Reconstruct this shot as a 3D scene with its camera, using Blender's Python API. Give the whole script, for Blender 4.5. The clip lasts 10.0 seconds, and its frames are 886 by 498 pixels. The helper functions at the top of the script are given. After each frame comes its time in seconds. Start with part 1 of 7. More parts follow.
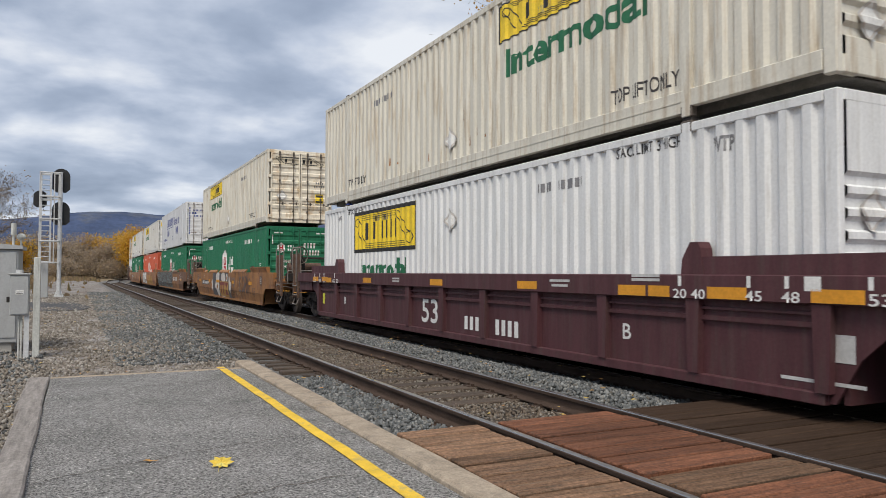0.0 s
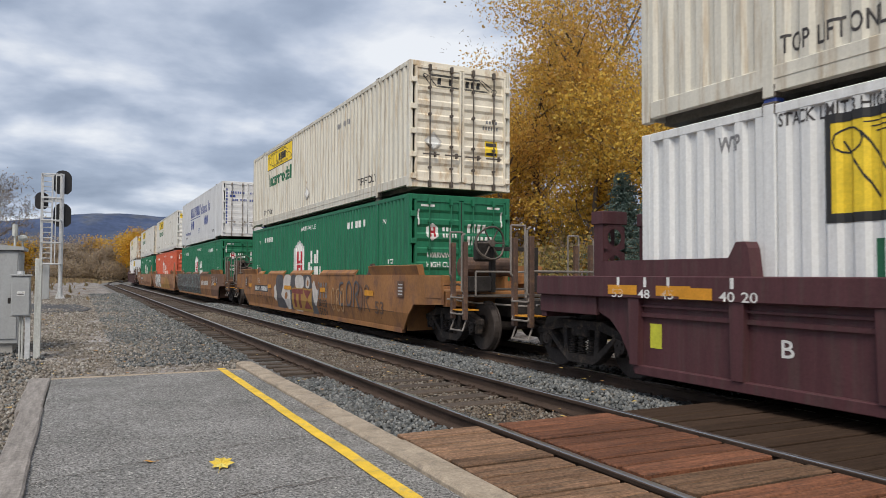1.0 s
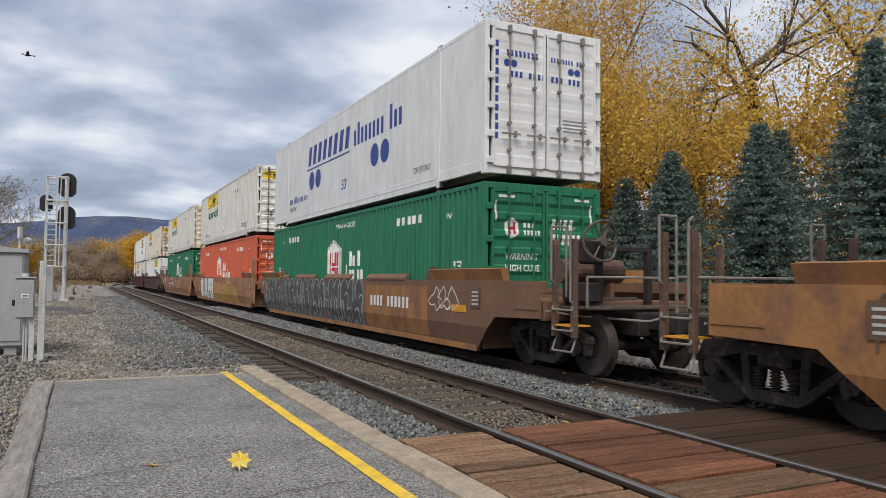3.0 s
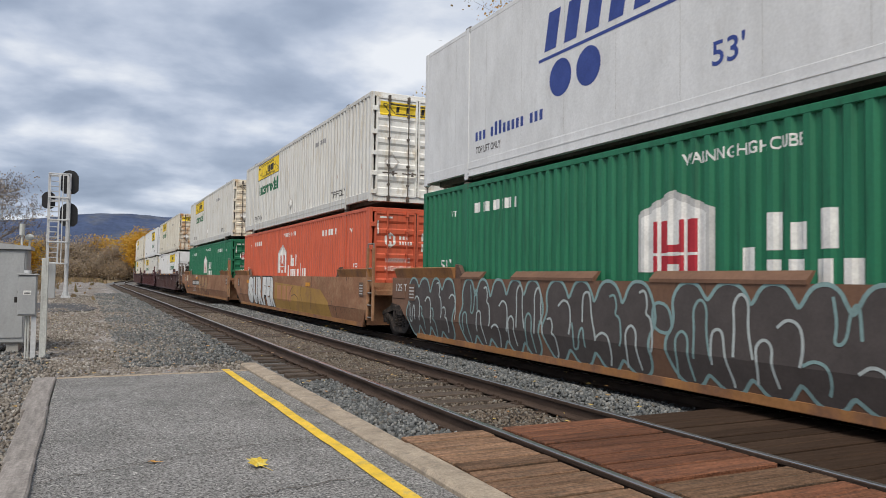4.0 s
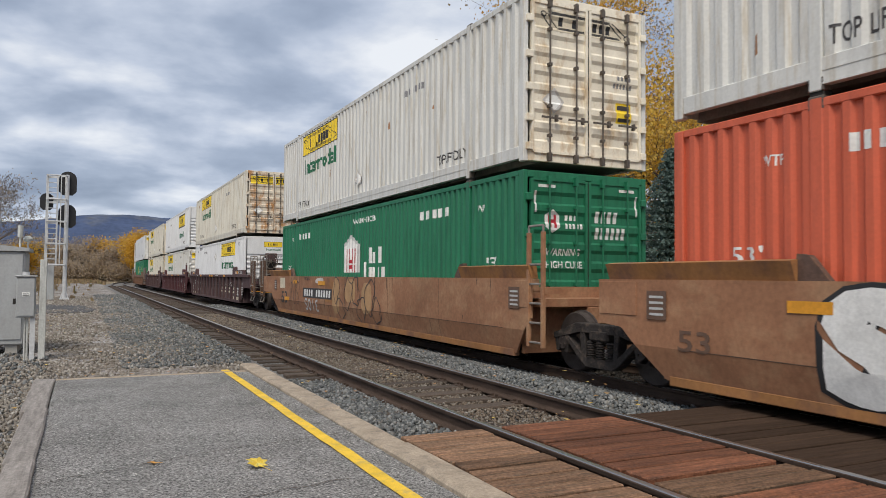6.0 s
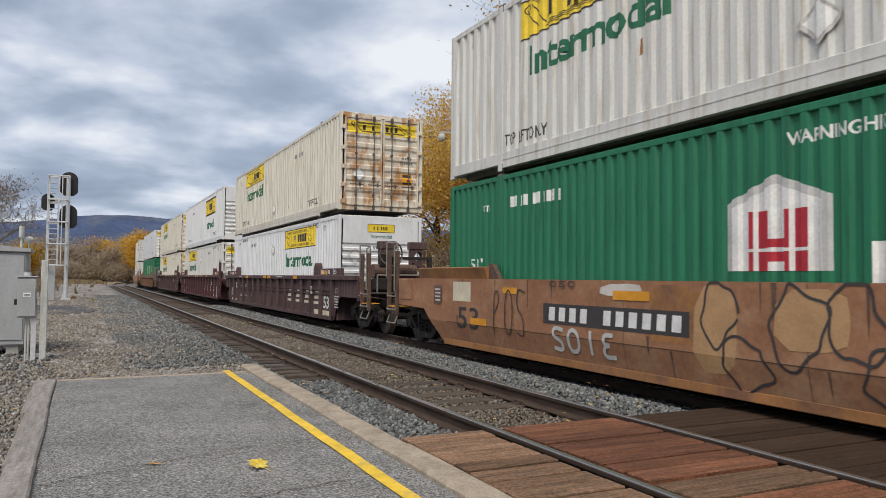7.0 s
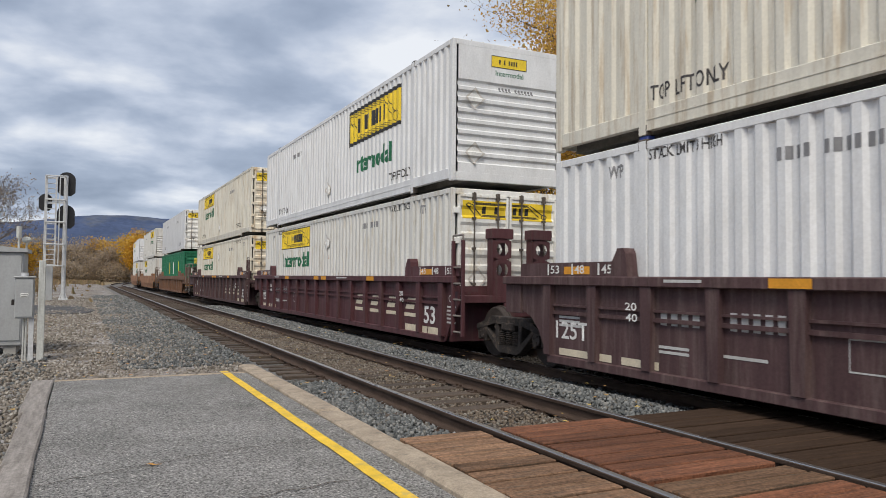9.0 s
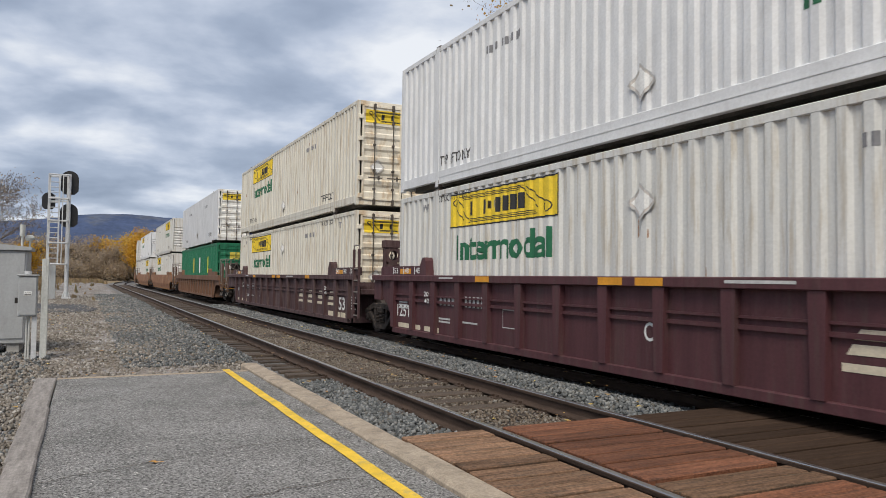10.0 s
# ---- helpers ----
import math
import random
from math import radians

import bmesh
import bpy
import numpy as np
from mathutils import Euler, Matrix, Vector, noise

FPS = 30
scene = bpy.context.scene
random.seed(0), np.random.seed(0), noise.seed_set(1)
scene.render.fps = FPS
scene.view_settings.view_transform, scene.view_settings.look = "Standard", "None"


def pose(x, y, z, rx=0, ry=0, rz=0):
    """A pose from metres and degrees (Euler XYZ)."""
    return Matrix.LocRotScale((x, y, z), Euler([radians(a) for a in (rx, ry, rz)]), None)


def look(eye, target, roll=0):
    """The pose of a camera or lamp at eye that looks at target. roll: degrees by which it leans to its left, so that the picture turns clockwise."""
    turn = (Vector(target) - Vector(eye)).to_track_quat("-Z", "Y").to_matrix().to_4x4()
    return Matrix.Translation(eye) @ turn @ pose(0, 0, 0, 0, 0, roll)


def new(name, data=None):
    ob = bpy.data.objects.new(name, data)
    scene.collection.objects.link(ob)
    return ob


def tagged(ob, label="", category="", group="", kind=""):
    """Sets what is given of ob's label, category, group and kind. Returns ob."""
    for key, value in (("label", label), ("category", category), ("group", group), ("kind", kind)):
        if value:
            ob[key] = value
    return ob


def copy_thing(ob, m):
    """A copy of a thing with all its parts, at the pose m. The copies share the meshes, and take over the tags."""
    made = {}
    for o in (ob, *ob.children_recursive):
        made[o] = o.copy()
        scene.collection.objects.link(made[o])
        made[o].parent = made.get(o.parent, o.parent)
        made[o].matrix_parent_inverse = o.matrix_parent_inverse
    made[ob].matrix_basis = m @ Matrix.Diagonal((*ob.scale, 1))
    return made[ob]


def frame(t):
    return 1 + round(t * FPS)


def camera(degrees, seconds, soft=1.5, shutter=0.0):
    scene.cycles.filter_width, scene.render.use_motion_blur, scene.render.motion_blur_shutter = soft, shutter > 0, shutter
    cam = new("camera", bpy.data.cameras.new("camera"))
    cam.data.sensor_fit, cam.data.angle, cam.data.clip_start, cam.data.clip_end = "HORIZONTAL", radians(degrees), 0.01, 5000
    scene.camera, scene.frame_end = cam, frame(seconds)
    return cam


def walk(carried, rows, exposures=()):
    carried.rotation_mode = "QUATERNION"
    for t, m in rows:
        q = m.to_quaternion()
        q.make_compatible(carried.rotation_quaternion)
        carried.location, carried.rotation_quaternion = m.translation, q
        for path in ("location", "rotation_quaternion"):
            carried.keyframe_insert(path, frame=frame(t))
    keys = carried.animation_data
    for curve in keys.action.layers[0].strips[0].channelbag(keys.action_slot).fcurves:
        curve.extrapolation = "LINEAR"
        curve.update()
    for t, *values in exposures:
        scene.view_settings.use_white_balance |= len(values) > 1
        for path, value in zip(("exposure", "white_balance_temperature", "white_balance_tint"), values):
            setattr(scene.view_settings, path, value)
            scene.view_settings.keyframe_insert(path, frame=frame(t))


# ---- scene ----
cam = camera(62.029, 10.0, soft=0.8, shutter=0.05)

# the hand-held camera: seconds, eye, heading, tilt and lean in degrees
PATH = [
    (0.0, (0.008, 0.010, 1.358), 26.284, 1.858, 0.187),
    (0.5, (0.009, 0.001, 1.357), 26.234, 1.919, 0.214),
    (1.0, (0.010, 0.006, 1.350), 26.197, 2.029, 0.268),
    (1.5, (0.014, 0.009, 1.355), 25.983, 2.122, 0.229),
    (2.0, (0.007, -0.000, 1.356), 25.916, 2.332, 0.386),
    (2.5, (0.002, 0.003, 1.356), 25.985, 2.410, 0.495),
    (4.0, (-0.000, 0.005, 1.353), 25.824, 2.264, 0.825),
    (4.5, (-0.000, 0.009, 1.353), 25.934, 2.254, 0.765),
    (5.0, (0.005, 0.006, 1.355), 25.920, 2.201, 0.667),
    (5.5, (0.002, -0.002, 1.354), 25.928, 2.177, 0.504),
    (7.0, (0.001, 0.005, 1.356), 25.844, 2.271, 0.560),
    (7.5, (0.000, -0.000, 1.357), 25.881, 2.277, 0.701),
    (8.0, (0.002, 0.013, 1.359), 25.972, 2.240, 0.599),
    (8.5, (-0.005, 0.000, 1.355), 25.967, 2.309, 0.725),
    (9.0, (0.000, 0.002, 1.360), 25.999, 2.280, 0.543),
    (9.5, (-0.001, -0.002, 1.354), 25.941, 2.301, 0.645),
    (10.0, (-0.003, -0.007, 1.354), 25.817, 2.256, 0.710),
]


def aim(eye, heading, tilt, lean):
    a, b = radians(heading), radians(tilt)
    way = Vector((math.sin(a) * math.cos(b), math.cos(a) * math.cos(b), math.sin(b)))
    return look(eye, Vector(eye) + 20 * way, lean)


walk(cam, [(t, aim(eye, *turn)) for t, eye, *turn in PATH])

# ---- light ----
SUN_UP, SUN_ROUND = 53, 216
world = bpy.data.worlds.new("sky")
scene.world = world
world.use_nodes = True
wn, wl = world.node_tree.nodes, world.node_tree.links
wn.clear()
w_out = wn.new("ShaderNodeOutputWorld")
w_back = wn.new("ShaderNodeBackground")
w_sky = wn.new("ShaderNodeTexSky")
w_sky.sky_type, w_sky.sun_disc = "NISHITA", False
w_sky.sun_elevation, w_sky.sun_rotation = radians(SUN_UP), radians(SUN_ROUND)
w_coord = wn.new("ShaderNodeTexCoord")
w_split = wn.new("ShaderNodeSeparateXYZ")
wl.new(w_coord.outputs["Generated"], w_split.inputs[0])


def wmath(op, a, b=None, c=None):
    n = wn.new("ShaderNodeMath")
    n.operation = op
    for i, v in enumerate((a, b, c)):
        if v is None:
            continue
        if isinstance(v, (int, float)):
            n.inputs[i].default_value = v
        else:
            wl.new(v, n.inputs[i])
    return n.outputs[0]


# a layer of cloud seen in perspective: the way divided by its height
up = wmath("ADD", wmath("MAXIMUM", w_split.outputs[2], 0.0), 0.2)
w_join = wn.new("ShaderNodeCombineXYZ")
wl.new(wmath("DIVIDE", w_split.outputs[0], up), w_join.inputs[0])
wl.new(wmath("DIVIDE", w_split.outputs[1], up), w_join.inputs[1])


def wnoise(scale, detail, rough, distort):
    n = wn.new("ShaderNodeTexNoise")
    n.inputs["Scale"].default_value, n.inputs["Detail"].default_value = scale, detail
    n.inputs["Roughness"].default_value, n.inputs["Distortion"].default_value = rough, distort
    wl.new(w_join.outputs[0], n.inputs["Vector"])
    return n.outputs["Fac"]


def wramp(fac, stops):
    n = wn.new("ShaderNodeValToRGB")
    wl.new(fac, n.inputs[0])
    while len(n.color_ramp.elements) < len(stops):
        n.color_ramp.elements.new(0.5)
    for e, (at, col) in zip(n.color_ramp.elements, stops):
        e.position, e.color = at, (*col, 1)
    return n.outputs[0]


w_cloud = wmath("ADD", wmath("MULTIPLY", wnoise(1.75, 7, 0.5, 0.12), 0.66), wmath("MULTIPLY", wnoise(0.62, 2, 0.5, 0.0), 0.34))
w_col = wramp(w_cloud, [(0.38, (0.27, 0.33, 0.445)), (0.47, (0.39, 0.46, 0.59)), (0.525, (0.56, 0.625, 0.75)), (0.6, (0.88, 0.91, 0.96))])
w_mix = wn.new("ShaderNodeMix")
w_mix.data_type = "RGBA"
w_mix.inputs[0].default_value = 0.93
w_skyc = wn.new("ShaderNodeVectorMath")
w_skyc.operation = "SCALE"
w_skyc.inputs[3].default_value = 0.1
wl.new(w_sky.outputs[0], w_skyc.inputs[0])
wl.new(w_skyc.outputs[0], w_mix.inputs[6])
wl.new(w_col, w_mix.inputs[7])
wl.new(w_mix.outputs[2], w_back.inputs[0])
w_back.inputs[1].default_value = 1.0
wl.new(w_back.outputs[0], w_out.inputs[0])

sun = new("sun", bpy.data.lights.new("sun", "SUN"))
sun.data.energy, sun.data.angle, sun.data.color = 3.0, radians(28), (1.0, 0.92, 0.8)
a, b = radians(SUN_ROUND), radians(SUN_UP)
sun.matrix_basis = look((0, 0, 40), Vector((0, 0, 40)) - Vector((math.sin(a) * math.cos(b), math.cos(a) * math.cos(b), math.sin(b))))
scene.view_settings.exposure = 0.0

# ---- materials ----


def mat(name, base, rough=0.7, metal=0.0, vary=0.25, scale=2.0, fine=40.0, bump=0.15, second=None, amount=0.4, streak=(1, 1, 1), spec=0.5, each=0.0, speck=None, chips=None):
    """Base colour broken up at a large and a fine scale, with a second colour (dirt, rust) in patches."""
    m = bpy.data.materials.new(name)
    m.use_nodes = True
    n, l = m.node_tree.nodes, m.node_tree.links
    s = n["Principled BSDF"]
    s.inputs["Roughness"].default_value, s.inputs["Metallic"].default_value = rough, metal
    s.inputs["Specular IOR Level"].default_value = spec
    co = n.new("ShaderNodeTexCoord")
    mp = n.new("ShaderNodeMapping")
    mp.inputs["Scale"].default_value = streak
    l.new(co.outputs["Object"], mp.inputs[0])

    def noisy(sc, det, vec):
        t = n.new("ShaderNodeTexNoise")
        t.inputs["Scale"].default_value, t.inputs["Detail"].default_value = sc, det
        t.inputs["Roughness"].default_value = 0.65
        l.new(vec, t.inputs["Vector"])
        return t.outputs["Fac"]

    def ramp(f, lo, hi, a, b):
        r = n.new("ShaderNodeMapRange")
        for i, v in ((1, lo), (2, hi), (3, a), (4, b)):
            r.inputs[i].default_value = v
        l.new(f, r.inputs[0])
        return r.outputs[0]

    big, small = noisy(scale, 5, mp.outputs[0]), noisy(fine, 3, co.outputs["Object"])
    mul = n.new("ShaderNodeMath")
    mul.operation = "MULTIPLY"
    l.new(ramp(big, 0.3, 0.7, 1 - vary, 1 + vary), mul.inputs[0])
    grain = vary * 0.6 if speck is None else speck
    l.new(ramp(small, 0.33, 0.67, 1 - grain, 1 + grain), mul.inputs[1])
    value = mul.outputs[0]
    if each:
        info = n.new("ShaderNodeObjectInfo")
        m3 = n.new("ShaderNodeMath")
        m3.operation = "MULTIPLY"
        l.new(value, m3.inputs[0])
        l.new(ramp(info.outputs["Random"], 0, 1, 1 - each, 1 + each), m3.inputs[1])
        value = m3.outputs[0]
    mix = n.new("ShaderNodeMix")
    mix.data_type = "RGBA"
    mix.inputs[6].default_value = (*base, 1)
    mix.inputs[7].default_value = (*(second or base), 1)
    if second:
        l.new(ramp(noisy(scale * 1.7, 6, mp.outputs[0]), 0.62 - amount * 0.35, 0.72 - amount * 0.2, 0, 1), mix.inputs[0])
    else:
        mix.inputs[0].default_value = 0
    body = mix.outputs[2]
    for sc, colour, share in chips or ():
        vo = n.new("ShaderNodeTexVoronoi")
        vo.inputs["Scale"].default_value = sc
        l.new(co.outputs["Object"], vo.inputs["Vector"])
        cut = n.new("ShaderNodeSeparateColor")
        l.new(vo.outputs["Color"], cut.inputs[0])
        mx = n.new("ShaderNodeMix")
        mx.data_type = "RGBA"
        l.new(ramp(cut.outputs[0], 1 - share, 1 - share * 0.6, 0, 1), mx.inputs[0])
        l.new(body, mx.inputs[6])
        mx.inputs[7].default_value = (*colour, 1)
        body = mx.outputs[2]
    hsv = n.new("ShaderNodeVectorMath")
    hsv.operation = "SCALE"
    l.new(body, hsv.inputs[0])
    l.new(value, hsv.inputs[3])
    l.new(hsv.outputs[0], s.inputs["Base Color"])
    l.new(ramp(big, 0.2, 0.8, min(1, rough + 0.12), max(0.05, rough - 0.12)), s.inputs["Roughness"])
    if bump:
        bp = n.new("ShaderNodeBump")
        bp.inputs["Strength"].default_value, bp.inputs["Distance"].default_value = bump, 0.02
        l.new(small, bp.inputs["Height"])
        l.new(bp.outputs[0], s.inputs["Normal"])
    return m


M = {
    "asphalt": mat("asphalt", (0.24, 0.233, 0.226), 0.9, vary=0.16, scale=0.8, fine=60, bump=0.9, second=(0.2, 0.197, 0.19), amount=0.45, speck=0.75, spec=0.25, chips=((75, (0.42, 0.405, 0.385), 0.05), (95, (0.1, 0.096, 0.093), 0.16))),
    "gravel": mat("gravel", (0.185, 0.16, 0.137), 0.95, spec=0.1, vary=0.3, scale=0.5, fine=11, speck=0.5, bump=1.0, second=(0.3, 0.29, 0.29), amount=0.5),
    "grass": mat("dry_grass", (0.21, 0.155, 0.09), 0.95, vary=0.35, scale=0.3, fine=6, bump=1.0, second=(0.14, 0.12, 0.055), amount=0.4),
    "yellow_line": mat("road_paint_yellow", (0.72, 0.47, 0.035), 0.75, vary=0.16, scale=6, fine=90, bump=0.3, second=(0.5, 0.36, 0.1), amount=0.22),
    "stone": mat("curb_stone", (0.36, 0.295, 0.225), 0.9, vary=0.25, scale=4, fine=60, bump=0.7, second=(0.24, 0.2, 0.16), amount=0.3, speck=0.2),
    "old_timber": mat("weathered_timber", (0.235, 0.212, 0.195), 0.9, vary=0.3, scale=3, fine=30, bump=0.6, streak=(8, 0.8, 8), each=0.15),
    "tie": mat("tie_wood", (0.062, 0.046, 0.035), 0.9, vary=0.35, scale=4, fine=35, bump=0.6, streak=(0.8, 8, 8), each=0.3),
    "plank": mat("plank_red_brown", (0.155, 0.064, 0.035), 0.75, spec=0.25, vary=0.4, scale=2.5, fine=40, bump=0.7, streak=(0.7, 9, 9), each=0.32, speck=0.35, second=(0.09, 0.045, 0.03), amount=0.3),
    "plank_grey": mat("plank_grey_brown", (0.2, 0.118, 0.073), 0.85, spec=0.2, vary=0.4, scale=2.5, fine=40, bump=0.7, streak=(0.7, 9, 9), each=0.32, speck=0.35, second=(0.12, 0.085, 0.06), amount=0.3),
    # dark wood, taken darker still for the shade of the passing train
    "plank_dark_shaded": mat("plank_brown_shaded", (0.046, 0.029, 0.02), 0.9, spec=0.12, vary=0.28, scale=2.5, fine=26, bump=0.45, streak=(0.7, 9, 9), each=0.2),
    "rail": mat("rail_rust", (0.062, 0.042, 0.032), 0.8, 0.0, spec=0.2, vary=0.3, scale=5, fine=60, bump=0.3, streak=(3, 0.4, 3)),
    "rail_head": mat("rail_polished", (0.42, 0.41, 0.4), 0.3, 0.9, vary=0.1, scale=5, fine=60, bump=0.03, streak=(3, 0.3, 3)),
    # bed of the far track: the shade below the cars is put into this colour
    "shaded_ballast": mat("shaded_bed_stone", (0.05, 0.045, 0.04), 0.85, vary=0.3, scale=5, fine=40, bump=0.5, second=(0.03, 0.026, 0.023), amount=0.4),
    "ballast": mat("ballast_stone", (0.13, 0.125, 0.12), 0.9, vary=0.3, scale=7, fine=50, bump=0.3),
}


def stone_material(name, cols, rough=0.9):
    """Stones that differ from one to the next."""
    m = bpy.data.materials.new(name)
    m.use_nodes = True
    n, l = m.node_tree.nodes, m.node_tree.links
    s = n["Principled BSDF"]
    s.inputs["Roughness"].default_value = rough
    g = n.new("ShaderNodeNewGeometry")
    r = n.new("ShaderNodeValToRGB")
    while len(r.color_ramp.elements) < len(cols):
        r.color_ramp.elements.new(0.5)
    for i, c in enumerate(cols):
        r.color_ramp.elements[i].position = i / (len(cols) - 1)
        r.color_ramp.elements[i].color = (*c, 1)
    l.new(g.outputs["Random Per Island"], r.inputs[0])
    t = n.new("ShaderNodeTexNoise")
    t.inputs["Scale"].default_value = 35
    bp = n.new("ShaderNodeBump")
    bp.inputs["Strength"].default_value, bp.inputs["Distance"].default_value = 0.4, 0.01
    l.new(t.outputs["Fac"], bp.inputs["Height"])
    l.new(bp.outputs[0], s.inputs["Normal"])
    l.new(r.outputs[0], s.inputs["Base Color"])
    return m


M["stones"] = stone_material("crushed_stone", [(0.05, 0.054, 0.056), (0.1, 0.108, 0.11), (0.165, 0.173, 0.175), (0.075, 0.078, 0.079), (0.27, 0.275, 0.27), (0.11, 0.1, 0.085)])
M["stones_earth"] = stone_material("earthy_stone", [(0.075, 0.056, 0.042), (0.14, 0.108, 0.082), (0.19, 0.155, 0.12), (0.1, 0.078, 0.06), (0.26, 0.24, 0.21), (0.13, 0.095, 0.065)])
# loose stone darkened in its colours to hold the shade under the train
M["stones_shaded"] = stone_material("shaded_stone", [(0.022, 0.02, 0.018), (0.045, 0.04, 0.036), (0.075, 0.068, 0.06), (0.032, 0.028, 0.025)])
M["stones_brown"] = stone_material("dirty_stone", [(0.1, 0.084, 0.068), (0.19, 0.165, 0.138), (0.27, 0.242, 0.206), (0.14, 0.12, 0.1), (0.4, 0.375, 0.34), (0.17, 0.135, 0.1)])

# ---- builders ----


def thing(name, label, category, kind="", group="", m=None):
    ob = new(name)
    ob.empty_display_size = 0.2
    if m is not None:
        ob.matrix_basis = m
    return tagged(ob, label, category, group, kind)


def to_mesh(name, bm, material):
    me = bpy.data.meshes.new(name)
    bmesh.ops.recalc_face_normals(bm, faces=bm.faces)
    bm.to_mesh(me)
    bm.free()
    if material:
        me.materials.append(material)
    return me


def part(name, bm, material, parent, label="", m=None):
    """Links a bmesh, or a mesh that is shared, as one object under a thing or a part."""
    me = to_mesh(name, bm, material) if isinstance(bm, bmesh.types.BMesh) else bm
    ob = new(name, me)
    ob.parent = parent
    if m is not None:
        ob.matrix_basis = m
    return tagged(ob, label)


def whole(name, bm, material, label, category, kind="", group="", m=None):
    ob = new(name, to_mesh(name, bm, material) if isinstance(bm, bmesh.types.BMesh) else bm)
    if m is not None:
        ob.matrix_basis = m
    return tagged(ob, label, category, group, kind)


def box(bm, x0, x1, y0, y1, z0, z1, bevel=0.0):
    r = bmesh.ops.create_cube(bm, size=1, matrix=Matrix.Translation(((x0 + x1) / 2, (y0 + y1) / 2, (z0 + z1) / 2)) @ Matrix.Diagonal((x1 - x0, y1 - y0, z1 - z0, 1)))
    if bevel:
        es = {e for v in r["verts"] for e in v.link_edges}
        bmesh.ops.bevel(bm, geom=list(es), offset=bevel, segments=1, affect="EDGES", profile=0.5)
    return bm


def boxes(*list_of, bevel=0.0):
    bm = bmesh.new()
    for b6 in list_of:
        box(bm, *b6, bevel=bevel)
    return bm


def rod(bm, p, q, r, n=8, r2=None, cap=True):
    p, q = Vector(p), Vector(q)
    d = q - p
    m = Matrix.Translation((p + q) / 2) @ d.to_track_quat("Z", "Y").to_matrix().to_4x4()
    bmesh.ops.create_cone(bm, cap_ends=cap, segments=n, radius1=r, radius2=r if r2 is None else r2, depth=d.length, matrix=m)
    return bm


def rods(pts, r, n=6):
    bm = bmesh.new()
    for p, q in zip(pts, pts[1:]):
        rod(bm, p, q, r, n)
    return bm


def prism(bm, outline, axis, lo, hi):
    """A closed outline of (a, b) pushed along an axis (0: x, outline in y z; 1: y, outline in x z; 2: z, outline in x y)."""
    def at(a, b, c):
        return ((c, a, b), (a, c, b), (a, b, c))[axis]
    f = [bm.verts.new(at(a, b, lo)) for a, b in outline]
    g = [bm.verts.new(at(a, b, hi)) for a, b in outline]
    n = len(outline)
    bm.faces.new(f)
    bm.faces.new(g[::-1])
    for i in range(n):
        bm.faces.new((f[i], f[(i + 1) % n], g[(i + 1) % n], g[i]))
    return bm


def mesh_from(name, verts, faces, material, smooth=False):
    me = bpy.data.meshes.new(name)
    me.from_pydata(verts, [], faces)
    me.materials.append(material)
    if smooth:
        me.polygons.foreach_set("use_smooth", [True] * len(me.polygons))
    me.update()
    return me


# ---- the line: straight past the platform, then bending to the right ----
NEAR_X, FAR_X, FAR_Z = 4.14, 7.765, -0.085
BEND_Y, BEND_R = 105.0, 330.0


def on_line(x0, s):
    """Place and heading (radians, clockwise) on the line that passes the platform at x0, s metres along it."""
    if s <= BEND_Y:
        return x0, s, 0.0
    r = BEND_R - (x0 - FAR_X)
    th = (s - BEND_Y) / r
    return x0 + r * (1 - math.cos(th)), BEND_Y + r * math.sin(th), th


def line_pose(x0, s, z):
    x, y, th = on_line(x0, s)
    return Matrix.Translation((x, y, z)) @ Matrix.Rotation(-th, 4, "Z")


# ---- ground ----


def ground_height(x, y):
    """Gravel beside the platform, the ballast bed, and the bank that rises behind the line."""
    z = -0.17 - 0.16 * max(0.0, min(1.0, (x - 2.3) / 0.5, (9.9 - x) / 0.5))
    if x > 9.5:
        z += min(1.0, (x - 9.5) / 6) * 0.35 + max(0, x - 14) * 0.13
    if x < -4:
        z += min(1.2, (-4 - x) * 0.05)
    return z


def graded(lo, hi, fine_lo, fine_hi, step, grow=1.25):
    out = list(np.arange(fine_lo, fine_hi + 1e-6, step))
    d = step
    while out[-1] < hi:
        d *= grow
        out.append(min(hi, out[-1] + d))
    d = step
    while out[0] > lo:
        d *= grow
        out.insert(0, max(lo, out[0] - d))
    return out


def build_ground():
    xs, ys = graded(-2500, 2500, -8, 30, 0.6), graded(-1500, 3500, -6, 60, 0.6)
    verts = []
    for y in ys:
        for x in xs:
            far = max(0.0, math.hypot(x, y) - 60)
            rough = 0.03 * noise.noise((x * 0.7, y * 0.7, 0)) + 0.25 * noise.noise((x * 0.02, y * 0.02, 5)) * min(1, far / 200)
            verts.append((x, y, min(ground_height(x, y), 5.0) + rough))
    nx = len(xs)
    faces = [(j * nx + i, j * nx + i + 1, (j + 1) * nx + i + 1, (j + 1) * nx + i) for j in range(len(ys) - 1) for i in range(nx - 1)]
    me = mesh_from("ground", verts, faces, M["gravel"])
    me.materials.append(M["grass"])
    for p in me.polygons:
        c = p.center
        if c.x > 10.5 or c.x < -7 or c.y > 150 or c.x < -3.5 and c.y > 44 or c.y < -30:
            p.material_index = 1
    tagged(new("ground", me), "brown gravel ground with fallen leaves and dry grass", "ground", kind="structure")


build_ground()


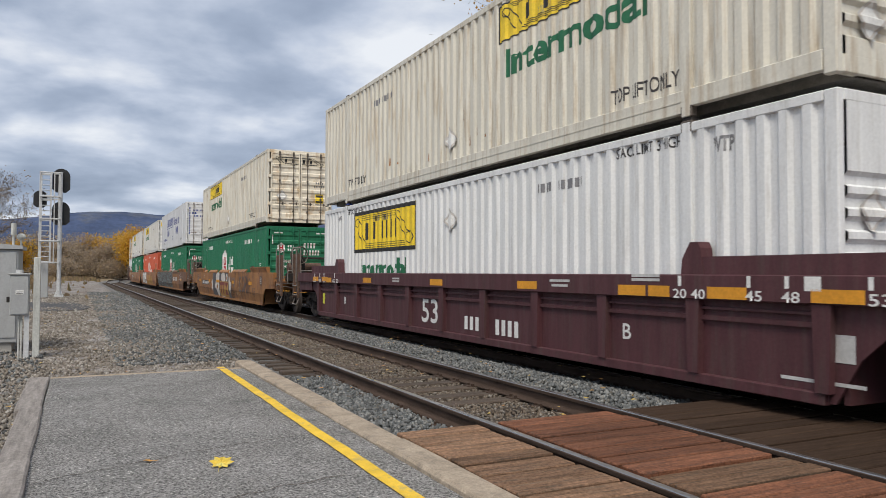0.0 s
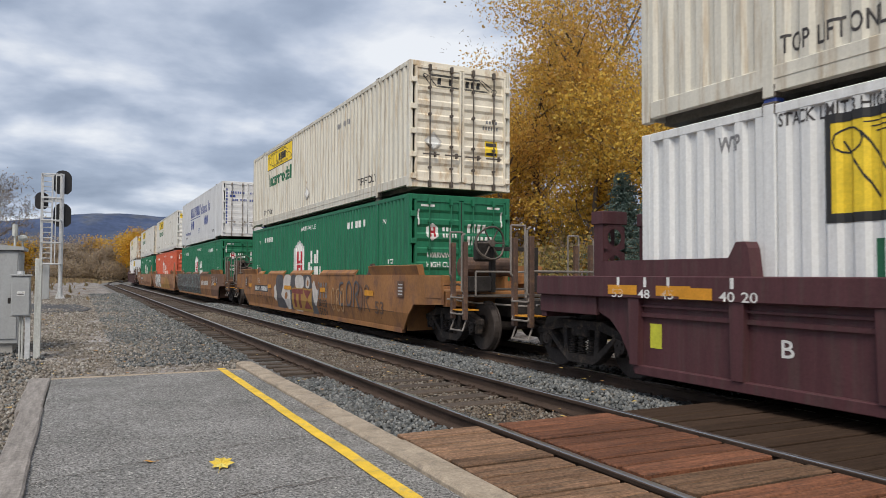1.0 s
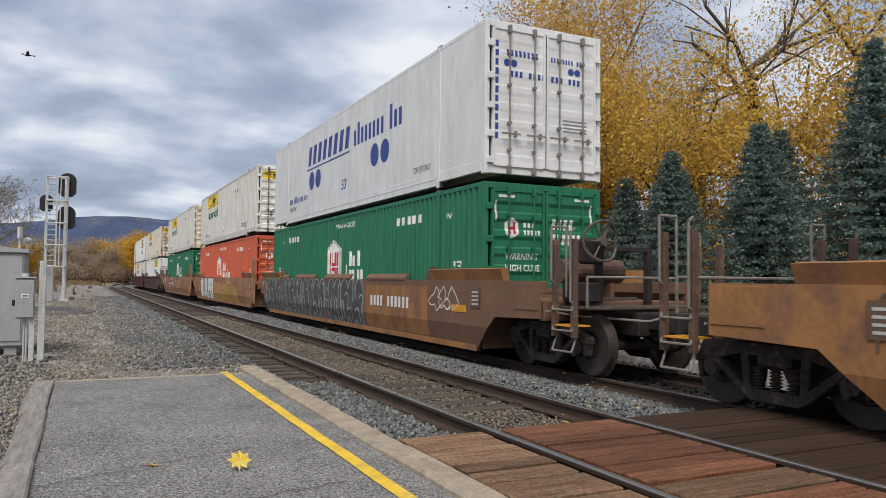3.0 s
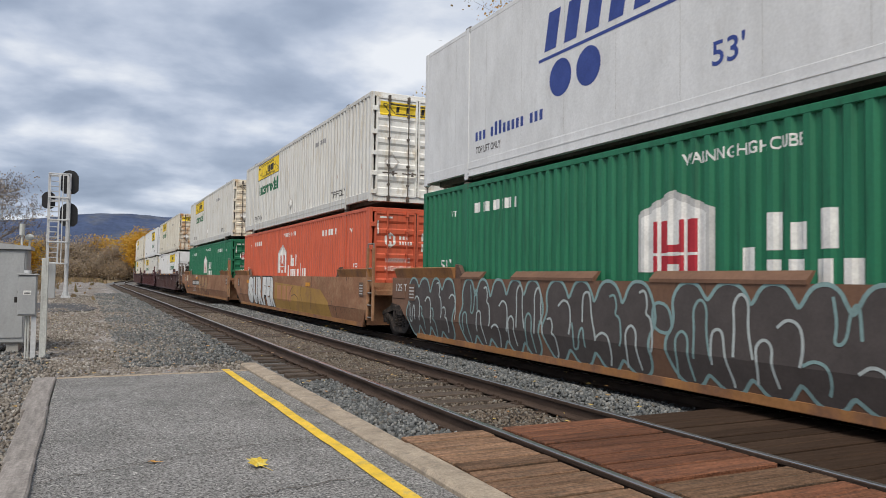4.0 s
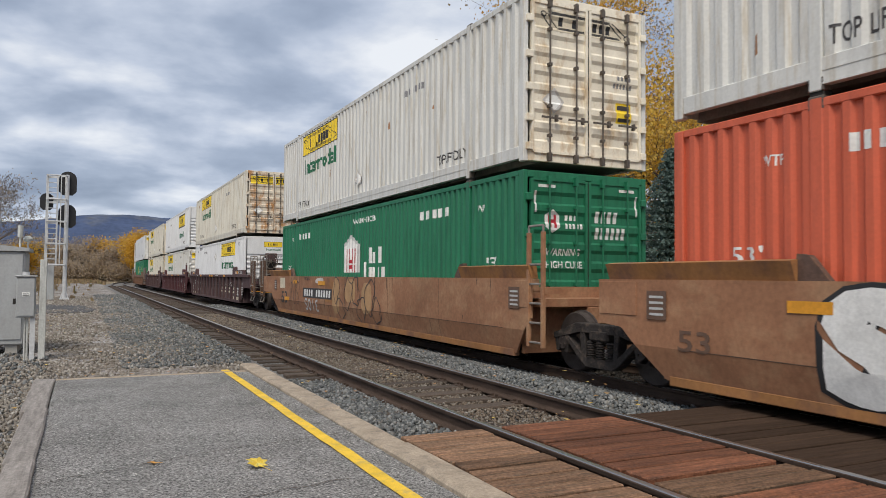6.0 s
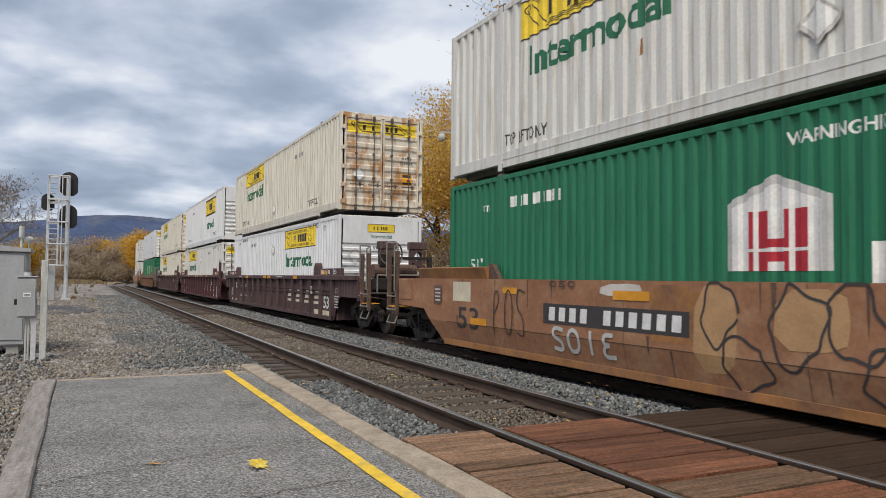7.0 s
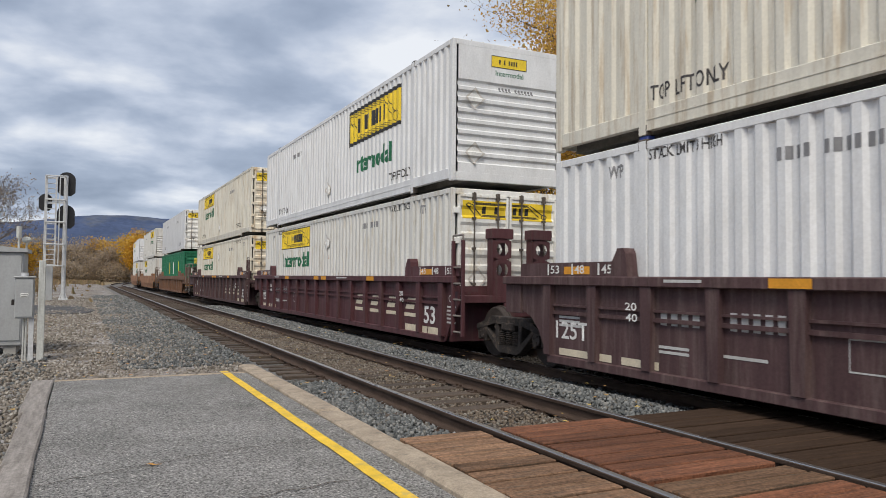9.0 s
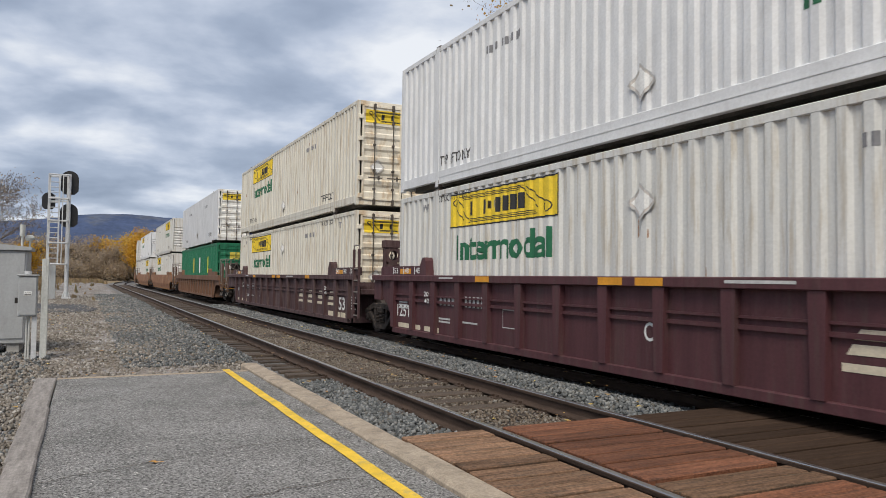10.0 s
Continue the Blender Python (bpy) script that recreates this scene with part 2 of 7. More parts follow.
def sweep(name, outline, x0, z0, s0, s1, material, parent, label=""):
    """An outline of (across, up) carried along the line."""
    ss = [s0, min(BEND_Y, s1)] + list(np.arange(BEND_Y + 6, s1, 6)) if s1 > BEND_Y else [s0, s1]
    verts, faces, n = [], [], len(outline)
    for s in ss:
        m = line_pose(x0, s, z0)
        verts += [tuple(m @ Vector((a, 0, b))) for a, b in outline]
    for k in range(len(ss) - 1):
        for i in range(n):
            j = (i + 1) % n
            faces.append((k * n + i, k * n + j, (k + 1) * n + j, (k + 1) * n + i))
    faces += [tuple(range(n))[::-1], tuple(range((len(ss) - 1) * n, len(ss) * n))]
    ob = new(name, mesh_from(name, verts, faces, material))
    ob.parent = parent
    return tagged(ob, label)


RAIL_FOOT = [(-0.075, -0.17), (0.075, -0.17), (0.075, -0.158), (0.02, -0.14), (0.01, -0.125), (0.01, -0.05), (0.033, -0.04), (0.036, -0.012), (0.03, -0.006), (-0.03, -0.006), (-0.036, -0.012), (-0.033, -0.04), (-0.01, -0.05), (-0.01, -0.125), (-0.02, -0.14), (-0.075, -0.158)]
RAIL_HEAD = [(-0.031, -0.007), (0.031, -0.007), (0.024, 0.0), (-0.024, 0.0)]


def build_track(name, x0, z0, s0, s1, tie0, tie1, label, bed="ballast"):
    tr = thing(name, label, "railway track", "structure")
    # the ballast bed under the ties
    sweep("ballast_bed", [(-2.0, -0.42), (2.0, -0.42), (1.75, -0.225), (-1.75, -0.225)], x0, z0, s0, s1, M[bed], tr, "crushed stone bed")
    for side in (-0.7525, 0.7525):
        r = sweep("rail", [(a + side, b) for a, b in RAIL_FOOT], x0, z0, s0, s1, M["rail"], tr, "rusty steel rail")
        h = sweep("railhead", [(a + side, b) for a, b in RAIL_HEAD], x0, z0, s0, s1, M["rail_head"], r, "polished running surface of the rail")
        h.matrix_basis = Matrix()
    tie = to_mesh("tie", boxes((-1.3, 1.3, -0.115, 0.115, -0.32, -0.165), bevel=0.012), M["tie"])
    plate = bmesh.new()
    for side in (-0.7525, 0.7525):
        box(plate, side - 0.17, side + 0.17, -0.09, 0.09, -0.167, -0.155)
        for dx in (-0.1, 0.1):
            for dy in (-0.055, 0.055):
                box(plate, side + dx - 0.017, side + dx + 0.017, dy - 0.012, dy + 0.012, -0.156, -0.128)
    plate = to_mesh("tie_plate", plate, M["rail"])
    s = tie0
    while s < tie1:
        m = line_pose(x0 + random.uniform(-0.03, 0.03), s, z0 + random.uniform(-0.034, 0.002)) @ pose(0, 0, 0, 0, 0, random.uniform(-1.2, 1.2))
        t = part("tie", tie, None, tr, m=m)
        if s < 45:
            part("tie_plate", plate, None, t)
        s += 0.52
    return tr


build_track("track_near", NEAR_X, 0.0, -30, 330, 6.2, 110, "empty railway track of rusty rails on worn wooden ties")
build_track("track_far", FAR_X, FAR_Z, -30, 330, 6.2, 80, "railway track under the train, rusty rails on stone", "shaded_ballast")

# ---- platform, curb, timbers, crossing ----


def build_platform():
    bm = bmesh.new()
    nx, ny = 10, 60
    x0, x1, y0, y1 = -0.3, 2.2, -6.0, 10.95
    g = [[bm.verts.new((x0 + (x1 - x0) * i / nx, y0 + (y1 - y0) * j / ny, -0.04 + 0.006 * noise.noise((i * 0.5, j * 0.45, 2)))) for i in range(nx + 1)] for j in range(ny + 1)]
    for j in range(ny):
        for i in range(nx):
            bm.faces.new((g[j][i], g[j][i + 1], g[j + 1][i + 1], g[j + 1][i]))
    es = [e for e in bm.edges if e.is_boundary]
    r = bmesh.ops.extrude_edge_only(bm, edges=es)
    for v in r["geom"]:
        if isinstance(v, bmesh.types.BMVert):
            v.co.z = -0.3
    pl = whole("platform", bm, M["asphalt"], "low grey asphalt station platform with fine cracks", "platform", "structure")
    # the yellow line, a little wavy
    bm = bmesh.new()
    a = None
    for k in range(0, 70):
        y = -5.5 + k * 0.242
        w = 0.055 + 0.006 * noise.noise((k * 0.9, 0, 0))
        x = 1.895 + 0.006 * noise.noise((k * 0.4, 3, 0)) - 0.001 * (y - 5)
        z = -0.031 + 0.006 * noise.noise(((x + 0.3) / 2.5 * 10 * 0.5, (y + 6) / 16.95 * 60 * 0.45, 2))
        b = (bm.verts.new((x - w, y, z)), bm.verts.new((x + w, y, z)))
        if a:
            bm.faces.new((a[0], a[1], b[1], b[0]))
        a = b
    part("safety_line", bm, M["yellow_line"], pl, "worn yellow painted safety line")
    # fine cracks across the asphalt
    for k, (xa, ya, xb, yb) in enumerate(((0.85, 6.05, 2.1, 6.35), (-0.25, 5.6, 0.85, 6.05), (-0.2, 9.6, 1.8, 9.9), (0.3, 4.6, 1.7, 4.9))):
        bm = bmesh.new()
        last = None
        for j in range(25):
            t = j / 24
            x, y = xa + (xb - xa) * t + 0.03 * noise.noise((j * 0.4, k, 1)), ya + (yb - ya) * t + 0.06 * noise.noise((j * 0.35, k, 7))
            z = -0.0325 + 0.006 * noise.noise(((x + 0.3) / 2.5 * 5, (y + 6) / 16.95 * 27, 2))
            w = 0.005 + 0.003 * noise.noise((j * 0.9, k, 3))
            now = (bm.verts.new((x, y - w, z)), bm.verts.new((x, y + w, z)))
            if last:
                bm.faces.new((last[0], now[0], now[1], last[1]))
            last = now
        part("crack", bm, M["tie"], pl, "thin dark crack in the asphalt")
    bm = boxes((-0.3, 2.15, 10.95, 11.03, -0.2, -0.03), bevel=0.01)
    part("edge_strip", bm, M["stone"], pl, "pale concrete strip at the platform's end")


build_platform()


def build_curb():
    cu = thing("curb", "tan stone curb blocks along the platform's track edge", "curb", "structure")
    y = 11.6
    for ln in (2.2, 2.05, 1.75, 2.6, 2.4, 2.4, 2.4, 2.4):
        d = random.uniform(-0.006, 0.006)
        bm = boxes((2.18 + d, 2.43 + d, y - ln + 0.008, y, -0.3, 0.005 + random.uniform(-0.01, 0.004)), bevel=0.022)
        bmesh.ops.subdivide_edges(bm, edges=bm.edges[:], cuts=4, use_grid_fill=True)
        for v in bm.verts:
            v.co += 0.007 * Vector((noise.noise(v.co * 5), 0, noise.noise(v.co * 5 + Vector((9, 0, 0)))))
        part("curb_block", bm, M["stone"], cu)
        y -= ln


build_curb()


def build_timbers():
    tb = thing("edging_timbers", "weathered grey timbers edging the asphalt platform", "timber edging", "structure")
    y = 10.95
    for ln, dx in ((2.45, -0.05), (2.35, 0.0), (2.4, 0.02), (2.4, 0.0), (2.4, 0.02)):
        bm = boxes((-0.5 + dx, -0.29 + dx * 0.4, y - ln + 0.02, y, -0.24, random.uniform(-0.012, 0.012)), bevel=0.015)
        bmesh.ops.subdivide_edges(bm, edges=bm.edges[:], cuts=5, use_grid_fill=True)
        for v in bm.verts:
            v.co += 0.014 * Vector((noise.noise(v.co * 4), 0.4 * noise.noise(v.co * 9), noise.noise(v.co * Vector((14, 2, 5)))))
        part("timber", bm, M["old_timber"], tb)
        y -= ln


build_timbers()


def build_crossing():
    cr = thing("plank_crossing", "worn wooden plank crossing between and beside the rails", "crossing", "structure")
    # the two sets by the far track carry the train's shade in their colour
    for x0, x1, key, y_far in ((2.46, 3.28, "plank_grey", 5.9), (3.49, 4.79, "plank", 5.95), (5.0, 6.86, "plank_dark_shaded", 6.1), (7.11, 8.42, "plank_dark_shaded", 6.1)):
        y = y_far
        k = 0
        while y > 0.5:
            w = random.uniform(0.215, 0.285)
            z = -0.012 + random.uniform(-0.008, 0.006) + (FAR_Z if x0 > 7 else FAR_Z * 0.4 if x0 > 4.9 else 0)
            bm = boxes((x0 + random.uniform(0, 0.025), x1 - random.uniform(0, 0.02), y - w + 0.028, y, z - 0.12, z), bevel=0.008)
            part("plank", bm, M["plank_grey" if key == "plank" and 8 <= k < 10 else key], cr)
            y -= w + (0.05 if key == "plank" and k == 7 else 0)
            k += 1


build_crossing()

# ---- markings: flat shapes laid on ribbed or bent faces ----
WORDS = {}


def words(s, u0, u1, v0, v1, bold=0.012):
    """Letters of the built-in font, fitted into u0..u1, v0..v1."""
    if (s, bold) not in WORDS:
        cu = bpy.data.curves.new("letters", "FONT")
        cu.body, cu.offset, cu.resolution_u = s, bold, 3
        ob = new("letters", cu)
        bpy.context.view_layer.update()
        WORDS[s, bold] = bpy.data.meshes.new_from_object(ob.evaluated_get(bpy.context.evaluated_depsgraph_get()))
        bpy.data.objects.remove(ob)
        bpy.data.curves.remove(cu)
    bm = bmesh.new()
    bm.from_mesh(WORDS[s, bold])
    xs, ys = [v.co.x for v in bm.verts], [v.co.y for v in bm.verts]
    a, b, c, d = min(xs), max(xs), min(ys), max(ys)
    for v in bm.verts:
        v.co = (u0 + (v.co.x - a) / (b - a) * (u1 - u0), v0 + (v.co.y - c) / (d - c) * (v1 - v0), 0)
    return bm


def shape(*outlines):
    bm = bmesh.new()
    for o in outlines:
        bm.faces.new([bm.verts.new((u, v, 0)) for u, v in o])
    return bm


def rect(u0, u1, v0, v1):
    return [(u0, v0), (u1, v0), (u1, v1), (u0, v1)]


def slanted(u0, u1, v0, v1, k):
    return [(u0, v0), (u1, v0), (u1 + k, v1), (u0 + k, v1)]


def bars(spec, u0, u1, v0, v1):
    """Plain blocks, one a letter, for writing that is not spelled out. spec: x for a block, a space for a gap."""
    w = (u1 - u0) / len(spec)
    return shape(*[rect(u0 + i * w + 0.2 * w, u0 + (i + 1) * w - 0.2 * w, v0, v1) for i, c in enumerate(spec) if c != " "])


def glyphs(spec, u0, u1, v0, v1, low=0.7, lean=0.0):
    """Plain blocks, one a letter, for names that are not spelled out. spec: t tall, x low, a space for a gap; v1 is the tall ones' top."""
    w, out = (u1 - u0) / len(spec), []
    for i, c in enumerate(spec):
        if c == " ":
            continue
        a, b, h = u0 + (i + 0.1) * w, u0 + (i + 0.9) * w, (v1 - v0) * (1 if c == "t" else low)
        a, b = a + 0.1 * w, b - 0.1 * w
        out.append([(u + lean * v, v0 + v) for u, v in ((a, 0), (b, 0), (b, h), (a, h))])
    return shape(*out)


def soft_line(pts, times=2):
    """An open line with its corners cut."""
    for _ in range(times):
        pts = [pts[0]] + [(a[0] * (1 - t) + b[0] * t, a[1] * (1 - t) + b[1] * t) for a, b in zip(pts, pts[1:]) for t in (0.25, 0.75)] + [pts[-1]]
    return pts


def stroke(pts, w, closed=False):
    """A painted line of width w through pts."""
    bm = bmesh.new()
    n = len(pts)
    L, R = [], []
    for i, (u, v) in enumerate(pts):
        p = pts[(i - 1) % n] if closed or i else pts[i]
        q = pts[(i + 1) % n] if closed or i < n - 1 else pts[i]
        d = Vector((q[0] - p[0], q[1] - p[1]))
        d = d.normalized() if d.length else Vector((1, 0))
        L.append(bm.verts.new((u - d.y * w / 2, v + d.x * w / 2, 0)))
        R.append(bm.verts.new((u + d.y * w / 2, v - d.x * w / 2, 0)))
    for i in range(n if closed else n - 1):
        j = (i + 1) % n
        bm.faces.new((L[i], R[i], R[j], L[j]))
    return bm


class Face:
    """A side or end on which markings lie: to(u, v, d) is the place d outside it, depth(u, v) its relief, us and vs its bends."""

    def __init__(self, to, depth=lambda u, v: 0.0, us=(), vs=()):
        self.to, self.depth, self.us, self.vs = to, depth, us, vs


SINGLE = {"serial_bars": "number_block", "name_bars": "name_block", "web_bars": "name_block", "logo_blocks": "logo_block", "logo_lines": "logo_line", "rule_bars": "rule_line", "reflector": "reflector", "mark_shapes": "painted_shape", "slanted_mark": "slanted_mark", "sticker_text": "sticker_line"}


def stick(parent, name, bm, material, face, lift=0.003, label=""):
    if name in SINGLE and len(bm.faces) > 1:
        each = [[(v.co.x, v.co.y) for v in f.verts] for f in bm.faces]
        bm.free()
        return [stick(parent, SINGLE[name], shape(o), material, face, lift, label) for o in each][0]
    name = SINGLE.get(name, name)
    us, vs = [v.co.x for v in bm.verts], [v.co.y for v in bm.verts]
    u0, u1, v0, v1 = min(us), max(us), min(vs), max(vs)
    for b in face.us:
        if u0 < b < u1:
            bmesh.ops.bisect_plane(bm, geom=bm.verts[:] + bm.edges[:] + bm.faces[:], plane_co=(b, 0, 0), plane_no=(1, 0, 0))
    for b in face.vs:
        if v0 < b < v1:
            bmesh.ops.bisect_plane(bm, geom=bm.verts[:] + bm.edges[:] + bm.faces[:], plane_co=(0, b, 0), plane_no=(0, 1, 0))
    for v in bm.verts:
        u, w = v.co.x, v.co.y
        v.co = face.to(u, w, face.depth(u, w) + lift)
    me = bpy.data.meshes.new(name)
    bm.to_mesh(me)
    bm.free()
    me.materials.append(material)
    ob = new(name, me)
    ob.parent = parent
    return tagged(ob, label)


PAINT = {k: mat("paint_" + k, c, 0.6, vary=0.15, scale=3, fine=30, bump=0.05) for k, c in {
    "white": (0.72, 0.72, 0.7), "black": (0.02, 0.02, 0.022), "grey": (0.2, 0.2, 0.21), "dark": (0.045, 0.04, 0.04), "yellow": (0.78, 0.56, 0.03),
    "amber": (0.66, 0.29, 0.02), "green": (0.015, 0.13, 0.06), "blue": (0.03, 0.06, 0.27), "red": (0.42, 0.02, 0.035), "teal": (0.22, 0.34, 0.34),
    "pink": (0.46, 0.21, 0.1), "sprayed_dark": (0.072, 0.06, 0.057), "cream": (0.62, 0.55, 0.42), "brown": (0.13, 0.075, 0.05), "lime": (0.6, 0.6, 0.05), "pale": (0.5, 0.5, 0.49), "faded_white": (0.56, 0.52, 0.48), "sprayed_grey": (0.085, 0.08, 0.085), "dull_red": (0.2, 0.045, 0.035), "faded_ochre": (0.42, 0.25, 0.12), "mist": (0.42, 0.47, 0.47), "olive": (0.5, 0.42, 0.06)}.items()}

STREAK = (3.5, 3.5, 0.3)
SOFT_STREAK = (1.6, 1.6, 0.6)
for key, c, second, amount in (
        ("cream", (0.66, 0.635, 0.555), (0.5, 0.43, 0.33), 0.34), ("white", (0.71, 0.72, 0.72), (0.6, 0.6, 0.59), 0.2), ("grey_white", (0.62, 0.62, 0.595), (0.5, 0.46, 0.39), 0.3),
        ("bright", (0.69, 0.7, 0.71), (0.64, 0.645, 0.65), 0.2), ("green_box", (0.016, 0.158, 0.08), (0.012, 0.115, 0.06), 0.3), ("red_box", (0.56, 0.115, 0.058), (0.46, 0.1, 0.055), 0.3),
        ("cream_door", (0.78, 0.72, 0.6), (0.56, 0.43, 0.28), 0.25), ("white_door", (0.78, 0.78, 0.75), (0.6, 0.55, 0.46), 0.2), ("rusty_door", (0.66, 0.6, 0.5), (0.42, 0.22, 0.09), 0.42)):
    M[key] = mat("container_" + key, c, 0.55, vary=0.1, scale=1.6, fine=28, bump=0.06, second=second, amount=amount, streak=SOFT_STREAK if "door" in key or key == "bright" else STREAK, spec=0.4)
M["grab"] = mat("bare_grab_steel", (0.22, 0.195, 0.175), 0.6, 0.1, vary=0.25, scale=6, fine=40, bump=0.1)
M["grime_run"] = mat("grime_run", (0.11, 0.065, 0.042), 0.85, vary=0.3, scale=6, fine=40, bump=0.05)
M["rust_run"] = mat("rust_run", (0.3, 0.15, 0.07), 0.85, vary=0.3, scale=10, fine=50, bump=0.1)
M["end_gear"] = mat("grimy_brown_steel", (0.1, 0.06, 0.045), 0.75, 0.1, vary=0.3, scale=4, fine=30, bump=0.2, second=(0.16, 0.09, 0.05), amount=0.3)
M["underframe"] = mat("underframe_grey", (0.2, 0.185, 0.165), 0.8, vary=0.25, scale=3, fine=30, bump=0.15)
M["gear"] = mat("dark_steel", (0.03, 0.026, 0.024), 0.75, 0.0, spec=0.25, vary=0.3, scale=5, fine=40, bump=0.2)
M["bar_dark"] = mat("locking_bar_steel", (0.12, 0.1, 0.085), 0.6, 0.4, vary=0.3, scale=6, fine=40, bump=0.1)
M["maroon"] = mat("car_maroon", (0.082, 0.031, 0.036), 0.6, vary=0.16, scale=1.5, fine=30, bump=0.08, second=(0.085, 0.045, 0.045), amount=0.35, streak=STREAK, spec=0.35)
M["maroon_dusty"] = mat("car_maroon_dusty", (0.078, 0.044, 0.046), 0.75, vary=0.2, scale=1.5, fine=30, bump=0.08, second=(0.12, 0.082, 0.078), amount=0.4, streak=STREAK, spec=0.3)
M["tan"] = mat("car_tan", (0.32, 0.15, 0.055), 0.62, vary=0.2, scale=1.1, fine=14, bump=0.05, second=(0.2, 0.1, 0.058), amount=0.42, streak=(1, 1, 0.7), spec=0.35)
M["tan_brown"] = mat("car_tan_brown", (0.29, 0.14, 0.075), 0.66, vary=0.22, scale=1.0, fine=14, bump=0.05, second=(0.36, 0.205, 0.115), amount=0.42, streak=(1, 0.7, 1), spec=0.35)
M["ochre"] = mat("car_ochre", (0.4, 0.225, 0.05), 0.6, vary=0.14, scale=0.9, fine=14, bump=0.05, second=(0.32, 0.17, 0.06), amount=0.3)
M["tan_dark"] = mat("car_dark_brown", (0.17, 0.093, 0.06), 0.7, vary=0.16, scale=0.9, fine=14, bump=0.05, second=(0.18, 0.098, 0.06), amount=0.4, streak=(1, 0.8, 0.8), spec=0.35)
M["truck"] = mat("truck_steel", (0.035, 0.03, 0.028), 0.8, 0.0, spec=0.25, vary=0.35, scale=5, fine=40, bump=0.25, second=(0.1, 0.075, 0.06), amount=0.3)
M["wheel"] = mat("wheel_steel", (0.05, 0.04, 0.036), 0.65, 0.1, spec=0.3, vary=0.3, scale=4, fine=40, bump=0.15)

# ---- containers ----
LONG, WIDE, HIGH = 16.35, 2.59, 2.896
HALF, W2 = LONG / 2, WIDE / 2
POST_U = 6.22
PITCH, DEEP = 0.278, 0.042


def rib(u, pitch=PITCH):
    """Relief of a corrugated side: 0 on the outer flats, -DEEP in the grooves."""
    p = (u / pitch) % 1.0
    for a, b, d0, d1 in ((0, 0.36, 0, 0), (0.36, 0.52, 0, -DEEP), (0.52, 0.84, -DEEP, -DEEP), (0.84, 1.0, -DEEP, 0)):
        if p <= b:
            return d0 + (d1 - d0) * (p - a) / (b - a)
    return 0.0


def rib_bends(pitch):
    return sorted((k + f) * pitch for k in range(-40, 40) for f in (0, 0.36, 0.52, 0.84))


def end_ribs(n, lo, hi, deep):
    """Relief of an end or a door with n level ribs pressed in between lo and hi; returns the relief and its bends."""
    step = (hi - lo) / n

    def f(u, v):
        if v <= lo or v >= hi:
            return 0.0
        p = ((v - lo) / step) % 1.0
        for a, b, d0, d1 in ((0, 0.3, 0, 0), (0.3, 0.42, 0, -deep), (0.42, 0.8, -deep, -deep), (0.8, 1.0, -deep, 0)):
            if p <= b:
                return d0 + (d1 - d0) * (p - a) / (b - a)
        return 0.0
    return f, sorted([lo + (k + q) * step for k in range(n) for q in (0, 0.3, 0.42, 0.8)] + [hi])


def panel(face, u0, u1, v0, v1):
    """The skin of a face between u0..u1 and v0..v1, bent where the face bends."""
    bm = bmesh.new()
    us = [u0] + [u for u in face.us if u0 < u < u1] + [u1]
    vs = [v0] + [v for v in face.vs if v0 < v < v1] + [v1]
    g = [[bm.verts.new(face.to(u, v, face.depth(u, v))) for u in us] for v in vs]
    for j in range(len(vs) - 1):
        for i in range(len(us) - 1):
            bm.faces.new((g[j][i], g[j][i + 1], g[j + 1][i + 1], g[j + 1][i]))
    return bm


def near_side(smooth, pitch):
    if smooth:
        return Face(lambda u, v, d: (-W2 - d, -u, v))
    return Face(lambda u, v, d: (-W2 - d, -u, v), lambda u, v: rib(u, pitch), rib_bends(pitch))


def ring(u, v, r, n=12):
    return [(u + r * math.cos(2 * math.pi * k / n), v + r * 0.8 * math.sin(2 * math.pi * k / n)) for k in range(n)]


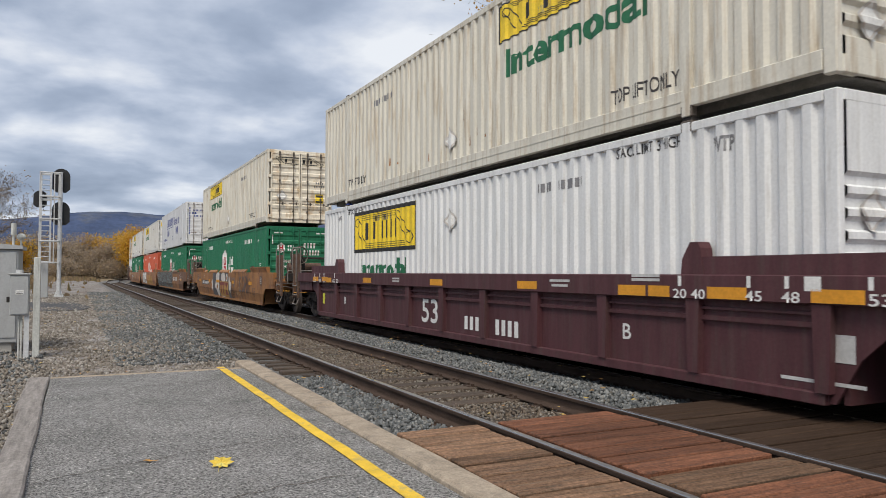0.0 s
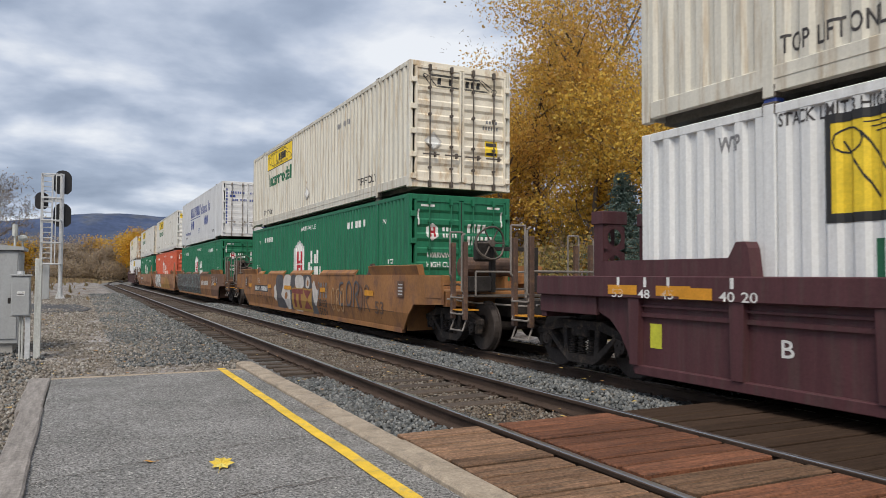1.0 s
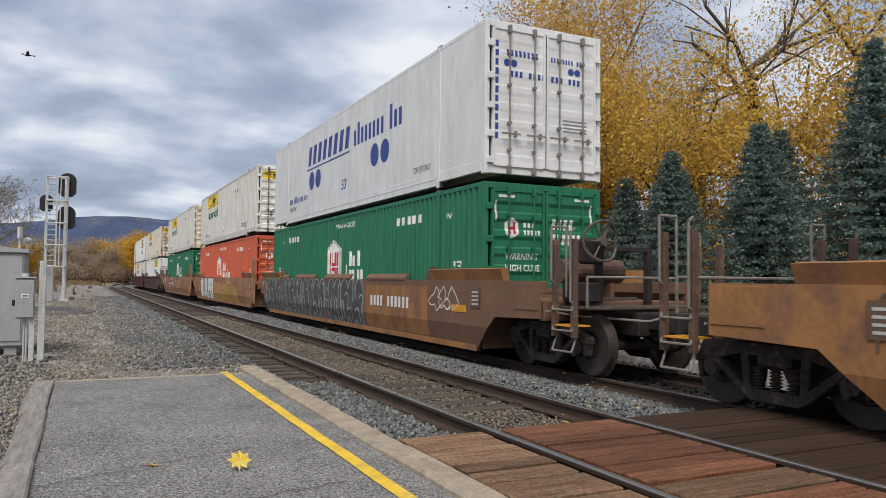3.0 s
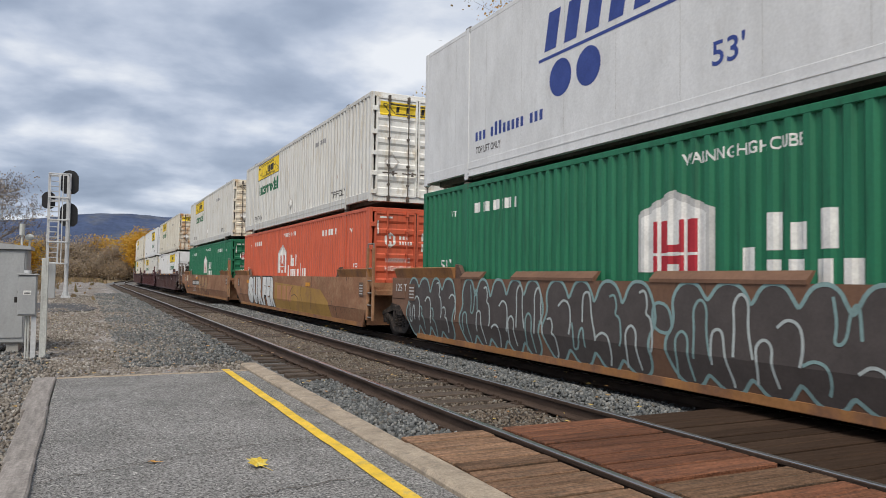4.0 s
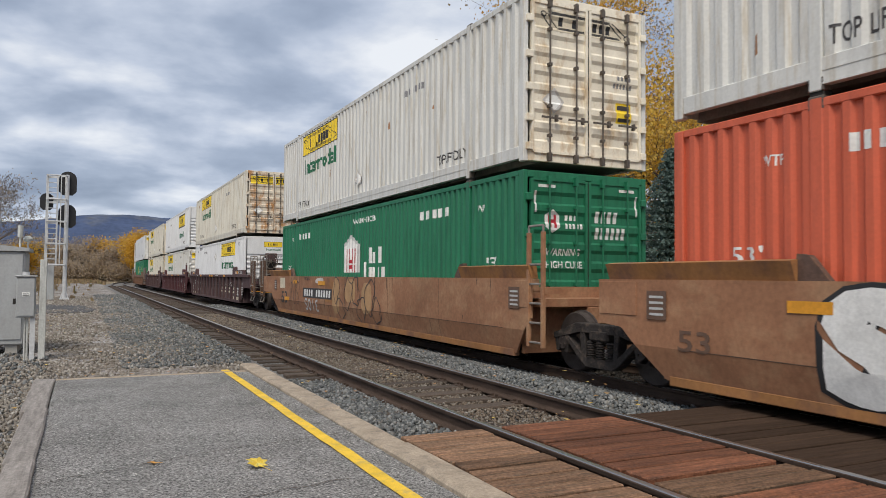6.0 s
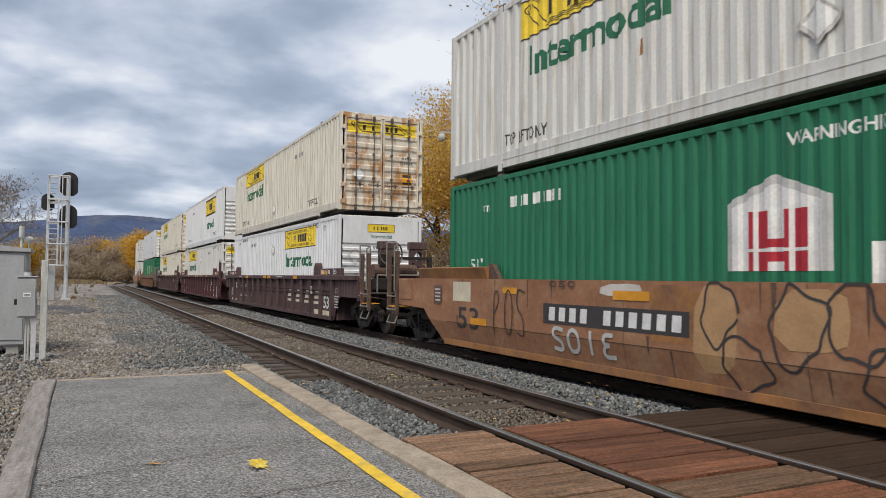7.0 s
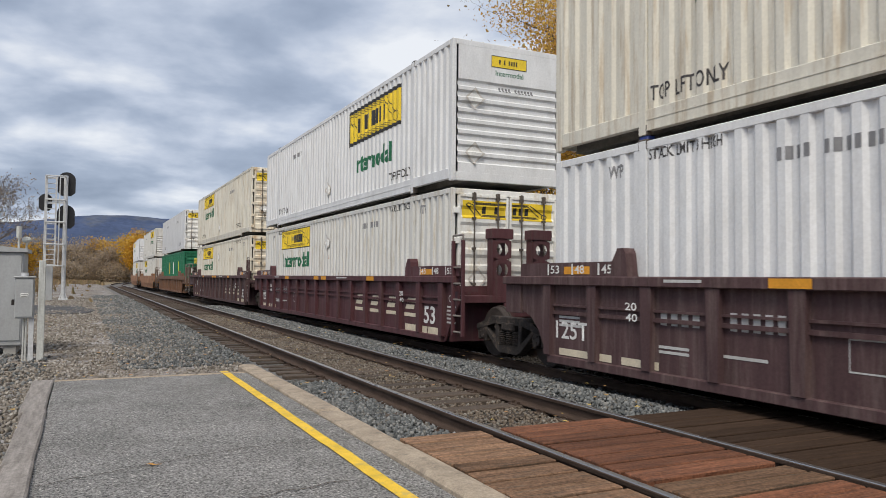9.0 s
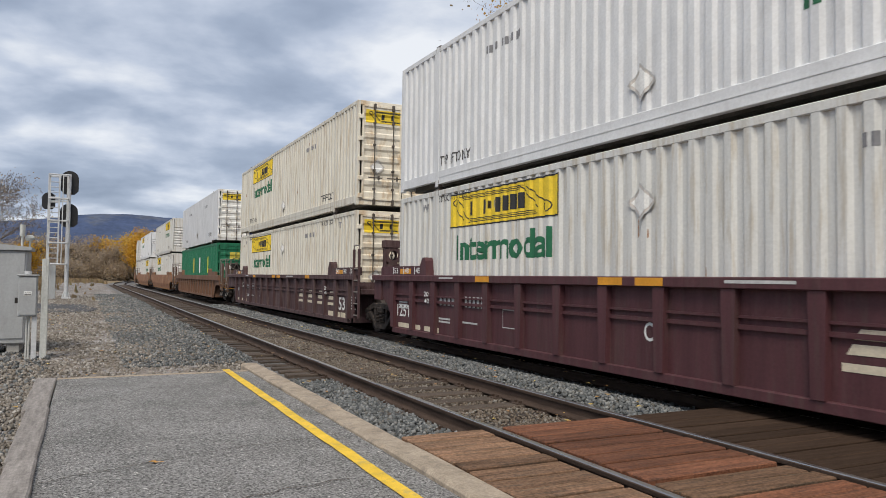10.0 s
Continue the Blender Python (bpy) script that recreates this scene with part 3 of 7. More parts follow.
def trade_logo(parent, face, u0, u1, v0, v1, plate="yellow", ink="black", edge=0.03, plain=False):
    """A yellow plate with a dark border, a drawn scroll with rolled ends, and plain blocks in place of the name."""
    lg = stick(parent, "logo_plate", shape(rect(u0, u1, v0, v1)), PAINT[plate], face, 0.003, "yellow name plate with a scroll and plain dark blocks")
    h, w, e = v1 - v0, u1 - u0, edge
    if e:
        stick(lg, "logo_border", shape(rect(u0, u1, v0, v0 + e), rect(u0, u1, v1 - e, v1), rect(u0, u0 + e, v0 + e, v1 - e), rect(u1 - e, u1, v0 + e, v1 - e)), PAINT[ink], face, 0.006)

    def at(a, b):
        return u0 + a * w, v0 + b * h
    stick(lg, "logo_blocks", glyphs("t t tttt", *(at(0.2, 0)[0], at(0.74, 0)[0], at(0, 0.3)[1], at(0, 0.7)[1])), PAINT[ink], face, 0.006)
    if plain:
        return
    lines = [rect(at(0.13, 0)[0] - k * 0.012 * w, at(0.7, 0)[0] + k * 0.012 * w, at(0, 0.78 + 0.045 * k)[1], at(0, 0.78 + 0.045 * k)[1] + 0.012) for k in range(3)]
    lines += [rect(at(0.22, 0)[0] - k * 0.012 * w, at(0.82, 0)[0] + k * 0.012 * w, at(0, 0.2 - 0.045 * k)[1], at(0, 0.2 - 0.045 * k)[1] + 0.012) for k in range(3)]
    stick(lg, "logo_lines", shape(*lines), PAINT[ink], face, 0.006)
    for a, b, c, d in ((0.05, 0.74, 0.14, 0.2), (0.1, 0.8, 0.2, 0.2), (0.7, 0.87, 0.85, 0.26), (0.74, 0.87, 0.9, 0.36)):
        stick(lg, "logo_line", stroke([at(a, b), at((a + c) / 2, (b + d) / 2), at(c, d)], 0.02), PAINT[ink], face, 0.006)
    for a, b, r in ((0.065, 0.74, 0.11), (0.91, 0.27, 0.13)):
        stick(lg, "logo_curl", stroke(ring(*at(a, b), r * h * 1.3), 0.018, True), PAINT[ink], face, 0.0065)


def placard(parent, face, u, v, r=0.2):
    stick(parent, "placard_holder", shape([(u - r, v), (u, v - r), (u + r, v), (u, v + r)]), PAINT["faded_white"], face, 0.03, "pale diamond placard holder")
    s = r * 0.8
    stick(parent, "placard", shape([(u - s, v), (u, v - s), (u + s, v), (u, v + s)]), PAINT["white"], face, 0.034)
    bm = stroke([(u - r, v), (u, v - r), (u + r, v), (u, v + r)], 0.02, True)
    stick(parent, "placard_frame", bm, PAINT["pale"], face, 0.037)


def house_logo(parent, face, u0, v0, inner, third=False):
    """A white gabled shape in a pale outline with a split cross, and plain blocks in place of the words."""
    w, hs, hp = 1.31, 0.75, 1.02

    def gable(g):
        return [(u0 + g, v0), (u0 + w - g, v0), (u0 + w - g, v0 + hs - g * 0.5), (u0 + w * 0.5, v0 + hp - g), (u0 + g, v0 + hs - g * 0.5)]
    mk = stick(parent, "house_mark", shape(gable(0)), PAINT["pale"], face, 0.003, "pale gabled mark")
    stick(mk, "house_field", shape(gable(0.1)), PAINT["white"], face, 0.0045)
    cut = [rect(u0 + a, u0 + b, v0 + c, v0 + d) for a, b, c, d in ((0.33, 0.39, 0, 0.64), (0.43, 0.58, 0, 0.64), (0.78, 0.84, 0, 0.64), (0.88, 1.06, 0, 0.64), (0.58, 0.78, 0.1, 0.2), (0.58, 0.78, 0.25, 0.34))]
    for o in cut:
        stick(mk, "house_cross", shape(o), inner, face, 0.006)
    stick(mk, "house_rule", shape(rect(u0 + 0.33, u0 + 1.06, v0 + 0.205, v0 + 0.24)), PAINT["white"], face, 0.0075)
    u0 -= 0.2 if third else 0.0
    stick(mk, "name_bars", glyphs("txt", u0 + 1.97, u0 + 2.92, v0 + 0.23, v0 + 0.63), PAINT["white"], face, 0.003, "plain white blocks")
    stick(mk, "name_bars", glyphs("txxxx", u0 + 1.66, u0 + 3.18, v0 - 0.22, v0 + 0.27, 0.72), PAINT["white"], face, 0.003, "plain white blocks")
    if third:
        stick(mk, "name_bars", glyphs("txx", u0 + 3.28, u0 + 4.05, v0 - 0.22, v0 + 0.32, 0.68), PAINT["white"], face, 0.003, "plain white blocks")


def door_end(box_ob, skin, bar, deep=0.03, ribs_n=7):
    """Two doors with ribs, hinges, locking bars and handles at the end that faces down the line."""
    f, vs = end_ribs(ribs_n, 0.3, 2.55, deep)
    y = -HALF - 0.012
    face = Face(lambda u, v, d: (u, y - d, v), f, (), vs)
    for sgn in (-1, 1):
        u0, u1 = (-1.16, -0.012) if sgn < 0 else (0.012, 1.16)
        dr = part("door", panel(face, u0, u1, 0.24, 2.74), skin, box_ob)
        part("door_edge", boxes((u0, u0 + 0.05, y - 0.02, y + 0.05, 0.22, 2.76), (u1 - 0.05, u1, y - 0.02, y + 0.05, 0.22, 2.76), (u0 + 0.05, u1 - 0.05, y - 0.02, y + 0.05, 0.2, 0.25), (u0 + 0.05, u1 - 0.05, y - 0.02, y + 0.05, 2.73, 2.78)), skin, dr)
        for off in (0.18, 0.72):
            ux = sgn * (0.1 + off)
            bm = rod(bmesh.new(), (ux, y - 0.06, 0.1), (ux, y - 0.06, 2.82), 0.016, 8)
            for z in (0.14, 0.5, 1.0, 1.7, 2.3, 2.74):
                box(bm, ux - 0.03, ux + 0.03, y - 0.082, y - 0.005, z - (0.07 if z < 0.2 or z > 2.7 else 0.025), z + (0.07 if z < 0.2 or z > 2.7 else 0.025))
            part("locking_bar", bm, bar, dr, "steel locking bar with cams")
            bm = boxes((ux - sgn * 0.02 - 0.2, ux - sgn * 0.02 + 0.2, y - 0.1, y - 0.075, 0.78, 0.81), (ux + 0.1, ux + 0.14, y - 0.1, y - 0.04, 0.74, 0.85))
            part("door_handle", bm, bar, dr)
        for z in (0.3, 0.78, 1.3, 1.85, 2.45):
            part("hinge", boxes((sgn * 1.2 - 0.06, sgn * 1.2 + 0.06, y - 0.045, y + 0.02, z - 0.06, z + 0.06), bevel=0.008), skin, dr)
    part("door_gasket", boxes((-0.02, 0.02, y - 0.012, y + 0.03, 0.22, 2.76)), M["gear"], box_ob, "black rubber gasket")
    return face


def plain_end(box_ob, skin, ribs_n=8):
    f, vs = end_ribs(ribs_n, 0.35, 2.1, 0.04)
    face = Face(lambda u, v, d: (u, -HALF - d, v), f, (), vs)
    part("end_wall", panel(face, -1.17, 1.17, 0.2, 2.8), skin, box_ob)
    return face


def build_container(label, skin, door=None, smooth=False, bar=None, top=0.1, pitch=PITCH, deep=0.03):
    """A long corrugated freight container; returns it with the faces for its markings. door: the doors' paint, or None for a closed end."""
    c = thing("freight_container", label, "container", group="containers on the train")
    side = near_side(smooth, pitch)
    part("side_wall", panel(side, -HALF + 0.1, HALF - 0.1, 0.3, HIGH - top), skin, c)
    far = Face(lambda u, v, d: (W2 + d, u, v), side.depth, side.us)
    part("side_wall", panel(far, -HALF + 0.1, HALF - 0.1, 0.3, HIGH - top), skin, c)
    for sx in (-1, 1):
        a, b = sorted((sx * (W2 + 0.004), sx * (W2 - 0.09)))
        part("top_rail", boxes((a, b, -HALF + 0.16, HALF - 0.16, HIGH - top - 0.01, HIGH), bevel=0.01), skin, c)
        rail = part("bottom_rail", boxes((a, b, -POST_U, POST_U, 0.035, 0.31), bevel=0.008), skin, c)
        for z in (0.036, 0.17):
            part("rail_lip", boxes((a - 0.006, b + 0.006, -POST_U + 0.08, POST_U - 0.08, z, z + 0.022)), skin, rail)
        for sy in (-1, 1):
            y0, y1 = sorted((sy * POST_U, sy * (HALF - 0.16)))
            part("bottom_rail", boxes((a, b, y0, y1, 0.1, 0.31), bevel=0.008), skin, c)
            part("lift_post", boxes((a - (0.006 if sx < 0 else 0), b + (0.006 if sx > 0 else 0), sy * POST_U - 0.075, sy * POST_U + 0.075, -0.02, HIGH + 0.012), bevel=0.01), skin, c)
            part("corner_post", boxes((a, b, min(sy * (HALF - 0.15), sy * HALF), max(sy * (HALF - 0.15), sy * HALF), 0.05, HIGH), bevel=0.012), skin, c)
            for z in (-0.02, HIGH - 0.11):
                part("corner_casting", boxes((a - 0.004, b + 0.004, sy * POST_U - 0.09, sy * POST_U + 0.09, z, z + 0.14), bevel=0.01), M["bar_dark"], c, "steel corner casting")
    part("roof", boxes((-W2 + 0.09, W2 - 0.09, -HALF + 0.1, HALF - 0.1, HIGH - 0.06, HIGH - 0.02)), skin, c)
    part("floor_frame", boxes((-W2 + 0.35, W2 - 0.35, -HALF + 0.04, HALF - 0.04, 0.06, 0.26)), M["underframe"], c)
    part("end_wall", boxes((-W2 + 0.09, W2 - 0.09, HALF - 0.06, HALF - 0.02, 0.1, HIGH)), skin, c)
    part("end_header", boxes((-W2 + 0.09, W2 - 0.09, -HALF - 0.002, -HALF + 0.1, HIGH - 0.12, HIGH - 0.002), bevel=0.01), door or skin, c)
    part("end_sill", boxes((-W2 + 0.09, W2 - 0.09, -HALF - 0.002, -HALF + 0.1, 0.06, 0.24), bevel=0.01), door or skin, c)
    if door:
        end = door_end(c, door, bar or M["bar_dark"], deep)
    else:
        end = plain_end(c, skin)
    return c, side, end


def side_small(c, face, ink, high=True):
    """The small writing at both lift posts."""
    for s in (-1, 1):
        if high:
            stick(c, "lettering", words("TOP LIFT ONLY", s * 5.45 - 0.62, s * 5.45 + 0.62, 0.4, 0.6, 0.012), PAINT["dark"], face)
        else:
            stick(c, "lettering", words("STACK LIMIT 3 HIGH", s * 5.5 - 0.6, s * 5.5 + 0.6, 2.64, 2.78, 0.012), PAINT["dark"], face)
            stick(c, "lettering", words("WTP", s * 6.75 - 0.15, s * 6.75 + 0.15, 2.48, 2.66, 0.03), PAINT[ink], face)
        stick(c, "serial_bars", glyphs("tttt tttttt", s * 3.6 - 0.6, s * 3.6 + 0.6, 2.2 if high else 2.36, 2.34 if high else 2.5), PAINT[ink], face, 0.003, "plain blocks in place of a number")


def stains(c, face, seed):
    """Rust runs of their own shape below chips in the paint."""
    rng = random.Random(seed)
    for k in range(9):
        u, v, h, w = rng.uniform(-7.6, 7.6), rng.choice((0.36, 0.5, 0.9, 1.6, 2.3)) + rng.uniform(0, 0.2), rng.uniform(0.05, 0.3), rng.uniform(0.008, 0.03)
        stick(c, "rust_stain", shape([(u - w, v), (u + w * 0.8, v + h * 0.1), (u + w * 0.5, v + h), (u - w * 0.6, v + h * 0.9)]), M["rust_run"], face, 0.0025)


def haul_box(label, skin, door, logo, tall=False, high=True, end_logo="yellow", smooth=False, grime=False):
    """A pale container with the yellow plate and the green word on its side."""
    c, side, end = build_container(label, skin, door, smooth)
    if logo:
        u0 = 1.8 if logo > 0 else -5.6
        w, h, v1 = (3.96, 1.05, 2.66) if tall and not high else (3.75, 0.95, 2.62) if tall else (3.97 if logo > 0 else 3.74, 0.66, 2.74)
        trade_logo(c, side, u0, u0 + w, v1 - h, v1, edge=0.09 if tall else 0.025)
        a, b, g = (u0 + 0.5, u0 + 3.44, 0.16) if tall and not high else (u0 + 0.6, u0 + 3.1, 0.3) if tall else (u0 + 0.26, u0 + w - 0.22, 0.15)
        stick(c, "lettering", words("Intermodal", a, b, v1 - h - g - 0.49, v1 - h - g, 0.03), PAINT["green"], side, label="green lettering")
    placard(c, side, 0.02, 0.7 if high else 2.12, 0.24)
    if skin in (M["cream"], M["grey_white"]):
        stains(c, side, len(TRAIN) + (7 if high else 0))
    if high:
        for s in (-1, 1):
            part("stacking_lock", boxes((-W2 + 0.01, -W2 + 0.14, s * POST_U - 0.08, s * POST_U + 0.08, -0.1, -0.018), bevel=0.01), PAINT["blue"] if s > 0 and skin is M["cream"] else M["gear"], c, "small steel stacking lock")
    side_small(c, side, "grey", high)
    if door:
        trade_logo(c, end, -1.06, 1.06, 2.3, 2.66, end_logo, edge=0.0)
        stick(c, "sticker", shape(rect(0.62, 0.95, 0.86, 1.22)), PAINT["amber" if grime else "yellow"], end, 0.004, "small yellow warning sticker")
        stick(c, "sticker_text", shape(rect(0.65, 0.92, 1.1, 1.18), rect(0.65, 0.92, 0.89, 0.95)), PAINT["dark"], end, 0.007)
        stick(c, "serial_bars", bars("xxxx", 0.62, 0.95, 1.62, 1.7), PAINT["grey"], end)
        stick(c, "serial_bars", bars("xxxxxx", 0.55, 0.98, 1.48, 1.56), PAINT["grey"], end)
        placard(c, end, -0.72, 1.1, 0.21)
    else:
        trade_logo(c, end, -0.42, 0.42, 2.42, 2.66, edge=0.012, plain=True)
        stick(c, "lettering", words("Intermodal", -0.32, 0.34, 2.25, 2.36), PAINT["green"], end)
        stick(c, "serial_bars", glyphs("tttt tttttt", -0.25, 0.6, 1.93, 2.02), PAINT["grey"], end)
        placard(c, end, -0.8, 1.72, 0.22)
        placard(c, end, -0.8, 0.62, 0.22)
    return c


def house_box(label, skin, inner, red=False, u0=-1.52):
    """A green or red container with the pale gabled mark."""
    c, side, end = build_container(label, skin, skin, bar=skin, top=0.08, pitch=0.22)
    house_logo(c, side, u0, 1.21, inner, red)
    stick(c, "lettering", words("WARNING HIGH CUBE", u0 + 0.82, u0 + 2.5, 2.5, 2.64, 0.02), PAINT["white"], side)
    for s in (-1, 1):
        stick(c, "lettering", words("53'", s * 7.1 - 0.2, s * 7.1 + 0.2, 1.27, 1.47), PAINT["white"], side)
        stick(c, "lettering", words("WTP", s * 6.75 - 0.13, s * 6.75 + 0.13, 2.3, 2.42), PAINT["white"], side)
    stick(c, "serial_bars", glyphs("tttt tttttt", -5.9, -4.4, 2.32, 2.5), PAINT["white"], side, 0.003, "plain blocks in place of a number")
    stick(c, "serial_bars", glyphs("tttt tttttt", 4.0, 5.4, 2.32, 2.5), PAINT["white"], side, 0.003, "plain blocks in place of a number")
    hx = [(-0.72 + 0.17 * math.sin(k * math.pi / 3), 2.06 + 0.2 * math.cos(k * math.pi / 3)) for k in range(6)]
    mk = stick(c, "house_mark", shape(hx), PAINT["white"], end, 0.004, "white hexagonal mark")
    ink = PAINT["red"] if not red else skin
    stick(mk, "house_cross", shape(rect(-0.8, -0.75, 1.95, 2.17), rect(-0.69, -0.64, 1.95, 2.17), rect(-0.75, -0.69, 2.03, 2.09)), ink, end, 0.007)
    stick(c, "name_bars", bars("xxx", -0.48, -0.2, 2.08, 2.17), PAINT["white"], end)
    stick(c, "name_bars", bars("xxxxx", -0.48, -0.1, 1.94, 2.03), PAINT["white"], end)
    stick(c, "serial_bars", glyphs("tttt", 0.14, 0.66, 2.06, 2.26), PAINT["white"], end)
    stick(c, "serial_bars", glyphs("tttttt", 0.14, 0.82, 1.78, 1.98), PAINT["white"], end)
    stick(c, "lettering", words("WARNING", -0.86, -0.16, 1.48, 1.6), PAINT["white"], end)
    stick(c, "lettering", words("HIGH CUBE", -0.86, -0.12, 1.27, 1.39), PAINT["white"], end)
    for s in (-1, 1):
        stick(c, "reflector", shape(rect(s * 1.06 - 0.02, s * 1.06 + 0.02, 2.2, 2.56), rect(s * 0.84 - 0.17, s * 0.84 + 0.17, 2.62, 2.67)), PAINT["white"], end)
    return c


def shipper_box(label):
    """A smooth white container with blue blocks and dots."""
    c, side, end = build_container(label, M["bright"], M["bright"], True, bar=M["grab"], top=0.08, deep=0.008)
    for k in range(-12, 13):
        if k % 2:
            bm = shape(rect(k * 0.61 - 0.004, k * 0.61 + 0.004, 0.32, 2.8))
            stick(c, "seam", bm, PAINT["pale"], side, 0.002)
        nm = stick(c, "name_bars", glyphs("tttttttt", -3.7, 0.55, 1.72, 2.32, lean=0.22), PAINT["blue"], side, 0.003, "plain blue blocks in place of a name")
    stick(nm, "name_rule", shape(rect(-3.75, 0.55, 1.58, 1.63)), PAINT["blue"], side)
    stick(c, "name_bars", glyphs("xtxxxxxx txx", 0.85, 4.3, 1.68, 2.28), PAINT["blue"], side, 0.003, "plain blue blocks in place of a name")
    for u in (-3.15, -2.45, 2.5, 3.2):
        stick(c, "blue_dot", shape([(u + 0.29 * math.cos(k * math.pi / 12), 1.22 + 0.29 * math.sin(k * math.pi / 12)) for k in range(24)]), PAINT["blue"], side)
    stick(c, "lettering", words("53'", -0.1, 0.38, 0.6, 0.9), PAINT["blue"], side)
    stick(c, "web_bars", glyphs("xxx xttxxxxx xxx", -5.9, -3.6, 0.66, 0.9), PAINT["blue"], side)
    for s in (-1, 1):
        stick(c, "lettering", words("TOP LIFT ONLY", s * 5.4 - 0.45, s * 5.4 + 0.45, 0.42, 0.55), PAINT["dark"], side)
    # the doors
    stick(c, "name_bars", bars("xxxxxxxx", -0.88, -0.16, 2.26, 2.38), PAINT["blue"], end)
    stick(c, "name_bars", bars("xxxxxxxx xxx", 0.1, 0.9, 2.26, 2.36), PAINT["blue"], end)
    for u in (-0.85, -0.7, 0.58, 0.73):
        stick(c, "blue_dot", shape([(u + 0.07 * math.cos(k * math.pi / 8), 2.13 + 0.07 * math.sin(k * math.pi / 8)) for k in range(16)]), PAINT["blue"], end)
    stick(c, "web_bars", bars("xxx xxxxxxxx xxx", -0.8, 0.8, 1.88, 1.99), PAINT["blue"], end)
    stick(c, "serial_bars", shape(*[rect(-1.11, -1.03, 0.7 + k * 0.17, 0.82 + k * 0.17) for k in range(11)]), PAINT["blue"], end)
    stick(c, "rule_bars", shape(*[rect(0.4, 0.95, 0.95 + k * 0.07, 0.98 + k * 0.07) for k in range(4)]), PAINT["grey"], end)
    return c


def stripe_box(label):
    """A green container with yellow and white upright bars."""
    c, side, end = build_container(label, M["green_box"], M["green_box"], bar=M["green_box"], top=0.12)
    for u, ink in ((-1.6, "olive"), (1.2, "white"), (4.6, "lime")):
        stick(c, "upright_bar", shape(rect(u, u + 0.5, 1.25, 2.2)), PAINT[ink], side)
    stick(c, "name_plate", shape(rect(-0.6, 0.6, 2.0, 2.4)), PAINT["olive"], end)
    placard(c, end, -0.7, 1.5, 0.25)
    return c


# ---- trucks (bogies) ----
WHEEL_R = 0.46
WHEELS = []


def lathe(outline, n=28, x0=0.0):
    """A turned body about the x axis; outline of (x, radius)."""
    bm = bmesh.new()
    ring = [[bm.verts.new((x0 + x, r * math.cos(2 * math.pi * k / n), r * math.sin(2 * math.pi * k / n))) for k in range(n)] for x, r in outline]
    for a, b in zip(ring, ring[1:]):
        for k in range(n):
            bm.faces.new((a[k], a[(k + 1) % n], b[(k + 1) % n], b[k]))
    bm.faces.new(ring[0])
    bm.faces.new(ring[-1][::-1])
    return bm


def truck_meshes():
    out = {}
    bm = bmesh.new()
    for sx in (-1, 1):
        w = lathe([(-0.03, 0.2), (-0.07, 0.22), (-0.07, 0.44), (-0.055, 0.458), (0.035, 0.466), (0.045, 0.49), (0.07, 0.49), (0.07, 0.4), (0.02, 0.36), (0.02, 0.16), (0.09, 0.14), (0.09, 0.1)])
        if sx > 0:
            for v in w.verts:
                v.co.x = -v.co.x
        for v in w.verts:
            v.co.x += sx * 0.76
        tmp = bpy.data.meshes.new("w")
        w.to_mesh(tmp)
        w.free()
        bm.from_mesh(tmp)
    rod(bm, (-0.7, 0, 0), (0.7, 0, 0), 0.085, 12)
    for sx in (-1, 1):
        rod(bm, (sx * 0.84, 0, 0), (sx * 1.08, 0, 0), 0.105, 14)
        for k in range(3):
            a = k * 2.1
            rod(bm, (sx * 1.08, 0.06 * math.cos(a), 0.06 * math.sin(a)), (sx * 1.1, 0.06 * math.cos(a), 0.06 * math.sin(a)), 0.018, 6)
    out["wheelset"] = to_mesh("wheelset", bm, M["wheel"])
    bm = bmesh.new()
    top = [(-1.12, 0.5), (-1.12, 0.6), (-0.95, 0.64), (-0.55, 0.78), (0.55, 0.78), (0.95, 0.64), (1.12, 0.6), (1.12, 0.5), (0.86, 0.56), (0.45, 0.66), (-0.45, 0.66), (-0.86, 0.56)]
    low = [(-0.86, 0.56), (-0.42, 0.2), (-0.3, 0.14), (0.3, 0.14), (0.42, 0.2), (0.86, 0.56), (0.74, 0.57), (0.36, 0.27), (-0.36, 0.27), (-0.74, 0.57)]
    prism(bm, top, 0, -0.09, 0.09)
    prism(bm, low, 0, -0.085, 0.085)
    for s in (-1, 1):
        prism(bm, [(s * 0.4, 0.2), (s * 0.3, 0.2), (s * 0.34, 0.7), (s * 0.46, 0.7)], 0, -0.08, 0.08)
        prism(bm, [(s * 0.72, 0.6), (s * 0.78, 0.3), (s * 0.86, 0.3), (s * 0.9, 0.6)], 0, -0.07, 0.07)
        prism(bm, [(s * 1.02, 0.6), (s * 1.02, 0.32), (s * 1.08, 0.32), (s * 1.12, 0.6)], 0, -0.07, 0.07)
    bmesh.ops.bevel(bm, geom=bm.edges[:], offset=0.012, segments=1, affect="EDGES")
    out["side_frame"] = to_mesh("side_frame", bm, M["truck"])
    bm = lathe([(0.27 + k * 0.018 + 0.009 * j, 0.07 if k % 2 else 0.045) for k in range(15) for j in (0, 1)], 12)
    for v in bm.verts:
        v.co = (v.co.y, v.co.z, v.co.x)
    out["spring"] = to_mesh("spring", bm, M["truck"])
    bm = boxes((-1.1, 1.1, -0.22, 0.22, 0.53, 0.7), bevel=0.03)
    rod(bm, (0, 0, 0.7), (0, 0, 0.82), 0.24, 14)
    out["bolster"] = to_mesh("bolster", bm, M["truck"])
    return out


TRUCK = truck_meshes()


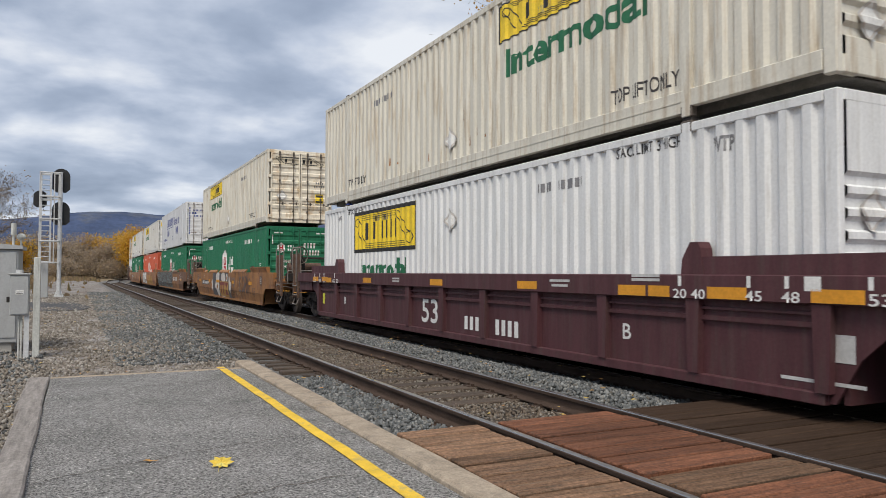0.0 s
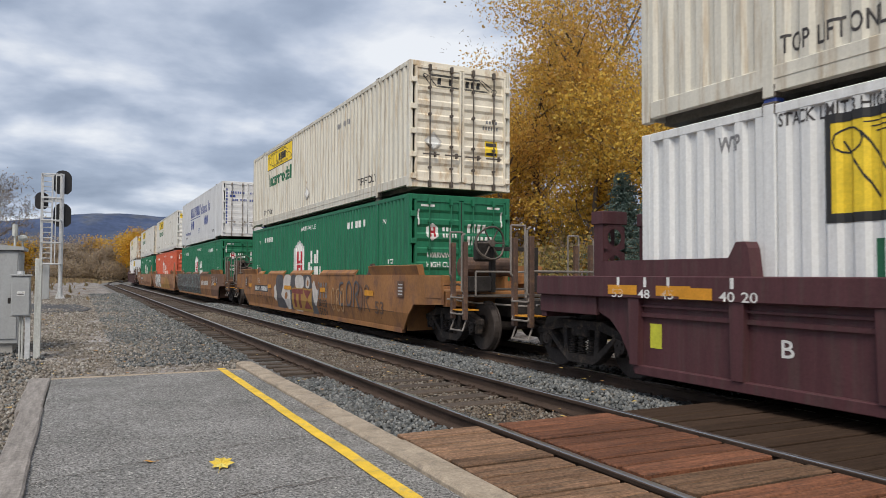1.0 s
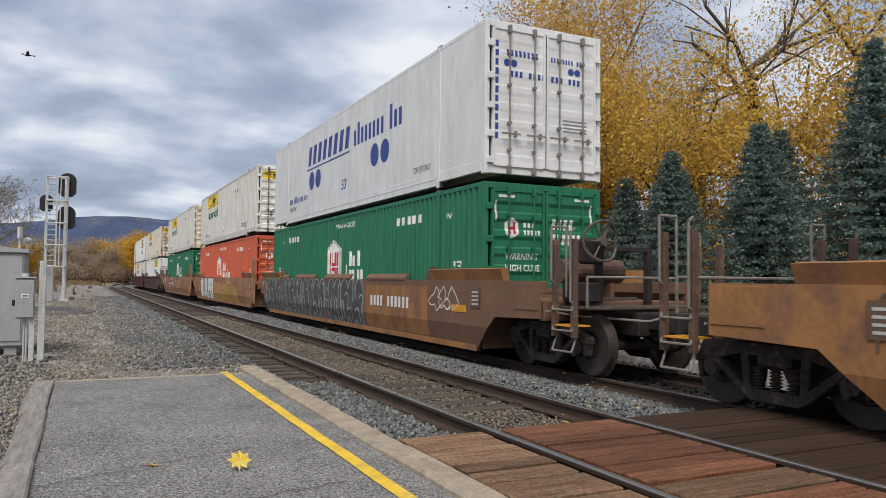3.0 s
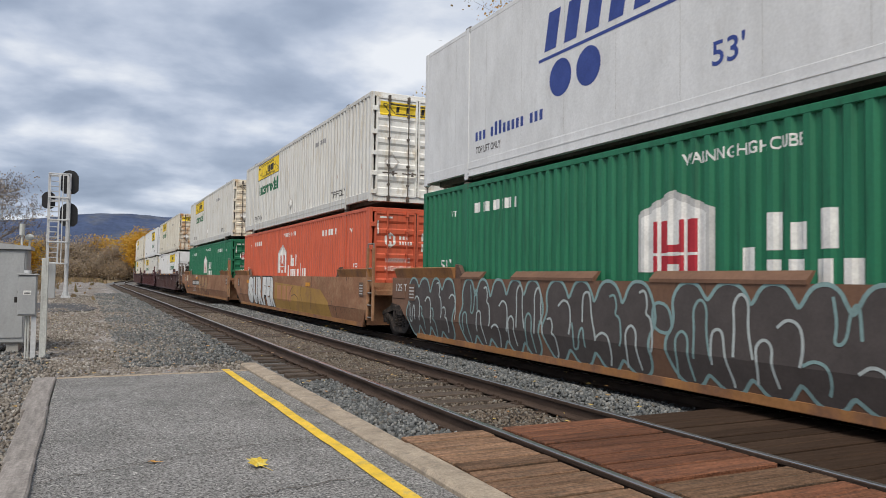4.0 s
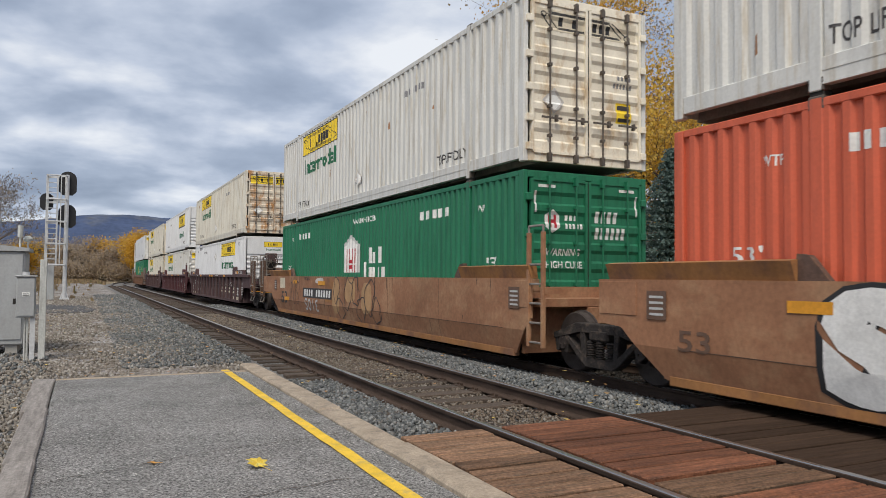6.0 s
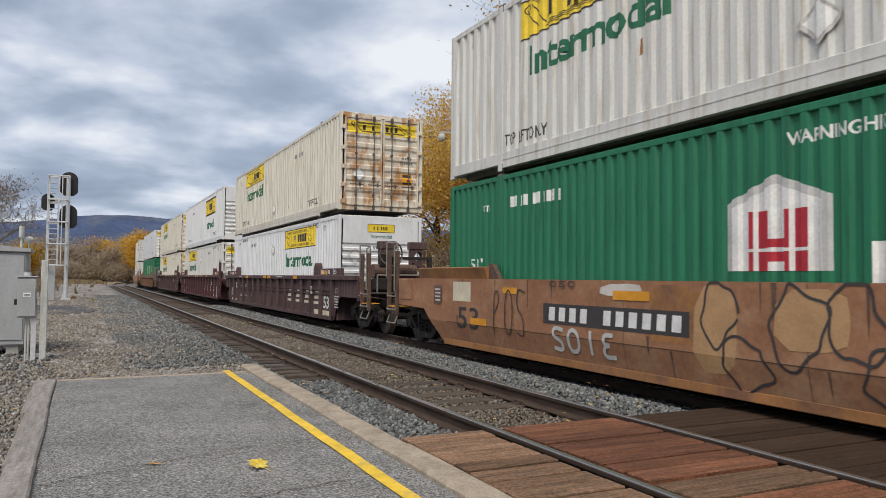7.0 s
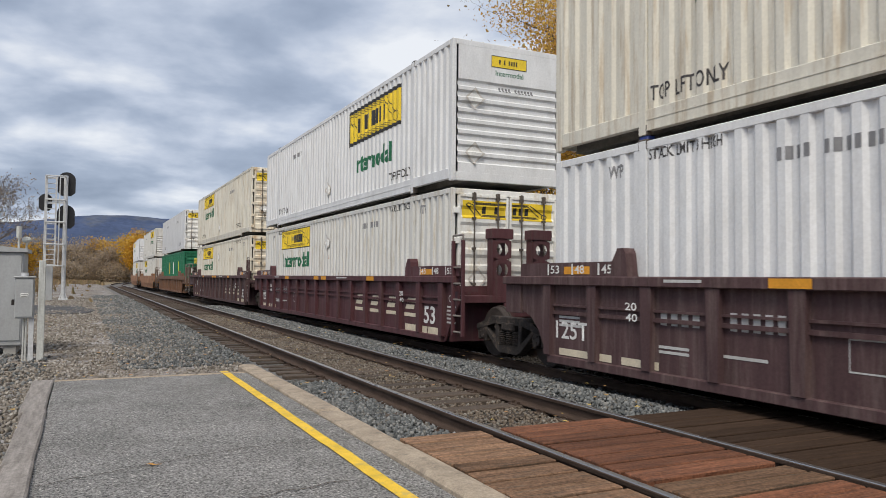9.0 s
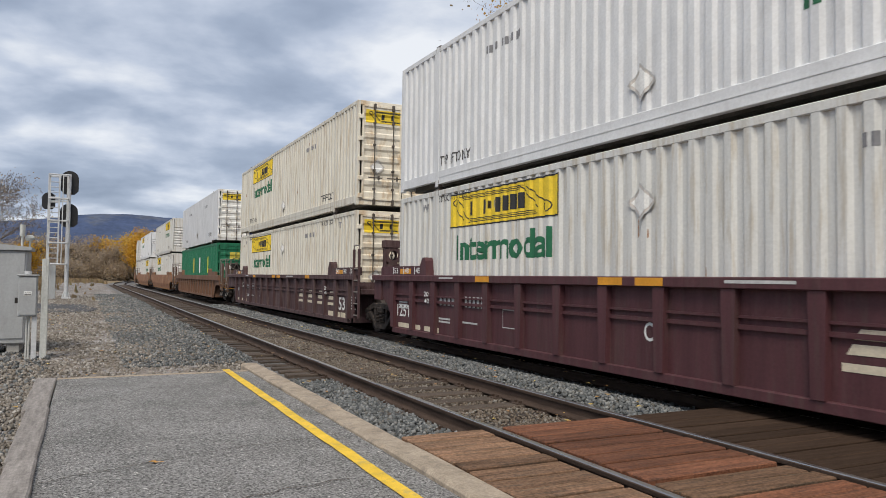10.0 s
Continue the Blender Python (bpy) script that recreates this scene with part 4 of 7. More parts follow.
def add_truck(car, y):
    tk = new("truck")
    tk.parent = car
    tk.matrix_basis = pose(0, y, 0)
    tagged(tk, "dark cast steel truck with coil springs")
    for dy in (-0.89, 0.89):
        w = part("wheelset", TRUCK["wheelset"], None, tk, "steel wheels on an axle", pose(0, dy, WHEEL_R))
        WHEELS.append((w, dy))
    for sx in (-1, 1):
        part("side_frame", TRUCK["side_frame"], None, tk, m=pose(sx * 1.0, 0, 0))
        for dy in (-0.22, 0, 0.22):
            part("spring", TRUCK["spring"], None, tk, m=pose(sx * 1.04, dy, 0))
    part("bolster", TRUCK["bolster"], None, tk)


# ---- well cars ----
CAR_W, SILL_LO, SILL_HI, WELL_Z = 1.5, 1.155, 1.435, 0.225


def car_end(car, sy, kind, skin, brake):
    """What lies beyond the well at one end. kind: coupler, over (reaches over a shared truck), under (rests on it)."""
    e = {"coupler": 2.1, "over": 1.2, "under": 0.55}[kind]
    y0 = sy * HALF

    def yy(a, b):
        return sorted((y0 + sy * a, y0 + sy * b))
    a, b = yy(0.12, e)
    part("end_deck", boxes((-1.3, 1.3, a, b, 0.98, 1.12), (-0.4, 0.4, a, b, 0.7, 0.98), bevel=0.01), skin, car)
    a, b = yy(0.06, 0.12)
    part("well_bulkhead", boxes((-1.35, 1.35, a, b, WELL_Z, 1.3)), skin, car)
    if kind == "coupler":
        a, b = yy(e - 0.2, e + 1.45)
        bm = boxes((-0.16, 0.16, a, b, 0.72, 0.98), bevel=0.02)
        a, b = yy(e + 1.2, e + 1.62)
        box(bm, -0.24, 0.2, a, b, 0.68, 1.02, 0.04)
        part("coupler", bm, M["gear"], car, "dark steel coupler")
        bm = bmesh.new()
        pts = [(0.3, y0 + sy * e, 0.8), (0.32, y0 + sy * (e + 0.5), 0.5), (0.2, y0 + sy * (e + 1.1), 0.42), (0.05, y0 + sy * (e + 1.55), 0.6)]
        for p, q in zip(pts, pts[1:]):
            rod(bm, p, q, 0.028, 6)
        part("brake_hose", bm, M["gear"], car)
        a, b = yy(e, e + 0.85)
        for k in range(6):
            part("walkway_bar", boxes((-1.2, 1.2, a + k * 0.14, a + k * 0.14 + 0.1, 1.03, 1.06)), M["bar_dark"], car)
        part("end_sill", boxes((-1.42, 1.42, *yy(e - 0.12, e + 0.02), 0.82, 1.12), bevel=0.01), skin, car)
        part("center_sill", boxes((-0.33, 0.33, *yy(0.2, e + 0.9), 0.62, 0.98), bevel=0.02), M["gear"], car)
        part("uncoupling_lever", rods([(-1.45, y0 + sy * (e + 0.1), 0.98), (-0.9, y0 + sy * (e + 0.3), 0.9), (-0.3, y0 + sy * (e + 1.1), 0.86), (-0.05, y0 + sy * (e + 1.35), 0.98)], 0.018), M["grab"], car, "bare steel uncoupling lever")
        part("hand_rail", rods([(-1.2, y0 + sy * (e + 0.8), 1.06), (-1.2, y0 + sy * (e + 0.8), 1.5), (1.2, y0 + sy * (e + 0.8), 1.5), (1.2, y0 + sy * (e + 0.8), 1.06)], 0.02), M["grab"], car, "bare steel hand rail")
        part("air_pipe", rods([(-1.0, y0 + sy * 0.3, 1.2), (-1.0, y0 + sy * (e - 0.3), 1.25), (-0.6, y0 + sy * e, 1.16), (0.4, y0 + sy * e, 1.16)], 0.022), M["bar_dark"], car)
        for sx in (-1, 1):
            add_truck_steps(car, sx, y0 + sy * (e + 0.55), M["end_gear"], sy)
        if brake:
            brake_gear(car, y0, sy, e, skin)
    if kind == "under":
        x, y = -1.5, y0 + sy * 0.7
        for dy in (-0.2, 0.2):
            part("ladder_post", boxes((x - 0.03, x + 0.03, y + dy - 0.03, y + dy + 0.03, 0.38, 2.15), bevel=0.004), skin, car)
        for k in range(5):
            part("ladder_rung", rod(bmesh.new(), (x, y - 0.2, 0.45 + 0.3 * k), (x, y + 0.2, 0.45 + 0.3 * k), 0.018, 6), M["grab"], car)
        part("grab_iron", rods([(x, y - 0.2, 2.1), (x, y - 0.2, 2.25), (x, y + 0.2, 2.25), (x, y + 0.2, 2.1)], 0.018), M["grab"], car)
        for dy in (-0.2, 0.2):
            part("ladder_arm", boxes((x, -1.2, y + dy - 0.04, y + dy + 0.04, 1.2, 1.3)), skin, car)
    if kind in ("coupler", "over"):
        add_truck(car, y0 + sy * (1.6 if kind == "coupler" else 1.75))


def add_truck_steps(car, sx, y, skin, sy):
    """Side ladder posts with grab irons and a stirrup step."""
    x = sx * 1.42
    for dy in (-0.24, 0.24):
        part("ladder_post", boxes((x - 0.04, x + 0.04, y + dy - 0.045, y + dy + 0.045, 0.62, 2.05), bevel=0.006), skin, car)
    for z in (0.42, 0.72, 1.02):
        part("ladder_rung", rods([(x - sx * 0.03, y - 0.24, z + 0.2), (x + sx * 0.05, y - 0.24, z), (x + sx * 0.05, y + 0.24, z), (x - sx * 0.03, y + 0.24, z + 0.2)], 0.016), M["grab"], car)
    part("grab_iron", rods([(x, y - 0.24, 1.1), (x + sx * 0.07, y - 0.24, 1.15), (x + sx * 0.07, y - 0.24, 2.15), (x, y - 0.24, 2.2)], 0.018), M["grab"], car)
    part("grab_iron", rods([(x, y + 0.24, 1.4), (x + sx * 0.07, y + 0.24, 1.45), (x + sx * 0.07, y + 0.24, 2.25), (x - sx * 0.2, y + 0.24, 2.25), (x - sx * 0.2, y + 0.24, 1.2)], 0.018), M["grab"], car)
    part("step_board", boxes((min(x - sx * 0.3, x + sx * 0.03), max(x - sx * 0.3, x + sx * 0.03), y - 0.22, y + 0.22, 0.78, 0.8)), PAINT["amber"], car)


def brake_gear(car, y0, sy, e, skin):
    y = y0 + sy * (e + 0.1)
    bm = boxes((-0.5, -0.4, y - 0.06, y + 0.06, 1.1, 2.0), (0.5, 0.6, y - 0.06, y + 0.06, 1.1, 2.0), (-0.5, 0.6, y - 0.05, y + 0.05, 1.92, 2.0), bevel=0.008)
    part("brake_stand", bm, M["gear"], car)
    part("air_tank", rod(bmesh.new(), (-0.9, y + sy * -0.45, 1.6), (0.3, y + sy * -0.45, 1.6), 0.2, 18), M["end_gear"], car, "brown cylindrical air tank")
    for x in (-0.7, 0.0):
        part("tank_bracket", boxes((x, x + 0.08, y - sy * 0.45 - 0.18, y - sy * 0.45 + 0.18, 1.1, 1.42)), skin, car)
    part("valve_box", boxes((-1.1, -0.6, y + sy * 0.1 - 0.15, y + sy * 0.1 + 0.15, 1.12, 1.42), bevel=0.02), M["gear"], car)
    c = Vector((-0.7, y + sy * 0.4, 2.05))
    bm = bmesh.new()
    n = 18
    for k in range(n):
        p, q = (c + Vector((0.31 * math.cos(j * 2 * math.pi / n), 0.06 * math.cos(j * 4 * math.pi / n), 0.31 * math.sin(j * 2 * math.pi / n))) for j in (k, k + 1))
        rod(bm, p, q, 0.022, 5)
    for k in range(6):
        a = k * math.pi / 3
        rod(bm, c, c + Vector((0.3 * math.cos(a), 0, 0.3 * math.sin(a))), 0.016, 5)
    rod(bm, c - Vector((0, 0.05, 0)), c + Vector((0, 0.05, 0)), 0.07, 12)
    part("brake_wheel", bm, M["bar_dark"], car, "spoked steel brake wheel")
    part("brake_chain_box", boxes((-0.95, -0.55, c.y - sy * 0.2 - 0.1, c.y - sy * 0.2 + 0.1, 1.7, 2.1), bevel=0.04), M["gear"], car)


def lock_towers(car, y, skin):
    """The pair of pierced posts between articulated cars, with round holes."""
    for sx in (-0.45, 0.45):
        bm = bmesh.new()
        n = 14
        for dy in (-0.12, 0.12):
            # a plate with two holes, made of rings and filler strips
            for zc in (1.62, 2.02):
                hole = [(sx + 0.13 * math.cos(2 * math.pi * k / n + math.pi / n), zc + 0.13 * math.sin(2 * math.pi * k / n + math.pi / n)) for k in range(n)]
                rim = []
                for hx, hz in hole:
                    dx, dz = hx - sx, hz - zc
                    q = max(abs(dx), abs(dz)) / 0.2
                    rim.append((sx + dx / q, zc + dz / q))
                va = [bm.verts.new((p[0], y + dy, p[1])) for p in hole]
                vb = [bm.verts.new((p[0], y + dy, p[1])) for p in rim]
                for k in range(n):
                    bm.faces.new((va[k], va[(k + 1) % n], vb[(k + 1) % n], vb[k]))
            box(bm, sx - 0.2, sx + 0.2, y + dy - 0.008, y + dy + 0.008, 1.1, 1.43)
        box(bm, sx - 0.24, sx + 0.24, y - 0.14, y + 0.14, 2.22, 2.42, 0.01)
        box(bm, sx - 0.21, sx - 0.19, y - 0.11, y + 0.11, 1.12, 2.22)
        part("lock_tower", bm, skin, car, "pierced steel post for container locks")


def fix_flaps(car, skin, spans):
    """Slanting guide plates on the top edge."""
    for u0, u1 in spans:
        bm = prism(bmesh.new(), [(-CAR_W - 0.015, SILL_HI - 0.01), (-CAR_W - 0.015, SILL_HI + 0.035), (-CAR_W + 0.09, SILL_HI + 0.13), (-CAR_W + 0.13, SILL_HI + 0.13), (-CAR_W + 0.04, SILL_HI)], 1, -u1, -u0)
        part("guide_plate", bm, skin, car)


def ribbed_car(label, skin, near, far, brake=False, n_posts=10, sill=(SILL_LO, SILL_HI)):
    """A well car whose sides have a top chord and upright posts."""
    lo_z, hi_z = sill
    car = thing("well_car", label, "railcar", group="cars of the train")
    ext = {"coupler": 2.1, "over": 1.2, "under": 0.55}
    ea, eb = ext[near], ext[far]
    for sx in (-1, 1):
        def xs(a, b):
            return sorted((sx * (CAR_W - a), sx * (CAR_W - b)))
        a, b = xs(-0.02, 0.16)
        part("top_chord", boxes((a, b, -HALF - ea, HALF + eb, lo_z, hi_z), bevel=0.012), skin, car)
        lo = [(-HALF - 0.75, lo_z), (-HALF - 0.75, 0.95), (-HALF - 0.5, 0.86), (-HALF - 0.28, 0.66), (-HALF - 0.02, WELL_Z), (HALF + 0.02, WELL_Z), (HALF + 0.28, 0.66), (HALF + 0.5, 0.86), (HALF + 0.75, 0.95), (HALF + 0.75, lo_z)]
        lo = [(max(-HALF - ea, min(HALF + eb, y)), z) for y, z in lo]
        a, b = xs(0.09, 0.12)
        part("side_sheet", prism(bmesh.new(), lo, 0, a, b), skin, car)
        a, b = xs(0.02, 0.12)
        part("bottom_chord", boxes((a, b, -HALF + 0.05, HALF - 0.05, WELL_Z - 0.02, WELL_Z + 0.1), bevel=0.01), skin, car)
        a, b = xs(0.03, 0.09)
        part("stiffener", boxes((a + 0.02 * (sx < 0), b - 0.02 * (sx > 0), -HALF + 0.05, HALF - 0.05, 0.93, 0.98), (a + 0.02 * (sx < 0), b - 0.02 * (sx > 0), -HALF + 0.05, HALF - 0.05, 1.05, 1.08)), skin, car)
        for k in range(n_posts + 1):
            y = -HALF + 0.06 + (LONG - 0.12) * k / n_posts
            bm = prism(bmesh.new(), [(y - 0.075, WELL_Z + 0.1), (y + 0.075, WELL_Z + 0.1), (y + 0.1, lo_z), (y - 0.1, lo_z)], 0, *xs(0.0, 0.09))
            part("side_post", bm, skin, car)
        for sy, e in ((-1, ea), (1, eb)):
            y0, y1 = sorted((sy * (HALF - 1.75), sy * (HALF + 0.7)))
            part("guide_rail", prism(bmesh.new(), [(y0, hi_z), (y1, hi_z), (y1, hi_z + 0.14), (y1 - 0.04, hi_z + 0.2), (y0, hi_z + 0.2)], 0, *xs(0.03, 0.15)), skin, car)
            yb = sy * (HALF - 1.7)
            part("guide_ear", prism(bmesh.new(), [(yb - 0.17, hi_z), (yb + 0.17, hi_z), (yb + 0.15, hi_z + 0.18), (yb + 0.03, hi_z + 0.37), (yb - 0.09, hi_z + 0.37), (yb - 0.13, hi_z + 0.3)], 0, *xs(0.02, 0.2)), skin, car)
            if e > 1:
                y0, y1 = sorted((sy * (HALF + 0.75), sy * (HALF + e)))
                part("end_skirt", boxes((*xs(0.05, 0.12), y0, y1, 0.9, lo_z), bevel=0.008), skin, car)
    part("well_floor", boxes((-1.38, 1.38, -HALF, HALF, WELL_Z, WELL_Z + 0.1)), M["gear"], car)
    car_end(car, -1, near, skin, brake)
    car_end(car, 1, far, skin, False)
    chord = Face(lambda u, v, d: (-CAR_W - 0.02 - d, -u, v))
    sheet = Face(lambda u, v, d: (-CAR_W + 0.088 - d, -u, v))
    guide = Face(lambda u, v, d: (-CAR_W + 0.03 - d, -u, v))
    return car, chord, sheet, guide


def smooth_car(label, skin, near, far, brake=False, flaps=()):
    """A well car with flat sides, bent inward towards the bottom."""
    car = thing("well_car", label, "railcar", group="cars of the train")
    ext = {"coupler": 2.1, "over": 1.2, "under": 0.55}
    ea, eb = ext[near], ext[far]
    bend = 0.62

    def depth(u, v):
        return 0.0 if v > bend else -(bend - v) * 0.22
    for sx in (-1, 1):
        bm = bmesh.new()
        lo = [(-HALF - ea, SILL_HI), (-HALF - ea, 0.86), (-HALF - 0.75, 0.82), (-HALF + 0.0, WELL_Z), (HALF - 0.0, WELL_Z), (HALF + 0.75, 0.82), (HALF + eb, 0.86), (HALF + eb, SILL_HI)]
        lo = [(max(-HALF - ea, min(HALF + eb, y)), z) for y, z in lo]
        prism(bm, lo, 0, -0.04, 0.0)
        bmesh.ops.bisect_plane(bm, geom=bm.verts[:] + bm.edges[:] + bm.faces[:], plane_co=(0, 0, bend), plane_no=(0, 0, 1))
        for v in bm.verts:
            v.co.x = sx * (CAR_W + depth(0, v.co.z) + v.co.x)
        part("side_sheet", bm, skin, car)
        a, b = sorted((sx * (CAR_W - 0.04), sx * (CAR_W - 0.17)))
        part("top_chord", boxes((a, b, -HALF - ea, HALF + eb, SILL_HI - 0.2, SILL_HI - 0.004), bevel=0.01), skin, car)
        a, b = sorted((sx * (CAR_W - 0.07), sx * (CAR_W - 0.18)))
        part("bottom_chord", boxes((a, b, -HALF + 0.05, HALF - 0.05, WELL_Z - 0.06, WELL_Z + 0.06), bevel=0.01), M["tan"], car)
        for sy, e in ((-1, ea), (1, eb)):
            y0, y1 = sorted((sy * (HALF - 1.85), sy * (HALF + min(e, 1.0))))
            bm = prism(bmesh.new(), [(sx * (CAR_W - 0.02), SILL_HI - 0.002), (sx * (CAR_W + 0.05), SILL_HI + 0.2), (sx * (CAR_W - 0.1), SILL_HI + 0.22), (sx * (CAR_W - 0.14), SILL_HI - 0.002)], 1, y0, y1)
            part("guide_rail", bm, M["tan"], car, "tan guide rail")
            yb = sy * (HALF - 2.0)
            part("guide_ear", prism(bmesh.new(), [(yb - 0.2 * sy, SILL_HI), (yb + 0.2 * sy, SILL_HI), (yb + 0.16 * sy, SILL_HI + 0.27), (yb + 0.02 * sy, SILL_HI + 0.25)], 0, *sorted((sx * (CAR_W - 0.05), sx * (CAR_W - 0.13)))), M["end_gear"], car, "grimy bracket")
            part("end_plate", boxes((*sorted((sx * (CAR_W + 0.012), sx * CAR_W)), *sorted((sy * (HALF + e - 0.03), sy * (HALF + max(0.1, e - 0.75)))), 0.98, SILL_HI - 0.03), bevel=0.004), skin, car)
    part("well_floor", boxes((-1.3, 1.3, -HALF, HALF, WELL_Z, WELL_Z + 0.1)), M["gear"], car)
    fix_flaps(car, skin, flaps)
    car_end(car, -1, near, skin, brake)
    car_end(car, 1, far, skin, False)
    face = Face(lambda u, v, d: (-CAR_W - d, -u, v), depth, (), (bend,))
    rng = random.Random(len(TRAIN))
    for k in range(26):
        u, h, w = rng.uniform(-7.8, 7.8), rng.uniform(0.1, 0.65), rng.uniform(0.006, 0.035)
        v = rng.choice((SILL_HI - 0.01, SILL_HI - 0.01, 0.75, 0.6))
        stick(car, "grime_run", shape([(u - w, v), (u + w, v), (u + w * 0.7, v - h * 0.6), (u + w * 0.1, v - h * 0.9 if v - h * 0.9 > 0.24 else 0.24), (u - w * 0.5, v - h * 0.5)]), M["grime_run"], face, 0.0018)
    for u in (-5.4, -2.7, 0.0, 2.7, 5.4):
        stick(car, "weld_seam", shape(rect(u - 0.006, u + 0.006, 0.25, SILL_HI - 0.01)), M["grime_run"], face, 0.0022)
    stick(car, "weld_seam", shape(rect(-HALF + 0.3, HALF - 0.3, 0.612, 0.624)), M["grime_run"], face, 0.0022)
    for u in (-8.25, 8.25):
        bd = stick(car, "card_board", shape(rect(u - 0.17, u + 0.17, 0.95, 1.3)), PAINT["brown"], face, 0.016, "small board with pale lines")
        for k in range(4):
            stick(bd, "card_line", shape(rect(u - 0.12, u + 0.12, 1.0 + k * 0.07, 1.03 + k * 0.07)), PAINT["pale"], face, 0.019)
    return car, face


Z_LOW, Z_HIGH = 0.34, 3.33
SPEED = 13.6
TRAIN = []


def place(ob, mid, z):
    """Puts a thing of the train with its middle at that point of the line at the start."""
    TRAIN.append((ob, mid, z))


def load(start, car, lower, upper):
    mid = start + HALF
    place(car, mid, 0.0)
    place(lower, mid, Z_LOW)
    place(upper, mid, Z_HIGH)


# the maroon car that passes first
car, chord, sheet, guide = ribbed_car("maroon ribbed well car with white numerals and amber reflectors", M["maroon"], "coupler", "coupler")
for u in (-8.3, -7.4, -4.0, -0.16, 3.08):
    stick(car, "reflector", shape(rect(u - 0.28, u + 0.28, 1.2, 1.32)), PAINT["amber"], chord)
for u0, u1 in ((5.24, 5.75), (5.8, 6.16), (6.74, 7.28), (8.03, 8.57), (-7.3, -6.8)):
    stick(car, "reflector", shape(rect(u0, u1, 1.17, 1.3)), PAINT["amber"], chord)
for s, u in (("20", 6.22), ("40", 6.5), ("45", 7.26), ("48", 7.7), ("53", 8.6), ("53", -8.5), ("48", -8.0), ("45", -7.6), ("40", -6.7), ("20", -6.4)):
    stick(car, "numeral", words(s, u, u + 0.21, 1.16, 1.27), PAINT["white"], chord)
for u in (6.3, 7.28, 7.74, 8.6, -8.4, -7.9, -7.5, -6.55):
    stick(car, "tick_mark", shape(rect(u, u + 0.05, 1.3, 1.42)), PAINT["white"], chord)
stick(car, "numeral", words("53", -1.05, -0.3, 0.44, 0.92), PAINT["white"], sheet)
stick(car, "serial_bars", glyphs("tttt", 0.78, 1.6, 0.42, 0.66), PAINT["white"], sheet, 0.003, "plain white blocks in place of a number")
stick(car, "serial_bars", glyphs("tttt", 1.9, 2.7, 0.4, 0.66), PAINT["white"], sheet, 0.003, "plain white blocks in place of a number")
stick(car, "data_plate", shape(rect(8.02, 8.4, 0.62, 0.88)), PAINT["pale"], sheet)
stick(car, "data_plate", shape(rect(7.96, 8.14, 1.28, 1.42)), PAINT["white"], chord)
stick(car, "numeral", words("B", -6.0, -5.85, 0.62, 0.8), PAINT["white"], sheet)
stick(car, "numeral", words("B", 5.2, 5.36, 0.6, 0.8), PAINT["white"], sheet)
stick(car, "sticker", shape(rect(-7.9, -7.7, 0.55, 0.85)), PAINT["lime"], sheet)
for u, v, w in ((3.7, 1.32, 0.5), (3.75, 1.25, 0.4), (-2.4, 1.3, 0.4), (-2.4, 1.24, 0.4), (5.5, 1.4, 0.5), (5.5, 1.35, 0.5), (7.6, 0.4, 0.9)):
    stick(car, "small_print", shape(rect(u, u + w, v, v + 0.035)), PAINT["pale"], chord if v > 1.15 else sheet)
lock_towers(car, HALF + 1.7, M["maroon"])
load(4.6, car,
     haul_box("white corrugated freight container with a yellow name plate", M["white"], None, -1, True, False),
     haul_box("cream corrugated freight container, top of a double stack", M["cream"], None, 1))


LETTER = (((0.1, 0.35), (0.1, 0.9), (0.3, 1.0), (0.5, 0.95), (0.55, 0.5), (0.75, 0.1), (0.75, 0.0)),
          ((0.1, 0.95), (0.35, 1.0), (0.45, 0.75), (0.35, 0.6), (0.6, 0.55), (0.65, 0.1), (0.55, 0.0)),
          ((0.15, 0.0), (0.2, 0.5), (0.15, 0.8), (0.4, 1.0), (0.65, 0.85), (0.6, 0.45), (0.75, 0.0)),
          ((0.1, 0.55), (0.4, 0.7), (0.75, 0.6), (0.8, 0.25), (0.7, 0.0)),
          ((0.2, 1.0), (0.3, 0.6), (0.2, 0.3), (0.5, 0.35), (0.6, 0.8), (0.8, 0.95), (0.85, 0.4)))


